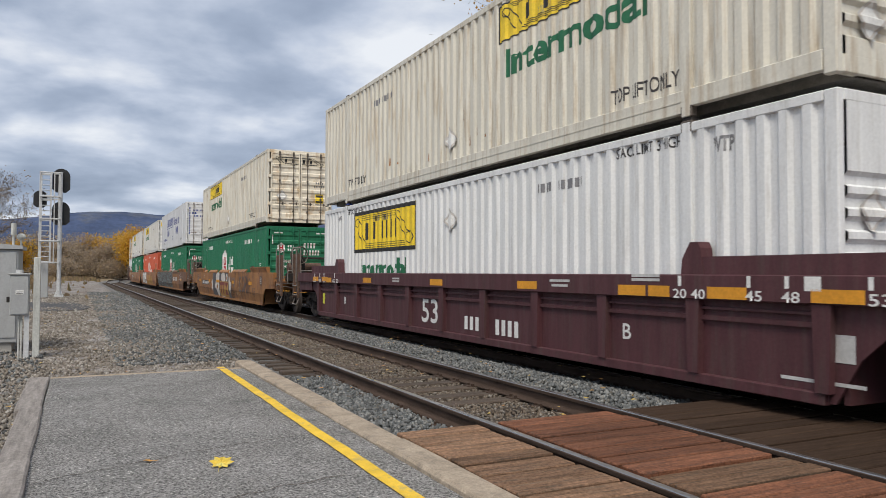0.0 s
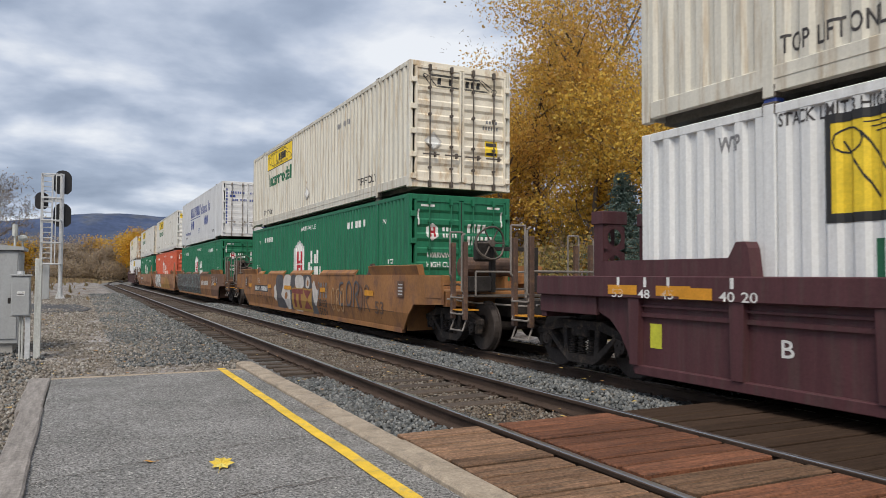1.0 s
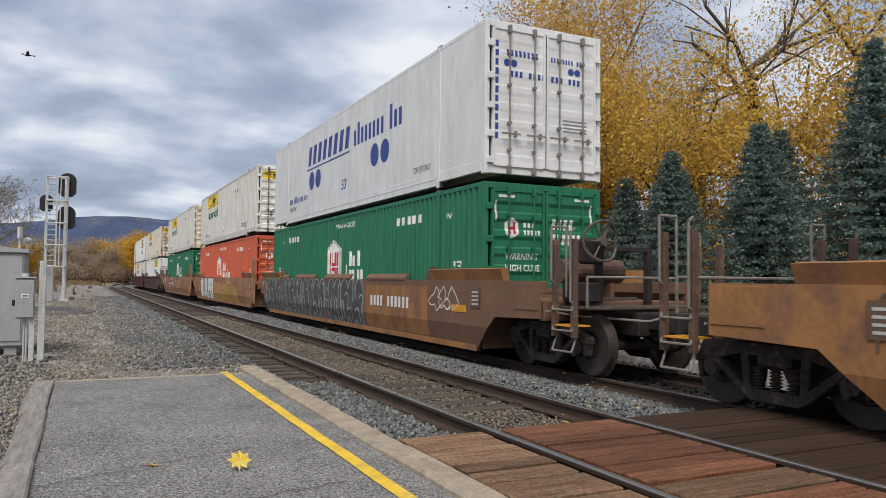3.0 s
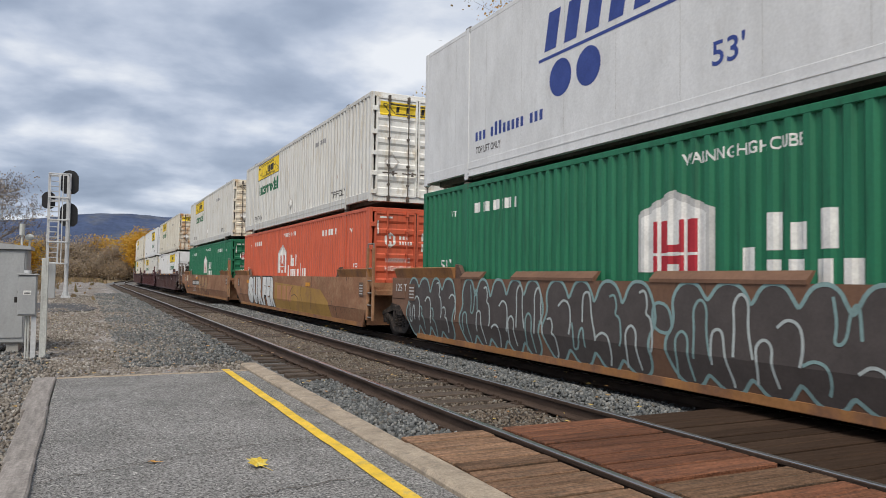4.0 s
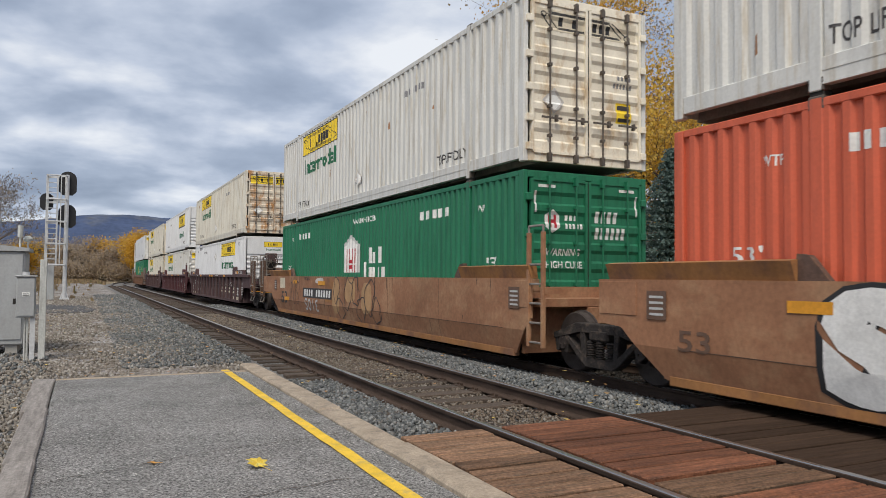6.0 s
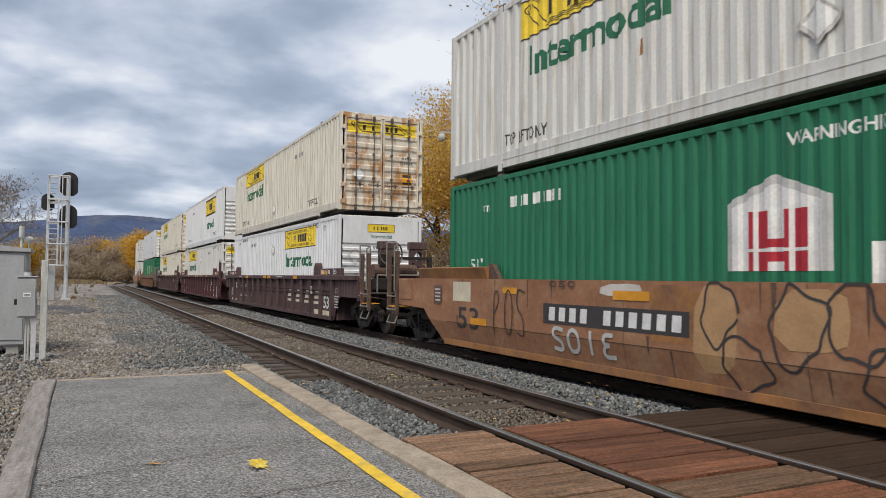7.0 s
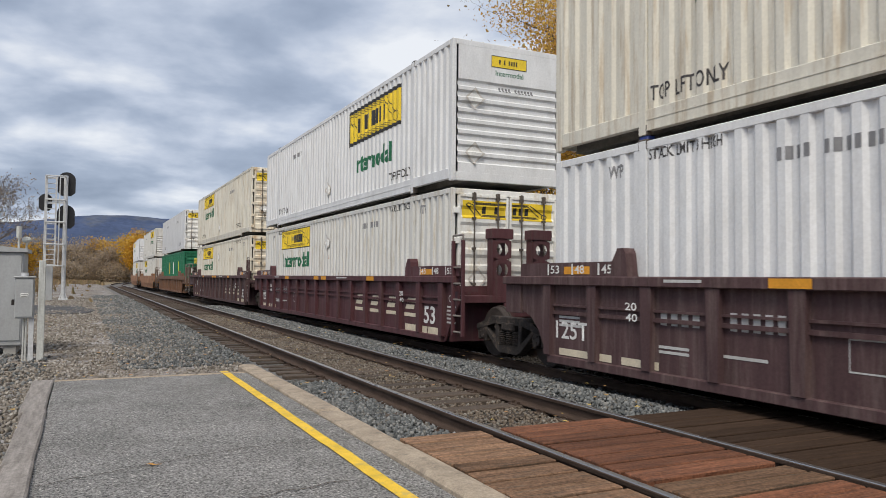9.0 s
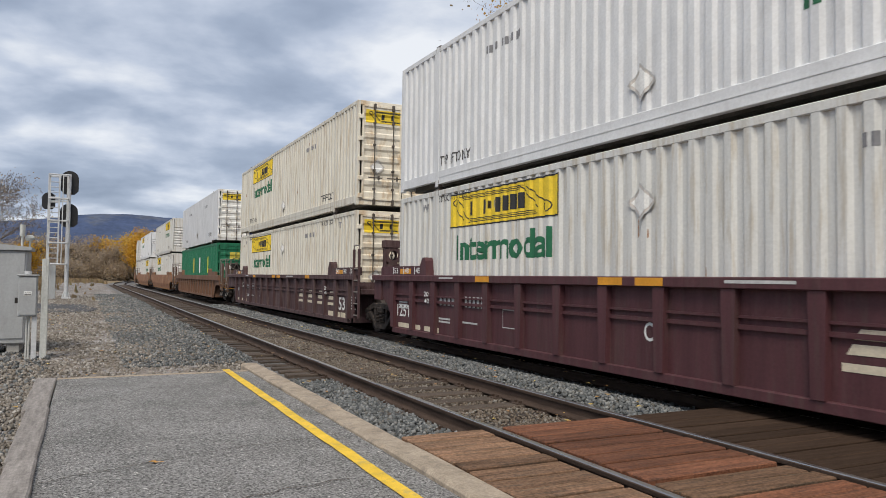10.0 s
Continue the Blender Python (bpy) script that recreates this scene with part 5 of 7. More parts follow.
def throw_ups(parent, face):
    """Four sprayed clusters of tall rounded letters: a dark field with a pale outline, and curling lines within."""
    rng = random.Random(5)
    for u0, u1, n in ((-8.45, -6.25, 4), (-5.95, -3.3, 5), (-3.2, -0.85, 4), (-0.55, 2.35, 5)):
        top, low = [], []
        step = (u1 - u0) / n
        for k in range(n):
            a = u0 + k * step
            top += [(a + 0.04 * step, 1.2 + rng.uniform(-0.1, 0.05)), (a + 0.3 * step, 1.43), (a + 0.75 * step, 1.43), (a + 0.97 * step, 1.24 + rng.uniform(-0.08, 0.08))]
            low += [(a + 0.05 * step, 0.42 + rng.uniform(-0.06, 0.06)), (a + 0.35 * step, 0.235), (a + 0.75 * step, 0.235), (a + 0.96 * step, 0.4)]
        edge = rounded(top + [(u1 + 0.08, 0.95), (u1 - 0.1, 0.7)] + low[::-1] + [(u0 - 0.12, 0.7), (u0 + 0.08, 0.95)], 2)
        stick(parent, "sprayed_fill", shape(edge), PAINT["sprayed_dark"], face, 0.003)
        stick(parent, "sprayed_line", stroke(edge, 0.045, True), PAINT["teal"], face, 0.0065)
        for k in range(n):
            for r in range(2):
                a, v0, v1 = u0 + (k + 0.5 * r - 0.08) * step, (0.28, 0.55)[r] + rng.uniform(-0.03, 0.12), (0.95, 1.38)[r] - rng.uniform(0, 0.12)
                pts = [(a + (0.1 + 0.75 * p) * step, v0 + q * (v1 - v0)) for p, q in LETTER[rng.randrange(5)]]
                stick(parent, "sprayed_line", stroke(soft_line(pts), 0.034), PAINT["mist" if rng.random() < 0.6 else "teal"], face, 0.0075 + 0.0004 * (k + r))
    stick(parent, "sprayed_fill", shape(rounded([(-0.85, 0.85), (-0.5, 0.8), (-0.55, 1.15), (-0.85, 1.2)], 2)), PAINT["sprayed_dark"], face, 0.0035)
    stick(parent, "sprayed_line", stroke(rounded([(-0.85, 0.85), (-0.5, 0.8), (-0.55, 1.15), (-0.85, 1.2)], 2), 0.04, True), PAINT["teal"], face, 0.0068)


def blob(cu, cv, ru, rv, seed, n=26, wob=0.16):
    rng = random.Random(seed)
    ph = [rng.uniform(0, 6) for _ in range(3)]
    return [(cu + ru * (1 + wob * math.sin(2 * a + ph[0]) + wob * 0.6 * math.sin(5 * a + ph[1])) * math.cos(a), min(1.425, max(0.24, cv + rv * (1 + wob * math.sin(3 * a + ph[2])) * math.sin(a)))) for a in (2 * math.pi * k / n for k in range(n))]


def rounded(pts, times=3):
    """Cuts the corners of an outline again and again."""
    for _ in range(times):
        pts = [((a[0] * (1 - t) + b[0] * t), (a[1] * (1 - t) + b[1] * t)) for a, b in zip(pts, pts[1:] + pts[:1]) for t in (0.25, 0.75)]
    return pts


# the tan car with a mural in grey, white and black
car, side = smooth_car("tan smooth-sided well car with a grey and white spray mural", M["tan"], "coupler", "coupler", True, ((-6.0, -5.26), (-4.27, -2.08), (-1.12, 1.17), (2.26, 5.2)))
MURAL = (
    ("white", ((-3.4, 0.6), (-2.9, 0.45), (-2.6, 0.9), (-2.8, 1.25), (-3.1, 1.1), (-3.5, 0.95), (-3.3, 0.8))),
    ("dark", ((-3.1, 0.24), (-1.7, 0.24), (-1.5, 0.6), (-1.9, 0.85), (-2.1, 1.2), (-2.1, 1.43), (-3.1, 1.43), (-3.15, 1.0), (-2.9, 0.7))),
    ("white", ((-2.0, 1.43), (-0.95, 1.43), (-1.1, 1.0), (-1.0, 0.6), (-1.2, 0.24), (-1.6, 0.24), (-1.9, 0.6), (-2.4, 0.7), (-2.1, 1.0))),
    ("tan", ((-1.9, 0.6), (-1.5, 0.62), (-1.45, 0.82), (-1.75, 0.86))),
    ("dark", ((-1.25, 0.24), (-0.75, 0.24), (-0.8, 0.9), (-0.4, 1.2), (-0.4, 1.43), (-1.05, 1.43), (-1.15, 1.0), (-1.05, 0.6))),
    ("white", ((-0.5, 0.95), (0.6, 1.0), (0.5, 1.43), (-0.55, 1.43))),
    ("dark", ((0.45, 1.0), (1.5, 1.0), (1.35, 1.2), (1.35, 1.43), (0.35, 1.43), (0.55, 1.2))),
    ("white", ((0.72, 1.02), (1.1, 1.0), (1.22, 1.25), (1.0, 1.41), (0.72, 1.3))),
    ("tan", ((0.85, 1.08), (1.05, 1.08), (1.06, 1.26), (0.86, 1.26))),
    ("white", ((-0.6, 0.24), (0.3, 0.24), (0.25, 0.4), (-0.5, 0.42))),
    ("dark", ((1.3, 0.24), (2.05, 0.24), (1.85, 0.5), (1.7, 0.8), (1.45, 1.0), (1.4, 0.6))),
    ("white", ((1.5, 0.9), (1.75, 0.45), (2.0, 0.6), (2.15, 0.95), (1.85, 1.0), (1.65, 1.3), (1.45, 1.15))))
for k, (ink, pts) in enumerate(MURAL):
    stick(car, "sprayed_fill", shape(rounded(list(pts), 2)), M["tan"] if ink == "tan" else PAINT["faded_white" if ink == "white" else "sprayed_grey"], side, 0.003 + 0.0006 * k, "sprayed mural field")
stick(car, "mark_panel", shape(rect(-0.9, 1.42, 0.3, 1.0)), M["ochre"], side, 0.011, "ochre panel with plain dark red shapes")
for o in (rect(-0.85, 0.45, 0.82, 0.97), rect(-0.62, -0.36, 0.38, 0.815), rect(-0.05, 0.21, 0.38, 0.815), [(0.5, 0.38), (1.36, 0.38), (0.93, 0.66)], [(0.93, 0.67), (1.36, 0.95), (0.5, 0.95)]):
    stick(car, "painted_shape", shape(o), PAINT["dull_red"], side, 0.014)
TAG = (((0, 0), (0, 1), (0.7, 0.9), (0.6, 0.5), (0.1, 0.5), (0.8, 0)), ((0.1, 0), (0.1, 1), (0.8, 0.8), (0.2, 0.45)), ((0.5, 0), (0.5, 1)), ((0.1, 0.2), (0.1, 0.8), (0.5, 1), (0.9, 0.7), (0.8, 0.1), (0.3, 0), (0.1, 0.3)),
       ((0.8, 0.9), (0.2, 0.9), (0.2, 0.5), (0.7, 0.5), (0.2, 0.45), (0.15, 0), (0.9, 0.05)), ((0.9, 0.9), (0.2, 1), (0.1, 0.6), (0.8, 0.4), (0.8, 0), (0.1, 0.1)))


def scrawl(parent, face, order, u0, u1, v0, v1, ink, w):
    """A row of hand-sprayed strokes."""
    step = (u1 - u0) / len(order)
    for k, i in enumerate(order):
        pts = [(u0 + (k + 0.08 + 0.84 * a) * step, v0 + b * (v1 - v0)) for a, b in TAG[i]]
        stick(parent, "sprayed_line", stroke(soft_line(pts), w), PAINT[ink], face, 0.015 + 0.0004 * k)


scrawl(car, side, (0, 1, 2, 3), 2.05, 3.0, 0.76, 1.22, "grey", 0.05)
scrawl(car, side, (3, 0, 4, 3), 2.05, 2.95, 0.52, 0.72, "dark", 0.04)
scrawl(car, side, (5, 4, 3, 2), 2.1, 2.95, 0.28, 0.46, "dark", 0.04)
scrawl(car, side, (4, 3, 0), 3.9, 5.8, 0.62, 1.28, "sprayed_grey", 0.07)
scrawl(car, side, (3, 0), 5.4, 6.5, 0.55, 1.2, "brown", 0.06)
scrawl(car, side, (3, 4, 3), 3.3, 4.5, 0.45, 1.1, "faded_ochre", 0.05)
scrawl(car, side, (1, 5, 0), -8.4, -7.0, 0.85, 1.4, "brown", 0.03)
scrawl(car, side, (5, 3, 0, 4), -6.3, -5.2, 0.55, 0.72, "brown", 0.03)
scrawl(car, side, (0,), -4.7, -4.35, 0.35, 0.72, "brown", 0.045)
scrawl(car, side, (5, 4), -6.1, -5.6, 1.12, 1.27, "pale", 0.018)
stick(car, "serial_panel", shape(rect(-6.62, -4.37, 0.78, 1.02)), PAINT["dark"], side)
stick(car, "serial_bars", glyphs("tttt tttttt", -6.56, -4.42, 0.82, 0.98, lean=0.1), PAINT["white"], side, 0.006, "plain white blocks in place of a number")
for u0, u1 in ((-7.75, -7.2), (-4.35, -3.8), (-1.9, -0.95), (2.3, 2.8), (6.0, 6.6)):
    stick(car, "reflector", shape(rect(u0, u1, 0.93, 1.06)), PAINT["amber"], side, 0.018)
stick(car, "numeral", words("53", 6.7, 7.25, 0.52, 0.82), PAINT["brown"], side, 0.012)
load(28.45, car, house_box("green corrugated freight container with a white gabled mark", M["green_box"], PAINT["red"]),
     haul_box("rust-streaked cream corrugated freight container", M["cream"], M["cream_door"], -1, end_logo="cream"))

# three joined cars: dark sprayed side, sprayed word, brown side
car, side = smooth_car("brown well car covered in dark sprayed lettering with teal outlines", M["tan_dark"], "coupler", "over", True, ((-6.0, -5.25), (-4.2, -2.03), (-0.9, 1.3), (2.6, 5.0)))
throw_ups(car, side)
stick(car, "serial_bars", glyphs("tttt tttttt", 2.9, 5.3, 0.82, 1.06), PAINT["white"], side, 0.012, "plain white blocks in place of a number")
stick(car, "side_panel_paint", shape(rect(2.6, 6.2, 0.3, 1.3)), M["tan"], side, 0.0025)
for k in range(3):
    stick(car, "sprayed_line", stroke(blob(6.6 + 0.35 * k, 1.05, 0.2, 0.18, 80 + k, 30, 0.45), 0.022, k > 0), PAINT["white"], side, 0.008)
stick(car, "numeral", words("125 T", -9.1, -8.5, 1.14, 1.3), PAINT["pale"], side, 0.02)
stick(car, "reflector", shape(rect(7.3, 7.9, 0.85, 0.98)), PAINT["amber"], side, 0.008)
load(52.4, car, house_box("green corrugated freight container with a white and red gabled mark", M["green_box"], PAINT["red"], u0=-1.4), shipper_box("smooth white freight container with blue blocks and dots"))

car, side = smooth_car("tan brown well car with a large white sprayed word", M["tan_brown"], "under", "over")
WORD_AT = (-6.05, -5.02, -4.16, -3.28, -2.6, -1.93, -1.24)
for k, ch in enumerate("SURFER"):
    a, b = WORD_AT[k], WORD_AT[k + 1]
    stick(car, "sprayed_letter", words(ch, a - 0.05, b + 0.03, 0.235, 1.432, 0.15), PAINT["black"], side, 0.006)
    stick(car, "sprayed_letter", words(ch, a + 0.02, b - 0.05, 0.29, 1.385, 0.085), PAINT["white"], side, 0.01, "white sprayed letter")
stick(car, "side_panel_paint", shape([(-1.25, 0.24), (5.6, 0.24), (5.4, 0.7), (4.6, 1.05), (-1.2, 1.2)]), M["ochre"], side, 0.0025, "ochre painted panel")
stick(car, "mark_shapes", shape(rect(-0.8, -0.25, 0.57, 1.1), rect(-0.05, 0.45, 0.57, 1.1), rect(0.65, 1.2, 0.57, 1.1)), PAINT["pink"], side, 0.006, "faded pink shapes")
stick(car, "reflector", shape(rect(-6.4, -5.9, 1.12, 1.24), rect(3.0, 3.5, 1.12, 1.24)), PAINT["amber"], side, 0.012)
stick(car, "numeral", words("53", -7.9, -7.4, 0.6, 0.85), PAINT["brown"], side, 0.008)
for pts in (((0.95, 0.3), (0.8, 0.6), (1.1, 0.95), (1.5, 1.1)), ((2.6, 1.2), (2.3, 0.9), (2.7, 0.6), (2.5, 0.3)), ((3.4, 1.25), (3.7, 0.8), (3.5, 0.4)), ((1.2, 0.75), (1.7, 0.85), (2.1, 0.7))):
    stick(car, "sprayed_line", stroke(soft_line(list(pts)), 0.026), PAINT["brown"], side, 0.008, "thin dark sprayed line")
load(72.1, car, house_box("orange-red corrugated freight container with a white gabled mark", M["red_box"], M["red_box"], True, -1.69),
     haul_box("greyish white corrugated freight container", M["grey_white"], M["white_door"], -1))

car, side = smooth_car("faded brown well car with a dark number panel and sprayed loops", M["tan_brown"], "under", "coupler", flaps=())
stick(car, "serial_panel", shape(rect(-4.55, -1.54, 0.78, 1.08)), PAINT["dark"], side)
stick(car, "serial_bars", glyphs("tttt tttttt", -4.45, -1.62, 0.83, 1.03, lean=0.08), PAINT["white"], side, 0.006, "plain white blocks in place of a number")
scrawl(car, side, (5, 3, 2, 4), -4.35, -2.8, 0.4, 0.74, "pale", 0.06)
for k, (u, v, ru, rv) in enumerate(((-1.1, 1.1, 0.22, 0.36), (-0.75, 0.55, 0.3, 0.28), (-0.1, 1.0, 0.3, 0.4), (0.5, 1.05, 0.28, 0.38), (0.9, 0.6, 0.3, 0.34), (1.5, 0.95, 0.32, 0.42), (2.0, 0.6, 0.25, 0.3))):
    stick(car, "sprayed_line", stroke(blob(u, v, ru, rv, 160 + k, 40, 0.2), 0.03, k % 3 > 0), PAINT["dark"], side, 0.007 + 0.0004 * k)
scrawl(car, side, (1, 3, 5), -6.1, -5.0, 0.5, 1.3, "dark", 0.028)
scrawl(car, side, (3, 5, 3), -4.4, -3.7, 1.33, 1.42, "dark", 0.018)
for u0, u1, v0, v1, ink in ((-3.2, -2.4, 1.22, 1.4, "faded_white"), (-1.5, -0.9, 0.4, 1.4, "faded_ochre"), (-0.4, 0.4, 0.75, 1.38, "faded_ochre"), (0.9, 1.6, 0.5, 1.3, "faded_ochre"), (-2.2, -1.6, 1.2, 1.4, "amber")):
    stick(car, "faded_patch", shape(rounded([(u0, v0), (u1, v0 + 0.03), (u1 + 0.06, (v0 + v1) / 2), (u1, v1), (u0 + 0.05, v1 - 0.02)], 1)), PAINT[ink] if ink != "amber" else M["tan"], side, 0.0032 + 0.0003 * (u0 > -1), "faded paint patch")
stick(car, "numeral", words("53", -7.4, -6.6, 0.52, 0.92), PAINT["dark"], side)
stick(car, "patch", shape(rect(-7.6, -6.9, 1.02, 1.38)), PAINT["cream"], side, 0.002, "faded cream patch")
stick(car, "patch", shape(rect(-2.2, -1.2, 0.7, 1.3)), M["tan"], side, 0.002)
stick(car, "reflector", shape(rect(-5.75, -5.3, 1.2, 1.3), rect(-6.9, -6.3, 0.62, 0.74), rect(-2.9, -2.2, 1.18, 1.3)), PAINT["amber"], side, 0.009)
load(91.9, car, house_box("green corrugated freight container with a white gabled mark", M["green_box"], PAINT["red"], u0=-1.2),
     haul_box("off-white corrugated freight container", M["grey_white"], M["cream_door"], -1, end_logo="cream"))


def striped_car(label, skin, near, far, letter, brake=False, towers=(), posts=15):
    """A maroon well car with white slanted shapes, capacity marks and cream panels."""
    car, chord, sheet, guide = ribbed_car(label, skin, near, far, brake, posts, (1.36, 1.49))
    for u in (-9.2, -4.1, -0.6, 0.15, 4.0):
        if u > -HALF - 1:
            stick(car, "reflector", shape(rect(u, u + 0.5, 1.375, 1.475)), PAINT["amber"], chord)
    for s in (-1, 1):
        stick(car, "reflector", shape(rect(s * 7.4 - 0.3, s * 7.4 + 0.3, 1.52, 1.63)), PAINT["amber"], guide)
        for n, ch in enumerate(("45", "48", "53")):
            u = s * (7.0 + 0.6 * n)
            stick(car, "numeral", words(ch, u - 0.12 + 0.28, u + 0.1 + 0.28, 1.53, 1.65), PAINT["white"], guide, 0.006)
            stick(car, "tick_mark", shape(rect(u - 0.02 + 0.1, u + 0.02 + 0.1, 1.51, 1.67)), PAINT["white"], guide, 0.006)
        for n, ch in enumerate(("20", "40")):
            u = s * 6.2
            stick(car, "numeral", words(ch, u - 0.1, u + 0.12, 1.06 - 0.14 * n, 1.16 - 0.14 * n), PAINT["white"], sheet if n else chord, 0.1 if n else 0.003)
    for n in range(4):
        u = 2.95 + n * 1.082
        stick(car, "slanted_mark", shape(slanted(u, u + 0.46, 0.78, 0.88, 0.06), slanted(u + 0.08, u + 0.58, 0.92, 1.02, 0.06), rect(u - 0.05, u + 0.62, 0.62, 0.7)), PAINT["cream"], sheet)
    stick(car, "numeral", words(letter, 0.2, 0.37, 0.68, 0.92), PAINT["white"], sheet)
    if far == "over":
        stick(car, "numeral", words("125T", -7.98, -7.2, 0.58, 0.84), PAINT["white"], sheet)
    stick(car, "numeral", words("53", 7.18, 7.72, 0.52, 0.88, 0.02), PAINT["white"], sheet)
    for n in range(5):
        stick(car, "small_print", shape(rect(8.25, 8.62 - 0.07 * (n % 2), 0.88 - 0.075 * n, 0.915 - 0.075 * n)), PAINT["pale"], sheet)
    stick(car, "stencil_ring", stroke(ring(8.42, 1.06, 0.08), 0.018, True), PAINT["pale"], sheet)
    stick(car, "serial_bars", glyphs("tttt", -5.8, -5.1, 0.9, 1.08), PAINT["pale"], sheet, 0.003, "plain pale blocks in place of a number")
    stick(car, "serial_bars", glyphs("ttttt", -4.72, -3.95, 0.9, 1.1), PAINT["pale"], sheet, 0.003, "plain pale blocks in place of a number")
    for u0, u1 in ((-7.9, -6.7), (-6.5, -5.8), (6.2, 7.35), (7.38, 8.15)):
        stick(car, "cream_panel", shape(rect(u0, u1, 0.3, 0.46) if u0 > 0 else rect(u0, u1, 0.24 + 0.1, 0.44)), PAINT["cream"], sheet)
    stick(car, "stencil_square", stroke([(-3.3, 0.62), (-2.9, 0.62), (-2.9, 0.92), (-3.3, 0.92)], 0.02, True), PAINT["pale"], sheet)
    for u, v, w in ((-7.9, 0.88, 0.5), (-7.9, 0.82, 0.5), (-7.9, 0.76, 0.6), (-5.8, 0.62, 0.5), (-5.8, 0.56, 0.5), (-4.8, 0.6, 0.6), (1.6, 1.42, 0.9), (-5.6, 1.42, 0.6)):
        stick(car, "small_print", shape(rect(u, u + w, v, v + 0.035)), PAINT["pale"], chord if v > 1.2 else sheet)
    for y in towers:
        lock_towers(car, y, skin)
    return car


load(115.4, striped_car("dusty maroon ribbed well car with cream slanted marks", M["maroon_dusty"], "coupler", "over", "B", True, (-HALF - 1.6,)),
     haul_box("white corrugated freight container with a closed ribbed end", M["bright"], None, 1, False, False),
     haul_box("cream container with rust-stained doors and a yellow name plate", M["cream"], M["rusty_door"], -1, grime=True))
load(135.3, striped_car("maroon ribbed well car with cream slanted marks", M["maroon"], "under", "over", "C", False, (-HALF - 0.42,)),
     haul_box("off-white corrugated freight container with cream doors", M["grey_white"], M["white_door"], -1, False, False),
     haul_box("clean white container with a closed ribbed end", M["bright"], None, 1, True))
load(154.75, striped_car("dusty maroon ribbed well car at the end of a joined set", M["maroon_dusty"], "under", "coupler", "A", False, (-HALF - 0.5,)),
     haul_box("cream corrugated freight container in the well", M["cream"], M["cream_door"], -1, False, False),
     haul_box("weathered cream corrugated freight container", M["cream"], M["cream_door"], -1))
car, chord, sheet, guide = ribbed_car("rust brown ribbed well car", M["tan_dark"], "coupler", "coupler", True, 14)
load(178.0, car, stripe_box("dark green freight container with upright yellow and white bars"), haul_box("clean white smooth freight container", M["bright"], M["white_door"], 0, smooth=True))
place_at = 201.6
for k, lab in enumerate(("white stacked freight container, far down the train", "off-white stacked freight container", "pale stacked freight container")):
    car, side = smooth_car("tan brown smooth-sided well car", M["tan_brown"], "coupler", "coupler")
    load(place_at, car, haul_box(lab, M["grey_white"], None, 1 if k else -1, False, False), haul_box(lab, M["bright" if k % 2 else "grey_white"], None, -1 if k else 1))
    place_at += 23.6

# ---- loose stone, fallen leaves ----


def solid(name, verts, per, quads, material):
    """Many small pieces of one make: verts (n, per, 3), quads as corners of one piece."""
    n = len(verts)
    q = np.asarray(quads)
    loops = (np.arange(n)[:, None, None] * per + q[None]).reshape(-1)
    me = bpy.data.meshes.new(name)
    me.vertices.add(n * per)
    me.vertices.foreach_set("co", np.asarray(verts, dtype=np.float32).reshape(-1))
    me.loops.add(len(loops))
    me.loops.foreach_set("vertex_index", loops.astype(np.int32))
    me.polygons.add(n * len(q))
    me.polygons.foreach_set("loop_start", np.arange(0, len(loops), q.shape[1]).astype(np.int32))
    me.materials.append(material)
    me.update(calc_edges=True)
    me.validate()
    return me


def spin(rng, n):
    """n random turns as matrices."""
    q = rng.normal(size=(n, 4))
    q /= np.linalg.norm(q, axis=1)[:, None]
    w, x, y, z = q.T
    return np.stack([np.stack([1 - 2 * (y * y + z * z), 2 * (x * y - z * w), 2 * (x * z + y * w)], -1),
                     np.stack([2 * (x * y + z * w), 1 - 2 * (x * x + z * z), 2 * (y * z - x * w)], -1),
                     np.stack([2 * (x * z - y * w), 2 * (y * z + x * w), 1 - 2 * (x * x + y * y)], -1)], 1)


CUBE = np.array([(x, y, z) for z in (-1, 1) for y in (-1, 1) for x in (-1, 1)], dtype=float)
CUBE_Q = [(0, 2, 3, 1), (4, 5, 7, 6), (0, 1, 5, 4), (2, 6, 7, 3), (0, 4, 6, 2), (1, 3, 7, 5)]


def scatter(name, label, x0, x1, y0, y1, per_m2, lo, hi, height, material, seed, fade=14.0):
    """Crushed stones strewn over a stretch; sparser and larger farther down the line."""
    rng = np.random.default_rng(seed)
    n = int((x1 - x0) * (y1 - y0) * per_m2)
    x, y = rng.uniform(x0, x1, n), rng.uniform(y0, y1, n)
    keep = rng.uniform(size=n) < np.clip(fade / np.maximum(y, 1), 0.12, 1)
    x, y = x[keep], y[keep]
    n = len(x)
    size = rng.uniform(lo, hi, n) * np.clip(y / fade, 1, 2.2) ** 0.6
    v = CUBE[None] * (1 + rng.uniform(-0.45, 0.3, (n, 8, 3))) * rng.uniform(0.5, 1.0, (n, 1, 3)) * size[:, None, None] * 0.5
    v = np.einsum("nij,nkj->nki", spin(rng, n), v)
    z = height(x, y) + rng.uniform(-0.35, 0.35, n) * size
    v += np.stack([x, y, z], -1)[:, None]
    return tagged(new(name, solid(name, v, 8, CUBE_Q, material)), label, "gravel", kind="stuff")


def bank(x, y):
    """The stone between the two tracks, a little heaped."""
    return -0.185 + 0.11 * np.exp(-((x - 5.95) / 0.55) ** 2) + FAR_Z * np.clip((x - 5.0) / 2, 0, 1)


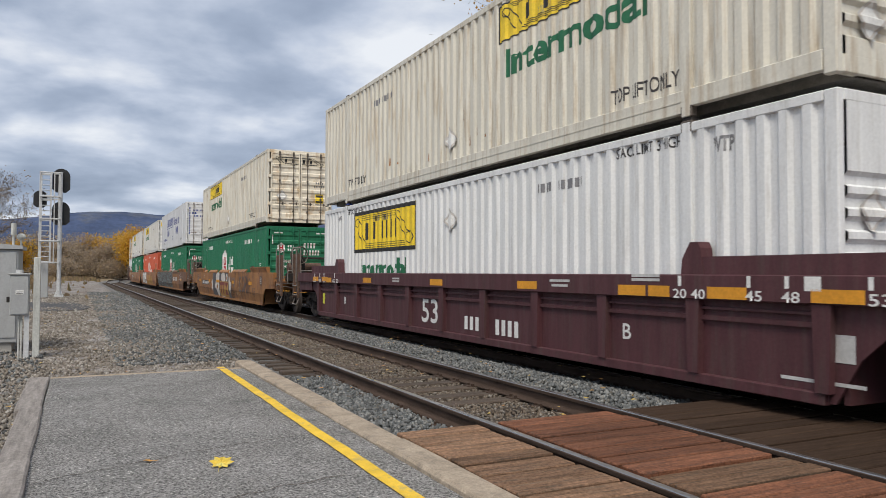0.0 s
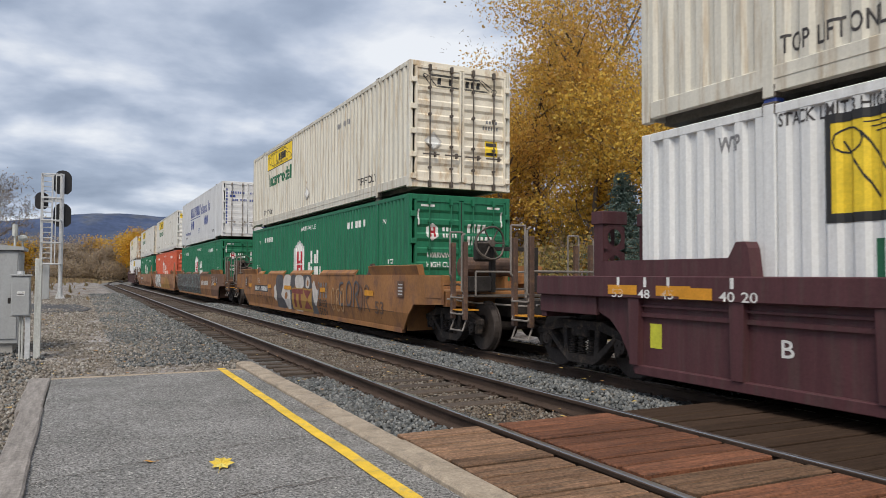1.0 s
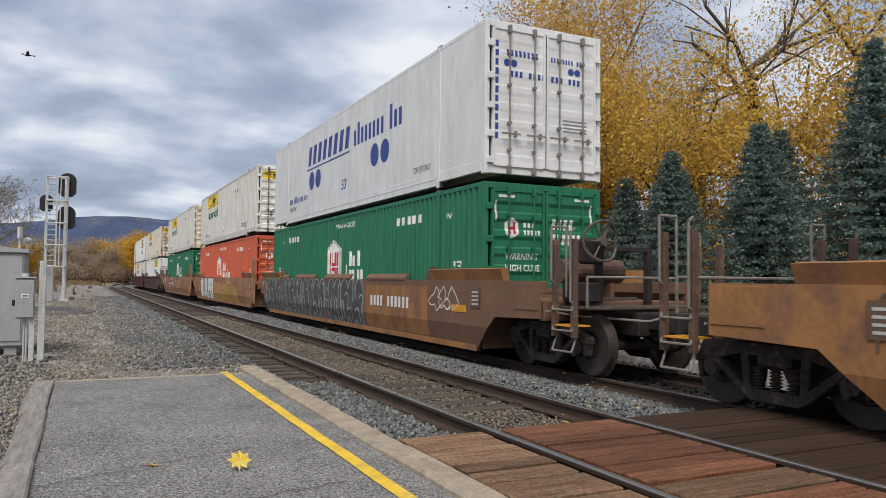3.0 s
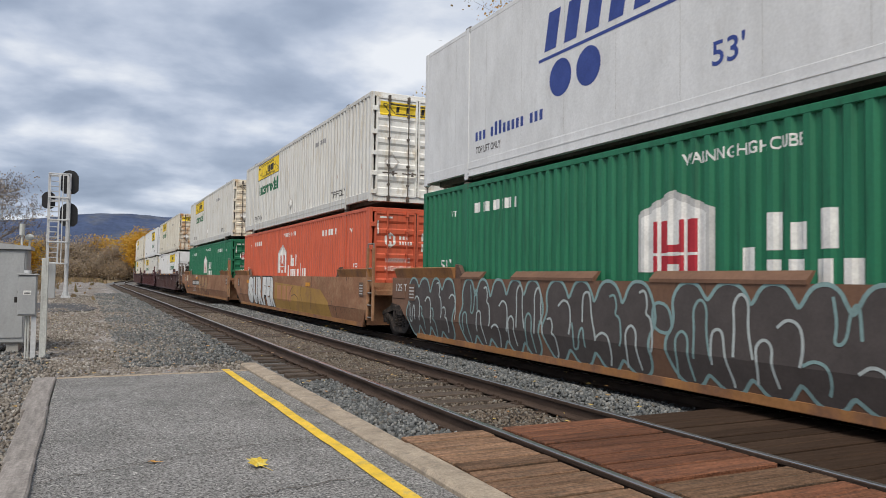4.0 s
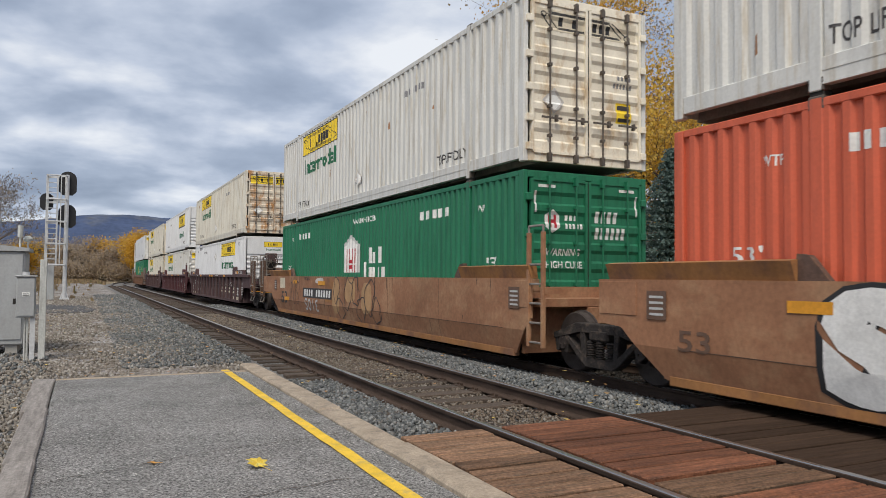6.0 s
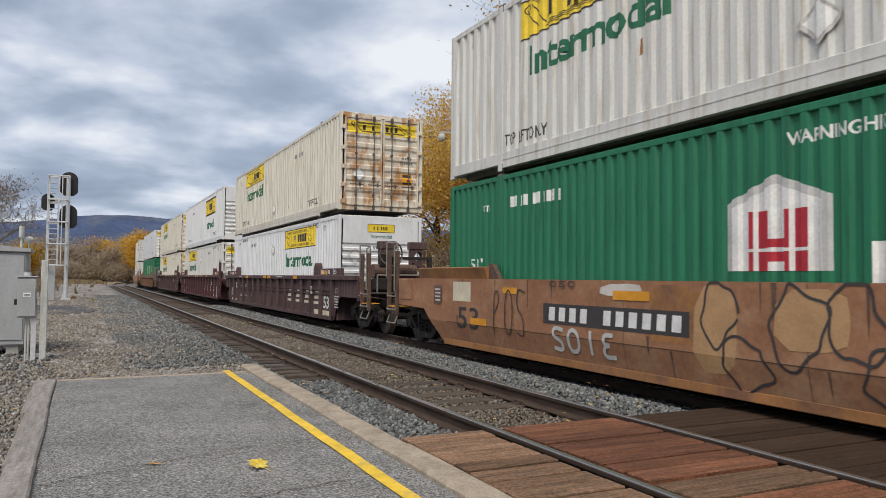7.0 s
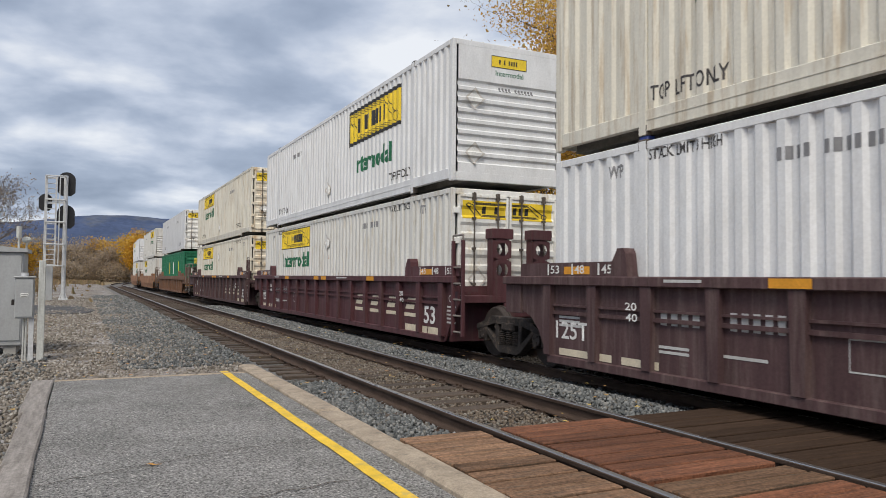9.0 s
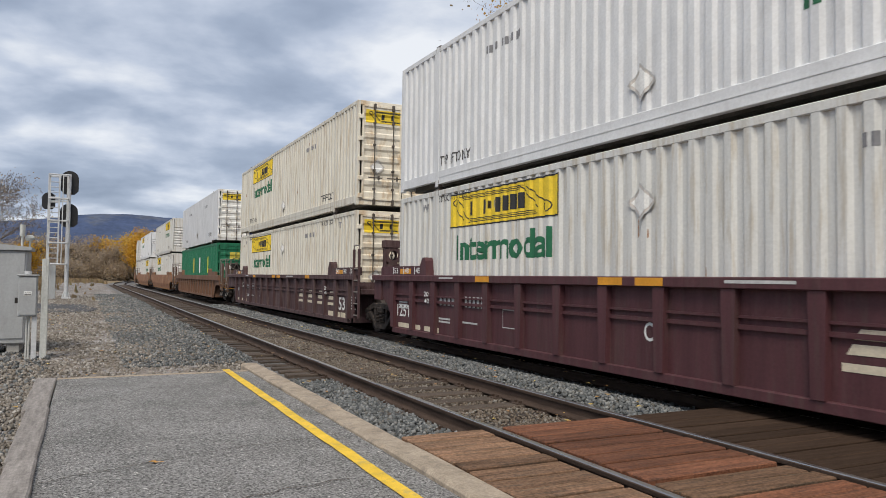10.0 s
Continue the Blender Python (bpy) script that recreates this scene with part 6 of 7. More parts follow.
scatter("ballast_stones", "grey crushed stone between curb and rail", 2.44, 3.3, 5.95, 30, 1100, 0.02, 0.046, lambda x, y: np.where(y < 10.5, -0.17 + 0.03 * (x < 2.9), -0.25), M["stones"], 1)
scatter("ballast_stones", "dirty brown stone between the rails", 3.5, 4.78, 5.98, 30, 640, 0.016, 0.036, lambda x, y: -0.186 + 0.014 * np.sin(x * 3 + 1.0) * np.sin(y * 1.3), M["stones_earth"], 2)
scatter("ballast_stones", "grey crushed stone between the two tracks", 5.0, 6.95, 6.12, 38, 680, 0.022, 0.055, bank, M["stones"], 3)
scatter("ballast_stones", "stone under the train with shade in its colour", 7.1, 10.0, 6.1, 40, 160, 0.04, 0.08, lambda x, y: -0.27 + 0 * x, M["stones_shaded"], 4)
scatter("gravel_stones", "brown and grey gravel beside the track", -4.5, 2.5, 11.1, 56, 250, 0.02, 0.052, lambda x, y: -0.165 + 0.02 * np.sin(x * 1.7) * np.sin(y * 0.9), M["stones_brown"], 5)
scatter("gravel_stones", "grey crushed stone on the track shoulder", 0.6, 2.75, 13.0, 60, 230, 0.025, 0.055, lambda x, y: -0.16 + 0.03 * np.clip((x - 0.8) / 2, 0, 1), M["stones"], 6, 18)
scatter("gravel_stones", "pale gravel beside the edging timbers", -2.4, -0.48, 4.5, 11.2, 560, 0.015, 0.045, lambda x, y: -0.15 + 0 * x, M["stones_brown"], 7)
scatter("gravel_stones", "grey gravel under the equipment cabinet", -4.2, -0.5, 4.5, 16, 60, 0.03, 0.06, lambda x, y: -0.15 + 0 * x, M["stones"], 8)

LEAF = [(0, -0.5), (0.08, -0.22), (0.3, -0.34), (0.28, -0.12), (0.5, 0.0), (0.3, 0.1), (0.34, 0.34), (0.13, 0.26), (0, 0.52), (-0.13, 0.26), (-0.34, 0.34), (-0.3, 0.1), (-0.5, 0.0), (-0.28, -0.12), (-0.3, -0.34), (-0.08, -0.22)]
M["leaf_yellow"] = mat("leaf_yellow", (0.62, 0.43, 0.04), 0.6, vary=0.2, scale=8, fine=60, bump=0.1, second=(0.5, 0.48, 0.16), amount=0.35)
M["leaf_orange"] = mat("leaf_orange", (0.48, 0.24, 0.05), 0.65, vary=0.25, scale=8, fine=60, bump=0.1)


def leaf_mesh(name, size, material):
    """A lobed leaf, cupped, with a stalk."""
    bm = bmesh.new()
    c = bm.verts.new((0, 0, 0))
    ring = [bm.verts.new((a * size, b * size, size * (0.2 * a * a + 0.05 * math.sin(b * 7)))) for a, b in LEAF]
    for k in range(len(ring)):
        bm.faces.new((c, ring[k], ring[(k + 1) % len(ring)]))
    r = bmesh.ops.extrude_face_region(bm, geom=bm.faces[:])
    for v in r["geom"]:
        if isinstance(v, bmesh.types.BMVert):
            v.co.z -= 0.002
    rod(bm, (0, -0.45 * size, -0.001), (0.05 * size, -0.95 * size, 0.004), 0.0018, 5)
    return to_mesh(name, bm, material)


blown_leaf = whole("leaf", leaf_mesh("leaf", 0.18, M["leaf_yellow"]), None, "yellow maple leaf blown over the platform", "leaf")
whole("leaf", leaf_mesh("leaf", 0.075, M["leaf_orange"]), None, "small orange leaf lying on the asphalt", "leaf", m=pose(0.49, 5.87, -0.027, 4, 6, 70))


def leaf_litter():
    rng = np.random.default_rng(12)
    n = 420
    x, y = rng.uniform(-3.5, 6.8, n), rng.uniform(6.2, 30, n)
    ok = ~((x > -0.5) & (x < 2.5) & (y < 11.2))
    x, y = x[ok], y[ok]
    n = len(x)
    quad = np.array([(-0.5, -0.35, 0.1), (0.5, -0.3, -0.05), (0.45, 0.35, 0.12), (-0.4, 0.4, -0.05)])
    a = rng.uniform(0, 6.28, n)
    s = rng.uniform(0.03, 0.075, n)
    v = quad[None] * s[:, None, None]
    vx = v[..., 0] * np.cos(a)[:, None] - v[..., 1] * np.sin(a)[:, None]
    vy = v[..., 0] * np.sin(a)[:, None] + v[..., 1] * np.cos(a)[:, None]
    z = np.where(x > 5, -0.06, np.where(x > 2.5, -0.12, -0.115)) + rng.uniform(0, 0.02, n)
    v = np.stack([vx + x[:, None], vy + y[:, None], v[..., 2] + z[:, None]], -1)
    m = stone_material("fallen_leaf", [(0.45, 0.22, 0.05), (0.3, 0.15, 0.06), (0.55, 0.4, 0.1), (0.24, 0.14, 0.08)], 0.7)
    tagged(new("fallen_leaves", solid("fallen_leaves", v, 4, [(0, 1, 2, 3)], m)), "scattered brown and orange fallen leaves", "leaves", kind="stuff")


leaf_litter()

# ---- signal mast, cabinet, posts ----
M["galvanised"] = mat("galvanised_steel", (0.55, 0.56, 0.57), 0.5, 0.2, vary=0.15, scale=4, fine=30, bump=0.08)
M["cabinet"] = mat("cabinet_grey", (0.36, 0.37, 0.375), 0.55, 0.1, vary=0.1, scale=2, fine=30, bump=0.05, second=(0.33, 0.335, 0.335), amount=0.2, streak=SOFT_STREAK)
M["signal_black"] = mat("signal_black", (0.012, 0.012, 0.014), 0.6, vary=0.2, scale=4, fine=30, bump=0.05)
M["post_paint"] = mat("post_pale", (0.47, 0.48, 0.46), 0.75, vary=0.18, scale=4, fine=30, bump=0.2, second=(0.36, 0.36, 0.34), amount=0.3, streak=STREAK)
M["lens_red"] = mat("lens_glass", (0.02, 0.02, 0.02), 0.15, vary=0.05)
M["concrete"] = mat("concrete", (0.34, 0.33, 0.31), 0.9, vary=0.18, scale=3, fine=40, bump=0.3)
M["dark_patch"] = mat("dark_ground", (0.06, 0.06, 0.065), 0.95, vary=0.3, scale=2, fine=30, bump=0.8)


def stadium(w, h, n=12):
    r = w / 2
    pts = [(r * math.cos(math.pi * k / n), h / 2 - r + r * math.sin(math.pi * k / n)) for k in range(n + 1)]
    c = r * 0.45
    return pts + [(-r, -h / 2 + c), (-r + c, -h / 2), (r - c, -h / 2), (r, -h / 2 + c)]


def build_signal():
    sg = thing("railway_signal", "galvanised signal mast with ladder cage and black signal heads", "railway signal", m=pose(-1.04, 49.0, -0.16))
    part("mast", rod(bmesh.new(), (0, 0, 0.1), (0, 0, 7.4), 0.12, 14), M["galvanised"], sg)
    bm = boxes((-0.25, 0.25, -0.25, 0.25, 0, 0.12))
    rod(bm, (-0.2, 0, 0.1), (0, 0, 0.7), 0.035, 6)
    rod(bm, (0.2, 0, 0.1), (0, 0, 0.7), 0.035, 6)
    part("base", bm, M["galvanised"], sg)
    for x, z, w, h in ((0.03, 6.92, 0.95, 1.42), (0.03, 4.97, 0.95, 1.4), (-1.06, 5.78, 0.7, 1.0)):
        hd = part("signal_head", prism(bmesh.new(), [(x + a, z + b) for a, b in stadium(w, h)], 1, 0.16, 0.2), M["signal_black"], sg, "black signal backboard")
        part("lamp_case", boxes((x - 0.16, x + 0.16, 0.2, 0.42, z - h * 0.34, z + h * 0.34), bevel=0.03), M["signal_black"], hd)
        for k in (-1, 0, 1):
            zz = z + k * h * 0.25
            part("hood", rod(bmesh.new(), (x, 0.42, zz), (x, 0.66, zz), 0.115, 14, cap=False), M["signal_black"], hd)
            part("lens", rod(bmesh.new(), (x, 0.42, zz), (x, 0.435, zz), 0.1, 14), M["lens_red"], hd, "dark unlit lens")
        part("bracket", boxes((min(x, 0), max(x, 0.02), 0.08, 0.16, z - 0.04, z + 0.04)), M["galvanised"], hd)
    for x in (-1.0, -0.5):
        part("ladder_rail", boxes((x - 0.045, x + 0.045, -0.04, 0.04, 2.0, 7.35)), M["galvanised"], sg)
    for k in range(18):
        z = 2.1 + k * 0.3
        part("ladder_rung", rod(bmesh.new(), (-1.0, 0, z), (-0.5, 0, z), 0.028, 6), M["galvanised"], sg)
    for z in (2.05, 3.3, 4.6, 5.9, 7.3):
        part("cage_hoop", rods([(-1.05, -0.5, z), (-0.05, -0.5, z), (0.0, 0.0, z), (-0.45, 0.3, z), (-1.05, 0.3, z), (-1.05, -0.5, z)], 0.04), M["galvanised"], sg)
    for x, y in ((-1.05, -0.5), (-0.3, -0.5)):
        part("cage_bar", rod(bmesh.new(), (x, y, 2.05), (x, y, 7.3), 0.032, 6), M["galvanised"], sg)
    part("case_post", boxes((-0.92, -0.56, -0.15, 0.2, 0.0, 2.1), bevel=0.02), M["cabinet"], sg)
    whole("cinder_patch", prism(bmesh.new(), [(-1.6 + 0.1 * math.sin(k), 31.5) if k == 0 else (a, b) for k, (a, b) in enumerate([(-1.6, 31.5), (0.1, 32), (0.5, 34.5), (-0.2, 40), (-2.2, 41), (-2.4, 35)])], 2, -0.17, -0.125), M["dark_patch"], "dark patch on the ground before the signal mast", "ground patch", "structure")


build_signal()


def build_cabinet():
    cb = thing("equipment_cabinet", "grey steel trackside equipment cabinet with small aerials", "cabinet", m=pose(-1.0, 15.95, -0.14))
    part("body", boxes((-1.7, 0.0, 0.0, 1.1, 0.16, 1.92), bevel=0.025), M["cabinet"], cb)
    part("roof", prism(bmesh.new(), [(-1.76, 1.92), (0.06, 1.92), (0.06, 1.98), (-0.85, 2.07), (-1.76, 1.98)], 1, -0.06, 1.16), M["cabinet"], cb)
    part("cabinet_door", boxes((-0.82, -0.04, -0.02, 0.0, 0.26, 1.86), bevel=0.008), M["cabinet"], cb)
    part("cabinet_door", boxes((-1.66, -0.86, -0.02, 0.0, 0.26, 1.86), bevel=0.008), M["cabinet"], cb)
    part("latch", boxes((-0.14, -0.08, -0.05, -0.02, 0.95, 1.15), bevel=0.008), M["gear"], cb)
    for x in (-1.55, -0.2):
        part("foot", boxes((x - 0.1, x + 0.1, 0.05, 1.05, 0.0, 0.16)), M["concrete"], cb)
    bm = rod(bmesh.new(), (-0.12, 0.3, 1.95), (-0.12, 0.3, 2.2), 0.02, 8)
    rod(bm, (-0.12, 0.3, 2.2), (-0.12, 0.3, 2.42), 0.05, 10)
    part("aerial", bm, M["post_paint"], cb, "white stub aerial")
    bm = rod(bmesh.new(), (0.0, 0.45, 1.95), (0.0, 0.45, 2.15), 0.018, 8)
    bmesh.ops.create_uvsphere(bm, u_segments=12, v_segments=6, radius=0.085, matrix=Matrix.Translation((0, 0.45, 2.17)) @ Matrix.Diagonal((1, 1, 0.75, 1)))
    part("dome_aerial", bm, M["post_paint"], cb, "white dome aerial")
    jb = thing("junction_box", "small grey junction box with a white label on two posts", "junction box", m=pose(-0.92, 14.9, -0.16))
    part("box", boxes((-0.14, 0.155, -0.1, 0.12, 0.75, 1.46), bevel=0.012), M["cabinet"], jb)
    part("lid", boxes((-0.165, 0.18, -0.13, 0.13, 1.46, 1.485), bevel=0.008), M["cabinet"], jb)
    part("box_door", boxes((-0.125, 0.14, -0.115, -0.1, 0.78, 1.43), bevel=0.004), M["cabinet"], jb)
    lb = part("label", boxes((-0.05, 0.07, -0.12, -0.115, 1.12, 1.19)), PAINT["white"], jb, "white label")
    part("label_bars", boxes((-0.04, 0.06, -0.123, -0.12, 1.16, 1.17), (-0.04, 0.06, -0.123, -0.12, 1.135, 1.145)), PAINT["dark"], lb)
    part("hasp", boxes((-0.19, -0.14, -0.06, 0.0, 0.98, 1.08), bevel=0.008), M["gear"], jb)
    part("cap", rod(bmesh.new(), (0.0, 0, 1.49), (0.0, 0, 1.55), 0.06, 10), M["galvanised"], jb)
    part("post", boxes((0.08, 0.16, -0.04, 0.04, 0.0, 0.75)), M["galvanised"], jb)
    for x in (0.0, 0.04):
        part("conduit", rod(bmesh.new(), (x, 0.0, 0.0), (x, 0.0, 0.75), 0.016, 8), M["post_paint"], jb)
    bm = boxes((-0.055, 0.055, -0.045, 0.045, 0.0, 1.77), bevel=0.008)
    whole("marker_post", bm, M["post_paint"], "pale weathered marker post in the gravel", "post", m=pose(-0.65, 14.9, -0.16))


build_cabinet()

# ---- trees ----


def leafy(name, cols):
    """Leaves that let some light through."""
    m = stone_material(name, cols, 0.75)
    n, l = m.node_tree.nodes, m.node_tree.links
    mix, tl = n.new("ShaderNodeMixShader"), n.new("ShaderNodeBsdfTranslucent")
    l.new(n["Principled BSDF"].inputs["Base Color"].links[0].from_socket, tl.inputs[0])
    mix.inputs[0].default_value = 0.5
    l.new(n["Principled BSDF"].outputs[0], mix.inputs[1])
    l.new(tl.outputs[0], mix.inputs[2])
    l.new(mix.outputs[0], n["Material Output"].inputs[0])
    return m


M["bark"] = mat("bark", (0.085, 0.066, 0.052), 0.95, vary=0.3, scale=3, fine=20, bump=0.8, streak=(3, 3, 0.5))
M["bark_grey"] = mat("bark_grey", (0.15, 0.125, 0.11), 0.95, vary=0.3, scale=3, fine=20, bump=0.8, streak=(3, 3, 0.5))
M["gold"] = leafy("foliage_gold", [(0.7, 0.43, 0.07), (0.8, 0.56, 0.1), (0.55, 0.33, 0.07), (0.74, 0.46, 0.06), (0.46, 0.32, 0.09), (0.82, 0.62, 0.14)])
M["rust"] = leafy("foliage_rust", [(0.56, 0.32, 0.08), (0.7, 0.42, 0.08), (0.46, 0.27, 0.08), (0.72, 0.49, 0.1), (0.6, 0.37, 0.1)])
M["orange"] = leafy("foliage_orange", [(0.68, 0.4, 0.04), (0.56, 0.28, 0.03), (0.75, 0.5, 0.07), (0.45, 0.25, 0.05)])
M["brown"] = leafy("foliage_brown", [(0.38, 0.31, 0.24), (0.47, 0.39, 0.3), (0.3, 0.24, 0.19), (0.54, 0.41, 0.23)])
M["spruce"] = leafy("spruce_needles", [(0.13, 0.195, 0.175), (0.19, 0.27, 0.25), (0.09, 0.145, 0.12), (0.25, 0.33, 0.31)])
M["under"] = leafy("undergrowth", [(0.22, 0.21, 0.09), (0.36, 0.28, 0.12), (0.5, 0.36, 0.12), (0.17, 0.19, 0.09)])


def limbs(rng, height, spread, levels, splits, trunk=0.35, lean=0.0, r0=None):
    """Tapered branches, each growing from the end or the flank of another. Rows: start, end, radii."""
    out, tips = [], []

    def grow(p, d, length, r, level):
        steps = 4 if level == 0 else 3
        for k in range(steps):
            d = (d + rng.normal(size=3) * (0.06 if level == 0 else 0.2) + np.array([0, 0, 0.06])).astype(float)
            d /= np.linalg.norm(d)
            q = p + d * length / steps
            r1 = r * (0.86 if level == 0 else 0.75)
            out.append((p, q, r, r1))
            p, r = q, r1
            if level < levels and (level > 0 or k >= 1):
                for _ in range(splits[min(level, len(splits) - 1)]):
                    side = rng.normal(size=3)
                    side[2] = abs(side[2]) * 0.5
                    side -= d * side.dot(d) * 0.7
                    side /= np.linalg.norm(side)
                    nd = d * (0.55 if level else 0.5) + side * spread
                    grow(p.copy(), nd / np.linalg.norm(nd), length * rng.uniform(0.42, 0.68), r * 0.62, level + 1)
            if level >= levels - 1:
                tips.append((q, d))
    grow(np.zeros(3), np.array([lean, 0, 1.0]), height * trunk * 2, r0 or height * 0.02, 0)
    return out, tips


def limb_mesh(name, segs, material, n=5):
    P, Q = np.array([s[0] for s in segs]), np.array([s[1] for s in segs])
    R0, R1 = np.array([s[2] for s in segs]), np.array([s[3] for s in segs])
    d = Q - P
    d /= np.linalg.norm(d, axis=1)[:, None] + 1e-9
    ref = np.where(np.abs(d[:, 2:3]) > 0.9, np.array([[1.0, 0, 0]]), np.array([[0, 0, 1.0]]))
    u = np.cross(d, ref)
    u /= np.linalg.norm(u, axis=1)[:, None]
    w = np.cross(d, u)
    a = np.arange(n) * 2 * np.pi / n
    ring = np.cos(a)[None, :, None] * u[:, None] + np.sin(a)[None, :, None] * w[:, None]
    v = np.concatenate([P[:, None] + ring * R0[:, None, None], Q[:, None] + ring * R1[:, None, None]], 1)
    return solid(name, v, 2 * n, [(k, (k + 1) % n, n + (k + 1) % n, n + k) for k in range(n)], material)


CARD = np.array([(-0.5, -0.32, 0.06), (0.45, -0.36, -0.08), (0.5, 0.3, 0.1), (-0.42, 0.38, -0.06)])


def leaf_cards(name, rng, at, size, material, squash=1.0):
    n = len(at)
    v = np.einsum("nij,kj->nki", spin(rng, n), CARD) * (size * rng.uniform(0.6, 1.4, n))[:, None, None]
    v[..., 2] *= squash
    return solid(name, v + at[:, None], 4, [(0, 1, 2, 3)], material)


def tree(label, seed, height, leaf, count, size, spread=0.9, levels=4, splits=(2, 2, 2), puff=0.7, bark="bark", m=None, low=0.0, group="", trunk=0.3, category="tree", fine=2300, twig=0.009):
    rng = np.random.default_rng(seed)
    segs, tips = limbs(rng, height, spread, levels, splits, trunk)
    top = max(s[1][2] for s in segs)
    k = height / top
    segs = [(p * k, q * k, a, b) for p, q, a, b in segs]
    tr = thing("tree" if category == "tree" else "bush", label, category, m=m, group=group)
    thick = [s for s in segs if s[2] > 0.035]
    thin = [(p, q, max(a, twig), max(b, twig * 0.65)) for p, q, a, b in segs if a <= 0.035]
    if len(thin) > fine:
        thin = [thin[i] for i in rng.choice(len(thin), fine, False)]
    part("trunk", limb_mesh("trunk", thick or segs[:4], M[bark], 7), None, tr)
    if thin:
        tagged(part("branchwork", limb_mesh("branchwork", thin, M[bark], 3), None, tr), kind="stuff")
    T = np.array([s[1] for s in thin]) if len(thin) > 40 else np.array([t[0] for t in tips]) * k
    if count:
        # leaves gather in clumps round the twigs; some twigs stay bare
        clumps = T[rng.choice(len(T), min(len(T), max(70, len(T) // 8)), False)]
        pick = rng.integers(0, len(clumps), count)
        bare = rng.uniform(size=len(clumps)) < 0.12
        at = clumps[pick] + np.clip(rng.normal(size=(count, 3)), -1.7, 1.7) * puff * np.array([1, 1, 0.75])
        at = at[(~bare[pick]) & (at[:, 2] > low)]
        part("crown", leaf_cards("crown", rng, at, size, M[leaf]), None, tr)
    return tr


GROUP_R = "trees on the bank behind the line"
for label, seed, x, y, h, leaf, count, size, kw in (
        ("golden autumn oak on the bank behind the line", 21, 21.0, 37.5, 12.0, "gold", 26000, 0.12, {}),
        ("tall golden tree with dark limbs behind the line", 22, 22.5, 33.0, 16.5, "gold", 20000, 0.13, {}),
        ("tall yellow and rust tree behind the line", 23, 21.5, 27.0, 16.0, "rust", 20000, 0.125, {}),
        ("large half-bare oak with dark spreading limbs", 24, 24.0, 20.5, 18.0, "gold", 3600, 0.085, {"levels": 5, "splits": (2, 2, 2)}),
        ("orange autumn tree behind the spruces", 25, 20.5, 21.5, 9.5, "gold", 15000, 0.12, {}),
        ("half-bare tall tree with brown leaves", 26, 28.0, 28.0, 19.0, "rust", 3000, 0.13, {"levels": 5}),
        ("yellow autumn tree among bare branches", 27, 22.0, 15.5, 9.5, "gold", 13000, 0.12, {}),
        ("bare tall oak on the bank", 28, 26.5, 15.0, 19.0, "brown", 1500, 0.15, {"levels": 5}),
        ("rust-coloured tree at the edge of the wood", 29, 26.5, 41.0, 14.5, "rust", 13000, 0.14, {}),
        ("bare grey tree above the golden crowns", 30, 29.0, 37.0, 21.0, "brown", 1800, 0.16, {"levels": 5, "bark": "bark_grey"}),
        ("rust tree at the end of the wood", 34, 20.5, 43.0, 11.5, "rust", 9000, 0.14, {}),
        ("golden tree before the tall oaks", 35, 18.5, 35.5, 9.0, "gold", 9000, 0.13, {}),
        ("golden tree low on the bank", 31, 19.0, 31.5, 9.0, "rust", 13000, 0.125, {}),
        ("half-bare brown tree low on the bank", 32, 19.5, 25.0, 8.0, "gold", 12000, 0.125, {}),
        ("bare oak at the wood's edge", 33, 24.0, 10.0, 17.0, "brown", 1500, 0.15, {"levels": 5})):
    tree(label, seed, h, leaf, int(count * 1.15), size * 0.8, puff=0.62, m=pose(x, y, ground_height(x, y) - 0.1, 0, 0, seed * 47 % 360), group=GROUP_R, **kw)


def spruce(label, seed, x, y, h, wide):
    """Whorls of drooping boughs, each set with short needle sprays."""
    rng = np.random.default_rng(seed)
    segs, at = [(np.zeros(3), np.array([0, 0, h]), 0.12, 0.012)], []
    z = 0.25
    while z < h - 0.1:
        f = (h - z) / h
        n = 9 if f > 0.3 else 6
        for k in range(n):
            a = 2 * math.pi * (k + rng.uniform(-0.3, 0.3)) / n
            L = wide * f ** 0.85 * rng.uniform(0.8, 1.12) + 0.06
            d = np.array([math.cos(a), math.sin(a), 0])
            p = np.array([0, 0, z])
            for j in range(4):
                q = p + d * L / 4 + np.array([0, 0, (0.05 - 0.05 * j + 0.11 * (j == 3)) * L])
                segs.append((p, q, 0.02, 0.012))
                m = int(46 * (0.4 + f))
                t = rng.uniform(size=(m, 1))
                side = np.array([-d[1], d[0], 0]) * rng.normal(size=(m, 1)) * 0.3 * L * 0.55 * (1 - 0.2 * j)
                at.append(p + (q - p) * t + side + rng.normal(size=(m, 3)) * 0.045 - np.array([0, 0, 1]) * np.abs(rng.normal(size=(m, 1))) * 0.05)
                p = q
        z += 0.2 + 0.12 * f
    tr = thing("spruce_tree", label, "tree", group="spruces behind the line", m=pose(x, y, ground_height(x, y) - 0.05))
    part("trunk", limb_mesh("trunk", segs, M["bark"], 5), None, tr)
    part("crown", leaf_cards("crown", rng, np.concatenate(at), 0.07, M["spruce"], 0.9), None, tr)


for k, (x, y, h, w) in enumerate(((17.6, 21.0, 4.7, 1.7), (16.6, 17.7, 5.2, 1.75), (18.2, 18.9, 4.6, 1.6), (16.5, 14.2, 5.4, 2.0), (16.0, 10.6, 6.6, 2.3), (19.0, 15.6, 5.4, 2.0))):
    spruce("blue-green spruce beside the line", 60 + k, x, y, h, w)


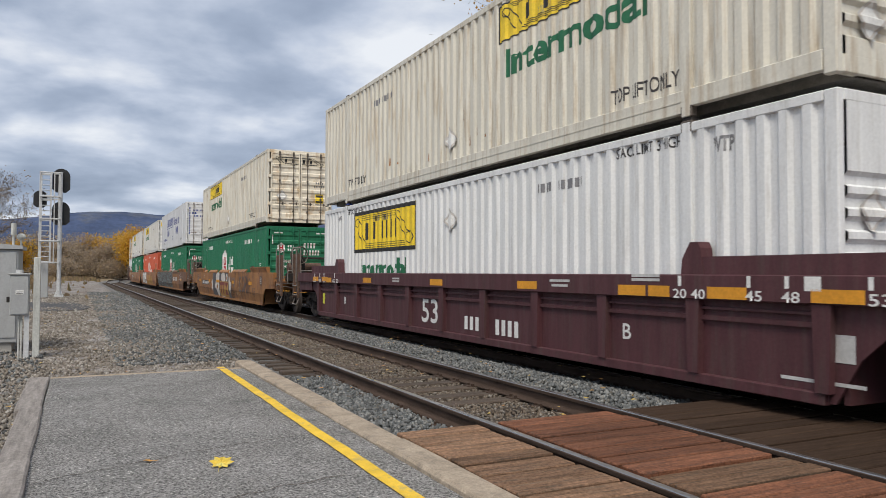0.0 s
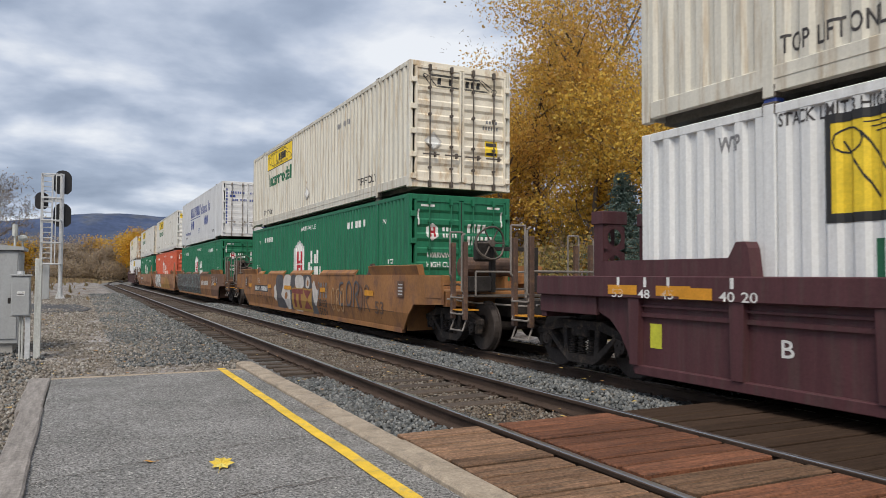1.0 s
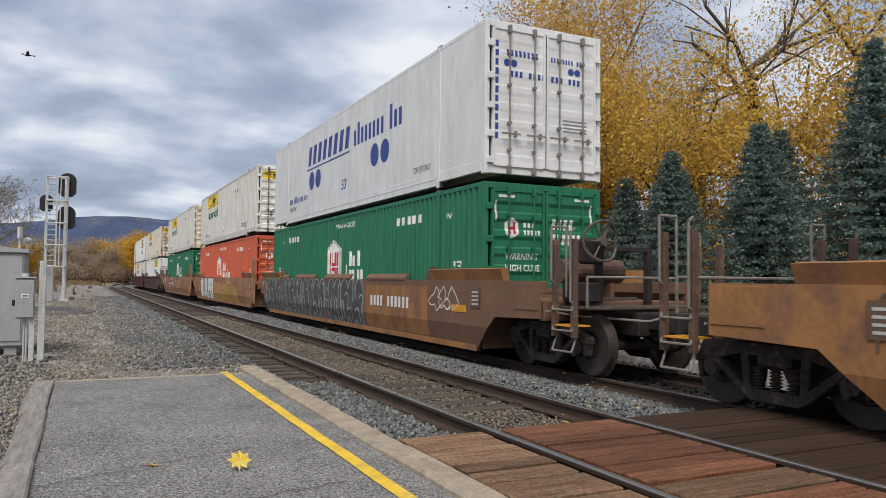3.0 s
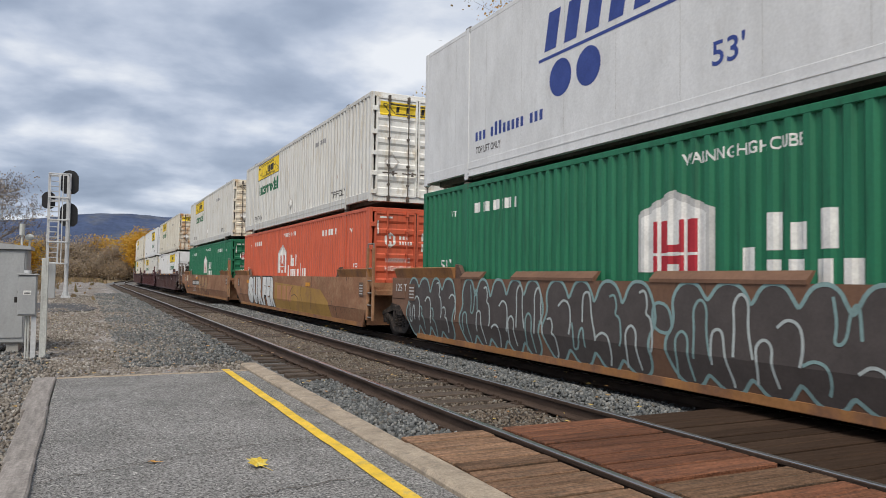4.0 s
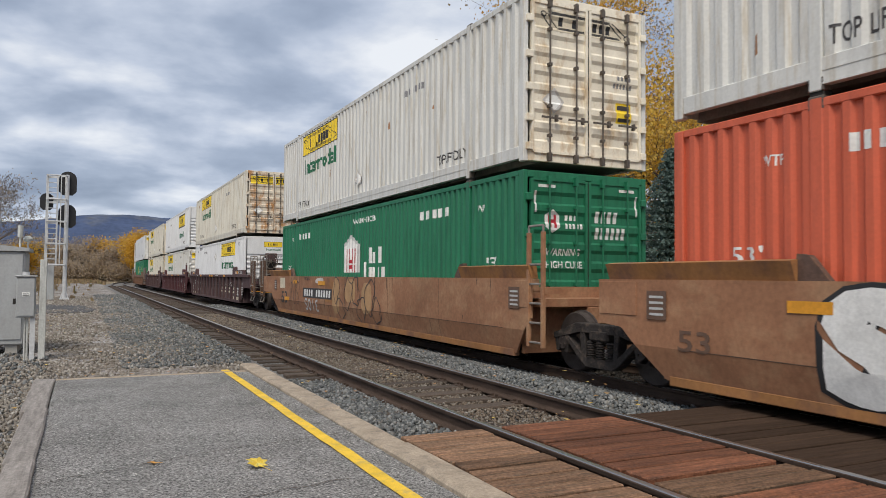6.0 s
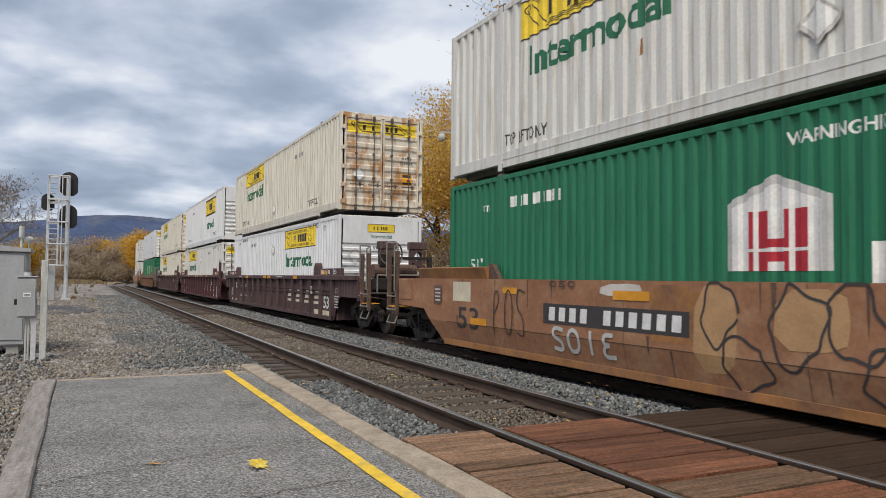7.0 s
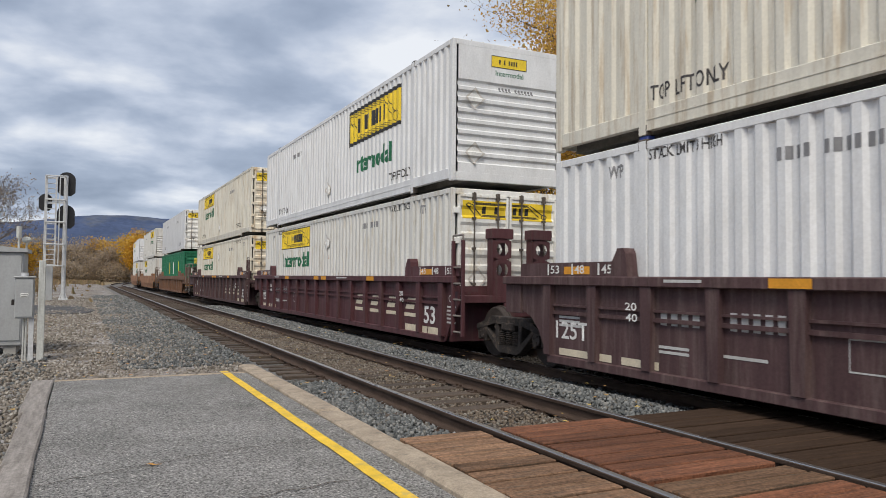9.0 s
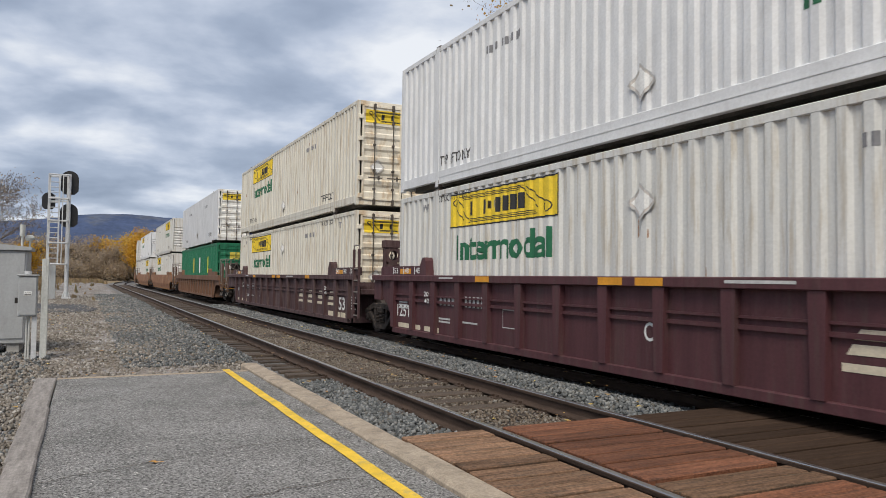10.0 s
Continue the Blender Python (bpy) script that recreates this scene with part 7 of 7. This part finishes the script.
def bush(label, seed, x, y, h, leaf, count, size, r):
    rng = np.random.default_rng(seed)
    segs = []
    for k in range(26):
        a, t = rng.uniform(0, 6.28), rng.uniform(0.2, 1)
        p = np.array([r * 0.3 * math.cos(a), r * 0.3 * math.sin(a), 0])
        q = np.array([r * t * math.cos(a), r * t * math.sin(a), h * rng.uniform(0.5, 1.1)])
        mid = (p + q) / 2 + rng.normal(size=3) * 0.15
        segs += [(p, mid, 0.02, 0.014), (mid, q, 0.014, 0.006)]
    b = thing("bush", label, "bush", m=pose(x, y, ground_height(x, y) - 0.05), group="undergrowth behind the line")
    tagged(part("stemwork", limb_mesh("stemwork", segs, M["bark"], 4), None, b), kind="stuff")
    u = rng.normal(size=(count, 3))
    u /= np.linalg.norm(u, axis=1)[:, None]
    at = u * rng.uniform(0.35, 1.05, (count, 1)) * np.array([r, r, h * 0.6]) * (1 + 0.25 * np.sin(u[:, :1] * 9 + u[:, 1:2] * 7)) + np.array([0, 0, h * 0.5])
    part("crown", leaf_cards("crown", rng, at[at[:, 2] > 0], size, M[leaf]), None, b)
    return b


rng_b = random.Random(9)
for k in range(26):
    y = 9 + k * 1.7
    x = 17.5 + rng_b.uniform(-0.8, 2.6) + (0.6 if y < 22 else 0)
    bush("tangled undergrowth with brown and green leaves", 100 + k, x, y, rng_b.uniform(1.6, 3.2), ("under", "rust", "under", "brown")[k % 4], 1300, 0.13, rng_b.uniform(1.2, 1.9))

for k in range(18):
    y = 8 + k * 2.3
    x = 22.0 + rng_b.uniform(-1.2, 3.5)
    bush("tall tangled undergrowth on the bank", 200 + k, x, y, rng_b.uniform(3.0, 5.0), ("rust", "under", "gold", "brown")[k % 4], 1700, 0.15, rng_b.uniform(1.8, 2.6))

# trees beside the line in the distance
for label, seed, x, y, h, leaf, count, size, kw in (
        ("bare grey tree with reddish twigs", 41, -8.5, 74, 10.5, "brown", 1500, 0.12, {"levels": 5, "bark": "bark_grey"}),
        ("bare tree with orange undergrowth", 42, -12.0, 70, 11.5, "brown", 1500, 0.12, {"levels": 5, "bark": "bark_grey"}),
        ("half-bare rust tree beside the line", 43, -10.0, 62, 7.0, "rust", 6000, 0.13, {}),
        ("yellow autumn shrub tree beyond the cabinet", 44, -5.6, 80, 4.6, "orange", 7000, 0.13, {"trunk": 0.2}),
        ("bare thin tree beside the line", 45, -15.5, 78, 12.5, "brown", 900, 0.2, {"levels": 5, "bark": "bark_grey"})):
    tree(label, seed, h, leaf, count, size, m=pose(x, y, ground_height(x, y) - 0.1, 0, 0, seed * 31), group="trees beside the line", puff=0.5, fine=6000, twig=0.024, **kw)

far_kinds = [tree("bare brown tree in the distance", 51, 11.0, "brown", 3000, 0.3, twig=0.05, fine=500, levels=4, bark="bark_grey", m=pose(-6, 205, -0.2), group="distant trees", puff=1.0, trunk=0.2),
             tree("orange maple in the distance", 52, 12.5, "orange", 4600, 0.3, twig=0.05, fine=300, m=pose(12.2, 186, -0.2), group="distant trees", puff=1.1),
             tree("brown thicket tree in the distance", 53, 9.5, "brown", 3000, 0.3, twig=0.05, fine=500, m=pose(-2, 196, -0.2), group="distant trees", puff=1.2, trunk=0.2),
             tree("yellowish tree in the distance", 54, 11.0, "rust", 3400, 0.3, twig=0.05, fine=300, m=pose(5, 208, -0.2), group="distant trees", puff=1.2, trunk=0.2)]
rng_f = random.Random(4)
for k in range(64):
    x = -46 + (k % 40) * 1.55 + (0.8 if k >= 40 else 0)
    y = 205 + rng_f.uniform(-12, 25) + max(0, -x) * 0.3
    kind = far_kinds[(0, 2, 0, 2, 0, 0, 2, 0)[k % 8] if x < 8.5 else (1, 3, 2, 1)[k % 4]]
    copy_thing(kind, pose(x, y, -0.2, 0, 0, rng_f.uniform(0, 360)))

thicket = bush("brown thicket at the far trees", 70, -3, 183, 4.5, "brown", 2600, 0.24, 3.0)
for k in range(26):
    copy_thing(thicket, pose(-30 + k * 1.75, 190 + rng_f.uniform(-9, 8) + max(0, k - 18) * 2, -0.3, 0, 0, rng_f.uniform(0, 360)))



def weeds():
    """Dry brown stalks on the open ground beside the line."""
    rng = np.random.default_rng(77)
    n = 9000
    x, y = rng.uniform(-40, 3.2, n), rng.uniform(44, 185, n)
    ok = (x < -3.5) | (y > 130) | (rng.uniform(size=n) < 0.05)
    ok &= (x < 1.5) | (y > 120)
    x, y = x[ok], y[ok]
    n = len(x)
    h, w, a = rng.uniform(0.2, 0.75, n), rng.uniform(0.05, 0.22, n), rng.uniform(0, 3.14, n)
    z = np.array([ground_height(p, q) for p, q in zip(x, y)]) - 0.05
    dx, dy = w * np.cos(a), w * np.sin(a)
    lean = rng.normal(size=(n, 2)) * 0.12
    v = np.stack([np.stack([x - dx, y - dy, z], -1), np.stack([x + dx, y + dy, z], -1), np.stack([x + dx * 0.5 + lean[:, 0], y + dy * 0.5 + lean[:, 1], z + h], -1), np.stack([x - dx * 0.8 + lean[:, 0], y - dy * 0.8 + lean[:, 1], z + h * 0.8], -1)], 1)
    m = leafy("dry_weeds", [(0.3, 0.21, 0.12), (0.22, 0.16, 0.1), (0.38, 0.27, 0.15), (0.2, 0.17, 0.08)])
    tagged(new("weeds", solid("weeds", v, 4, [(0, 1, 2, 3)], m)), "dry brown weeds beside the line", "weeds", kind="stuff")


weeds()

# the lamp pole behind the line


def build_pole():
    pl = thing("utility_pole", "dark wooden utility pole with a white camera dome on an arm", "utility pole", m=pose(15.0, 28.3, 0.1))
    part("pole", rod(bmesh.new(), (0, 0, 0), (0, 0, 9.0), 0.15, 10, 0.11), M["bark"], pl)
    pts = [(-0.1, 0, 7.0), (-0.5, -0.1, 7.35), (-1.0, -0.2, 7.5), (-1.5, -0.3, 7.45)]
    part("lamp_arm", rods(pts, 0.035), M["galvanised"], pl)
    bm = bmesh.new()
    bmesh.ops.create_uvsphere(bm, u_segments=14, v_segments=8, radius=0.16, matrix=Matrix.Translation((-1.55, -0.3, 7.22)) @ Matrix.Diagonal((1, 1, 1.1, 1)))
    rod(bm, (-1.55, -0.3, 7.3), (-1.55, -0.3, 7.46), 0.1, 10)
    part("camera_dome", bm, M["post_paint"], pl, "white camera dome")
    part("transformer", rod(bmesh.new(), (0.3, 0, 7.6), (0.3, 0, 8.3), 0.2, 12), M["cabinet"], pl)


build_pole()

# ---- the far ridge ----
# forest colour shifted to blue: the haze of distance is in the base colour
M["ridge"] = mat("far_forest_hazed", (0.066, 0.09, 0.16), 1.0, vary=0.22, scale=0.006, fine=0.05, bump=0.0, second=(0.1, 0.115, 0.15), amount=0.4, spec=0.0)


def build_ridge():
    xs = np.linspace(-2600, 2600, 260)
    verts, faces = [], []
    rows = 14
    for j in range(rows):
        t = j / (rows - 1)
        for x in xs:
            crest = 165 + 36 / (1 + math.exp(-(x + 90) / 60)) + 9 * noise.noise((x * 0.004, 1.3, 0)) + 3 * noise.noise((x * 0.02, 4, 0))
            z = -5 + crest * math.sin(t * math.pi / 2) + 8 * noise.noise((x * 0.01, t * 6, 2)) * (1 - t)
            verts.append((x, 2250 + t * 420, z))
    n = len(xs)
    for j in range(rows - 1):
        for i in range(n - 1):
            faces.append((j * n + i, j * n + i + 1, (j + 1) * n + i + 1, (j + 1) * n + i))
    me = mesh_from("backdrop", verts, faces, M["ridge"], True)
    tagged(new("backdrop", me), "long wooded ridge in the distance, haze painted blue", "hill", kind="structure")


build_ridge()

# ---- a small bird ----


def build_bird():
    b = thing("bird", "small dark bird in flight", "bird")
    bm = bmesh.new()
    bmesh.ops.create_uvsphere(bm, u_segments=10, v_segments=7, radius=0.05, matrix=Matrix.Diagonal((0.8, 2.0, 0.8, 1)))
    rod(bm, (0, -0.12, 0.02), (0, -0.2, 0.01), 0.035, 8, 0.004)
    prism(bm, [(-0.03, 0.1), (0.03, 0.1), (0.05, 0.24), (-0.05, 0.24)], 2, -0.006, 0.006)
    part("body", bm, M["gear"], b)
    for s in (-1, 1):
        bm = prism(bmesh.new(), [(0, -0.04), (s * 0.09, -0.05), (s * 0.19, 0.01), (s * 0.1, 0.03), (0, 0.05)], 2, -0.006, 0.006)
        part("wing", bm, M["gear"], b, m=pose(s * 0.03, 0, 0.03, 0, -s * 28, 0))
    return b


bird = build_bird()

# ---- what moves ----


def motions():
    """The train rolls along the line at a steady pace; its wheels turn with it; a leaf and a bird go by."""
    for ob, mid, z in TRAIN:
        steps = [0.5 * k for k in range(21)] if mid > BEND_Y - 10 else [0.0, 5.0, 10.0]
        walk(ob, [(t, line_pose(FAR_X, mid - SPEED * t, FAR_Z + z)) for t in steps])
    for w, dy in WHEELS:
        walk(w, [(k / FPS, Matrix.Translation((0, dy, WHEEL_R)) @ Matrix.Rotation(SPEED * k / FPS / WHEEL_R, 4, "X")) for k in range(0, 301)])
    walk(blown_leaf, [(t, pose(*p)) for t, *p in (
        (0.0, 0.95, 5.5, -0.006, 14, 3, -20), (2.3, 0.95, 5.5, -0.006, 14, 3, -20), (2.6, 0.97, 5.5, 0.04, 60, 6, -10), (3.2, 1.1, 5.5, 0.02, 30, 5, 0), (3.8, 1.17, 5.47, -0.006, 13, 3, 25),
        (7.8, 1.17, 5.47, -0.006, 13, 3, 25), (8.0, 1.17, 5.47, 0.01, 28, 6, 25), (8.2, 1.19, 5.45, 0.06, 80, 8, 22), (8.3, 1.24, 5.35, 0.06, 105, 30, 20), (8.4, 1.31, 5.1, 0.03, 130, 20, 20),
        (8.5, 1.33, 4.8, 0.02, 165, 0, 0), (8.6, 1.42, 4.55, 0.02, 200, 10, -20), (8.8, 2.0, 3.3, -0.01, 180, 5, -30), (10.0, 2.05, 3.1, -0.02, 180, 5, -30))])
    walk(bird, [(t, pose(*p)) for t, *p in ((0.0, 46.0, 34.0, 3.0, 0, 0, -85), (2.3, 8.6, 29.2, 4.6, -6, 0, -85), (2.4, 6.9, 29.0, 6.2, -20, 0, -85), (2.5, 5.29, 29.0, 8.0, -25, 0, -85), (2.6, 3.56, 29.0, 9.0, -6, 0, -85), (2.7, 2.13, 29.0, 8.95, 0, 0, -85), (10.0, -120.0, 40.0, 18.0, 0, 0, -85))])


motions()
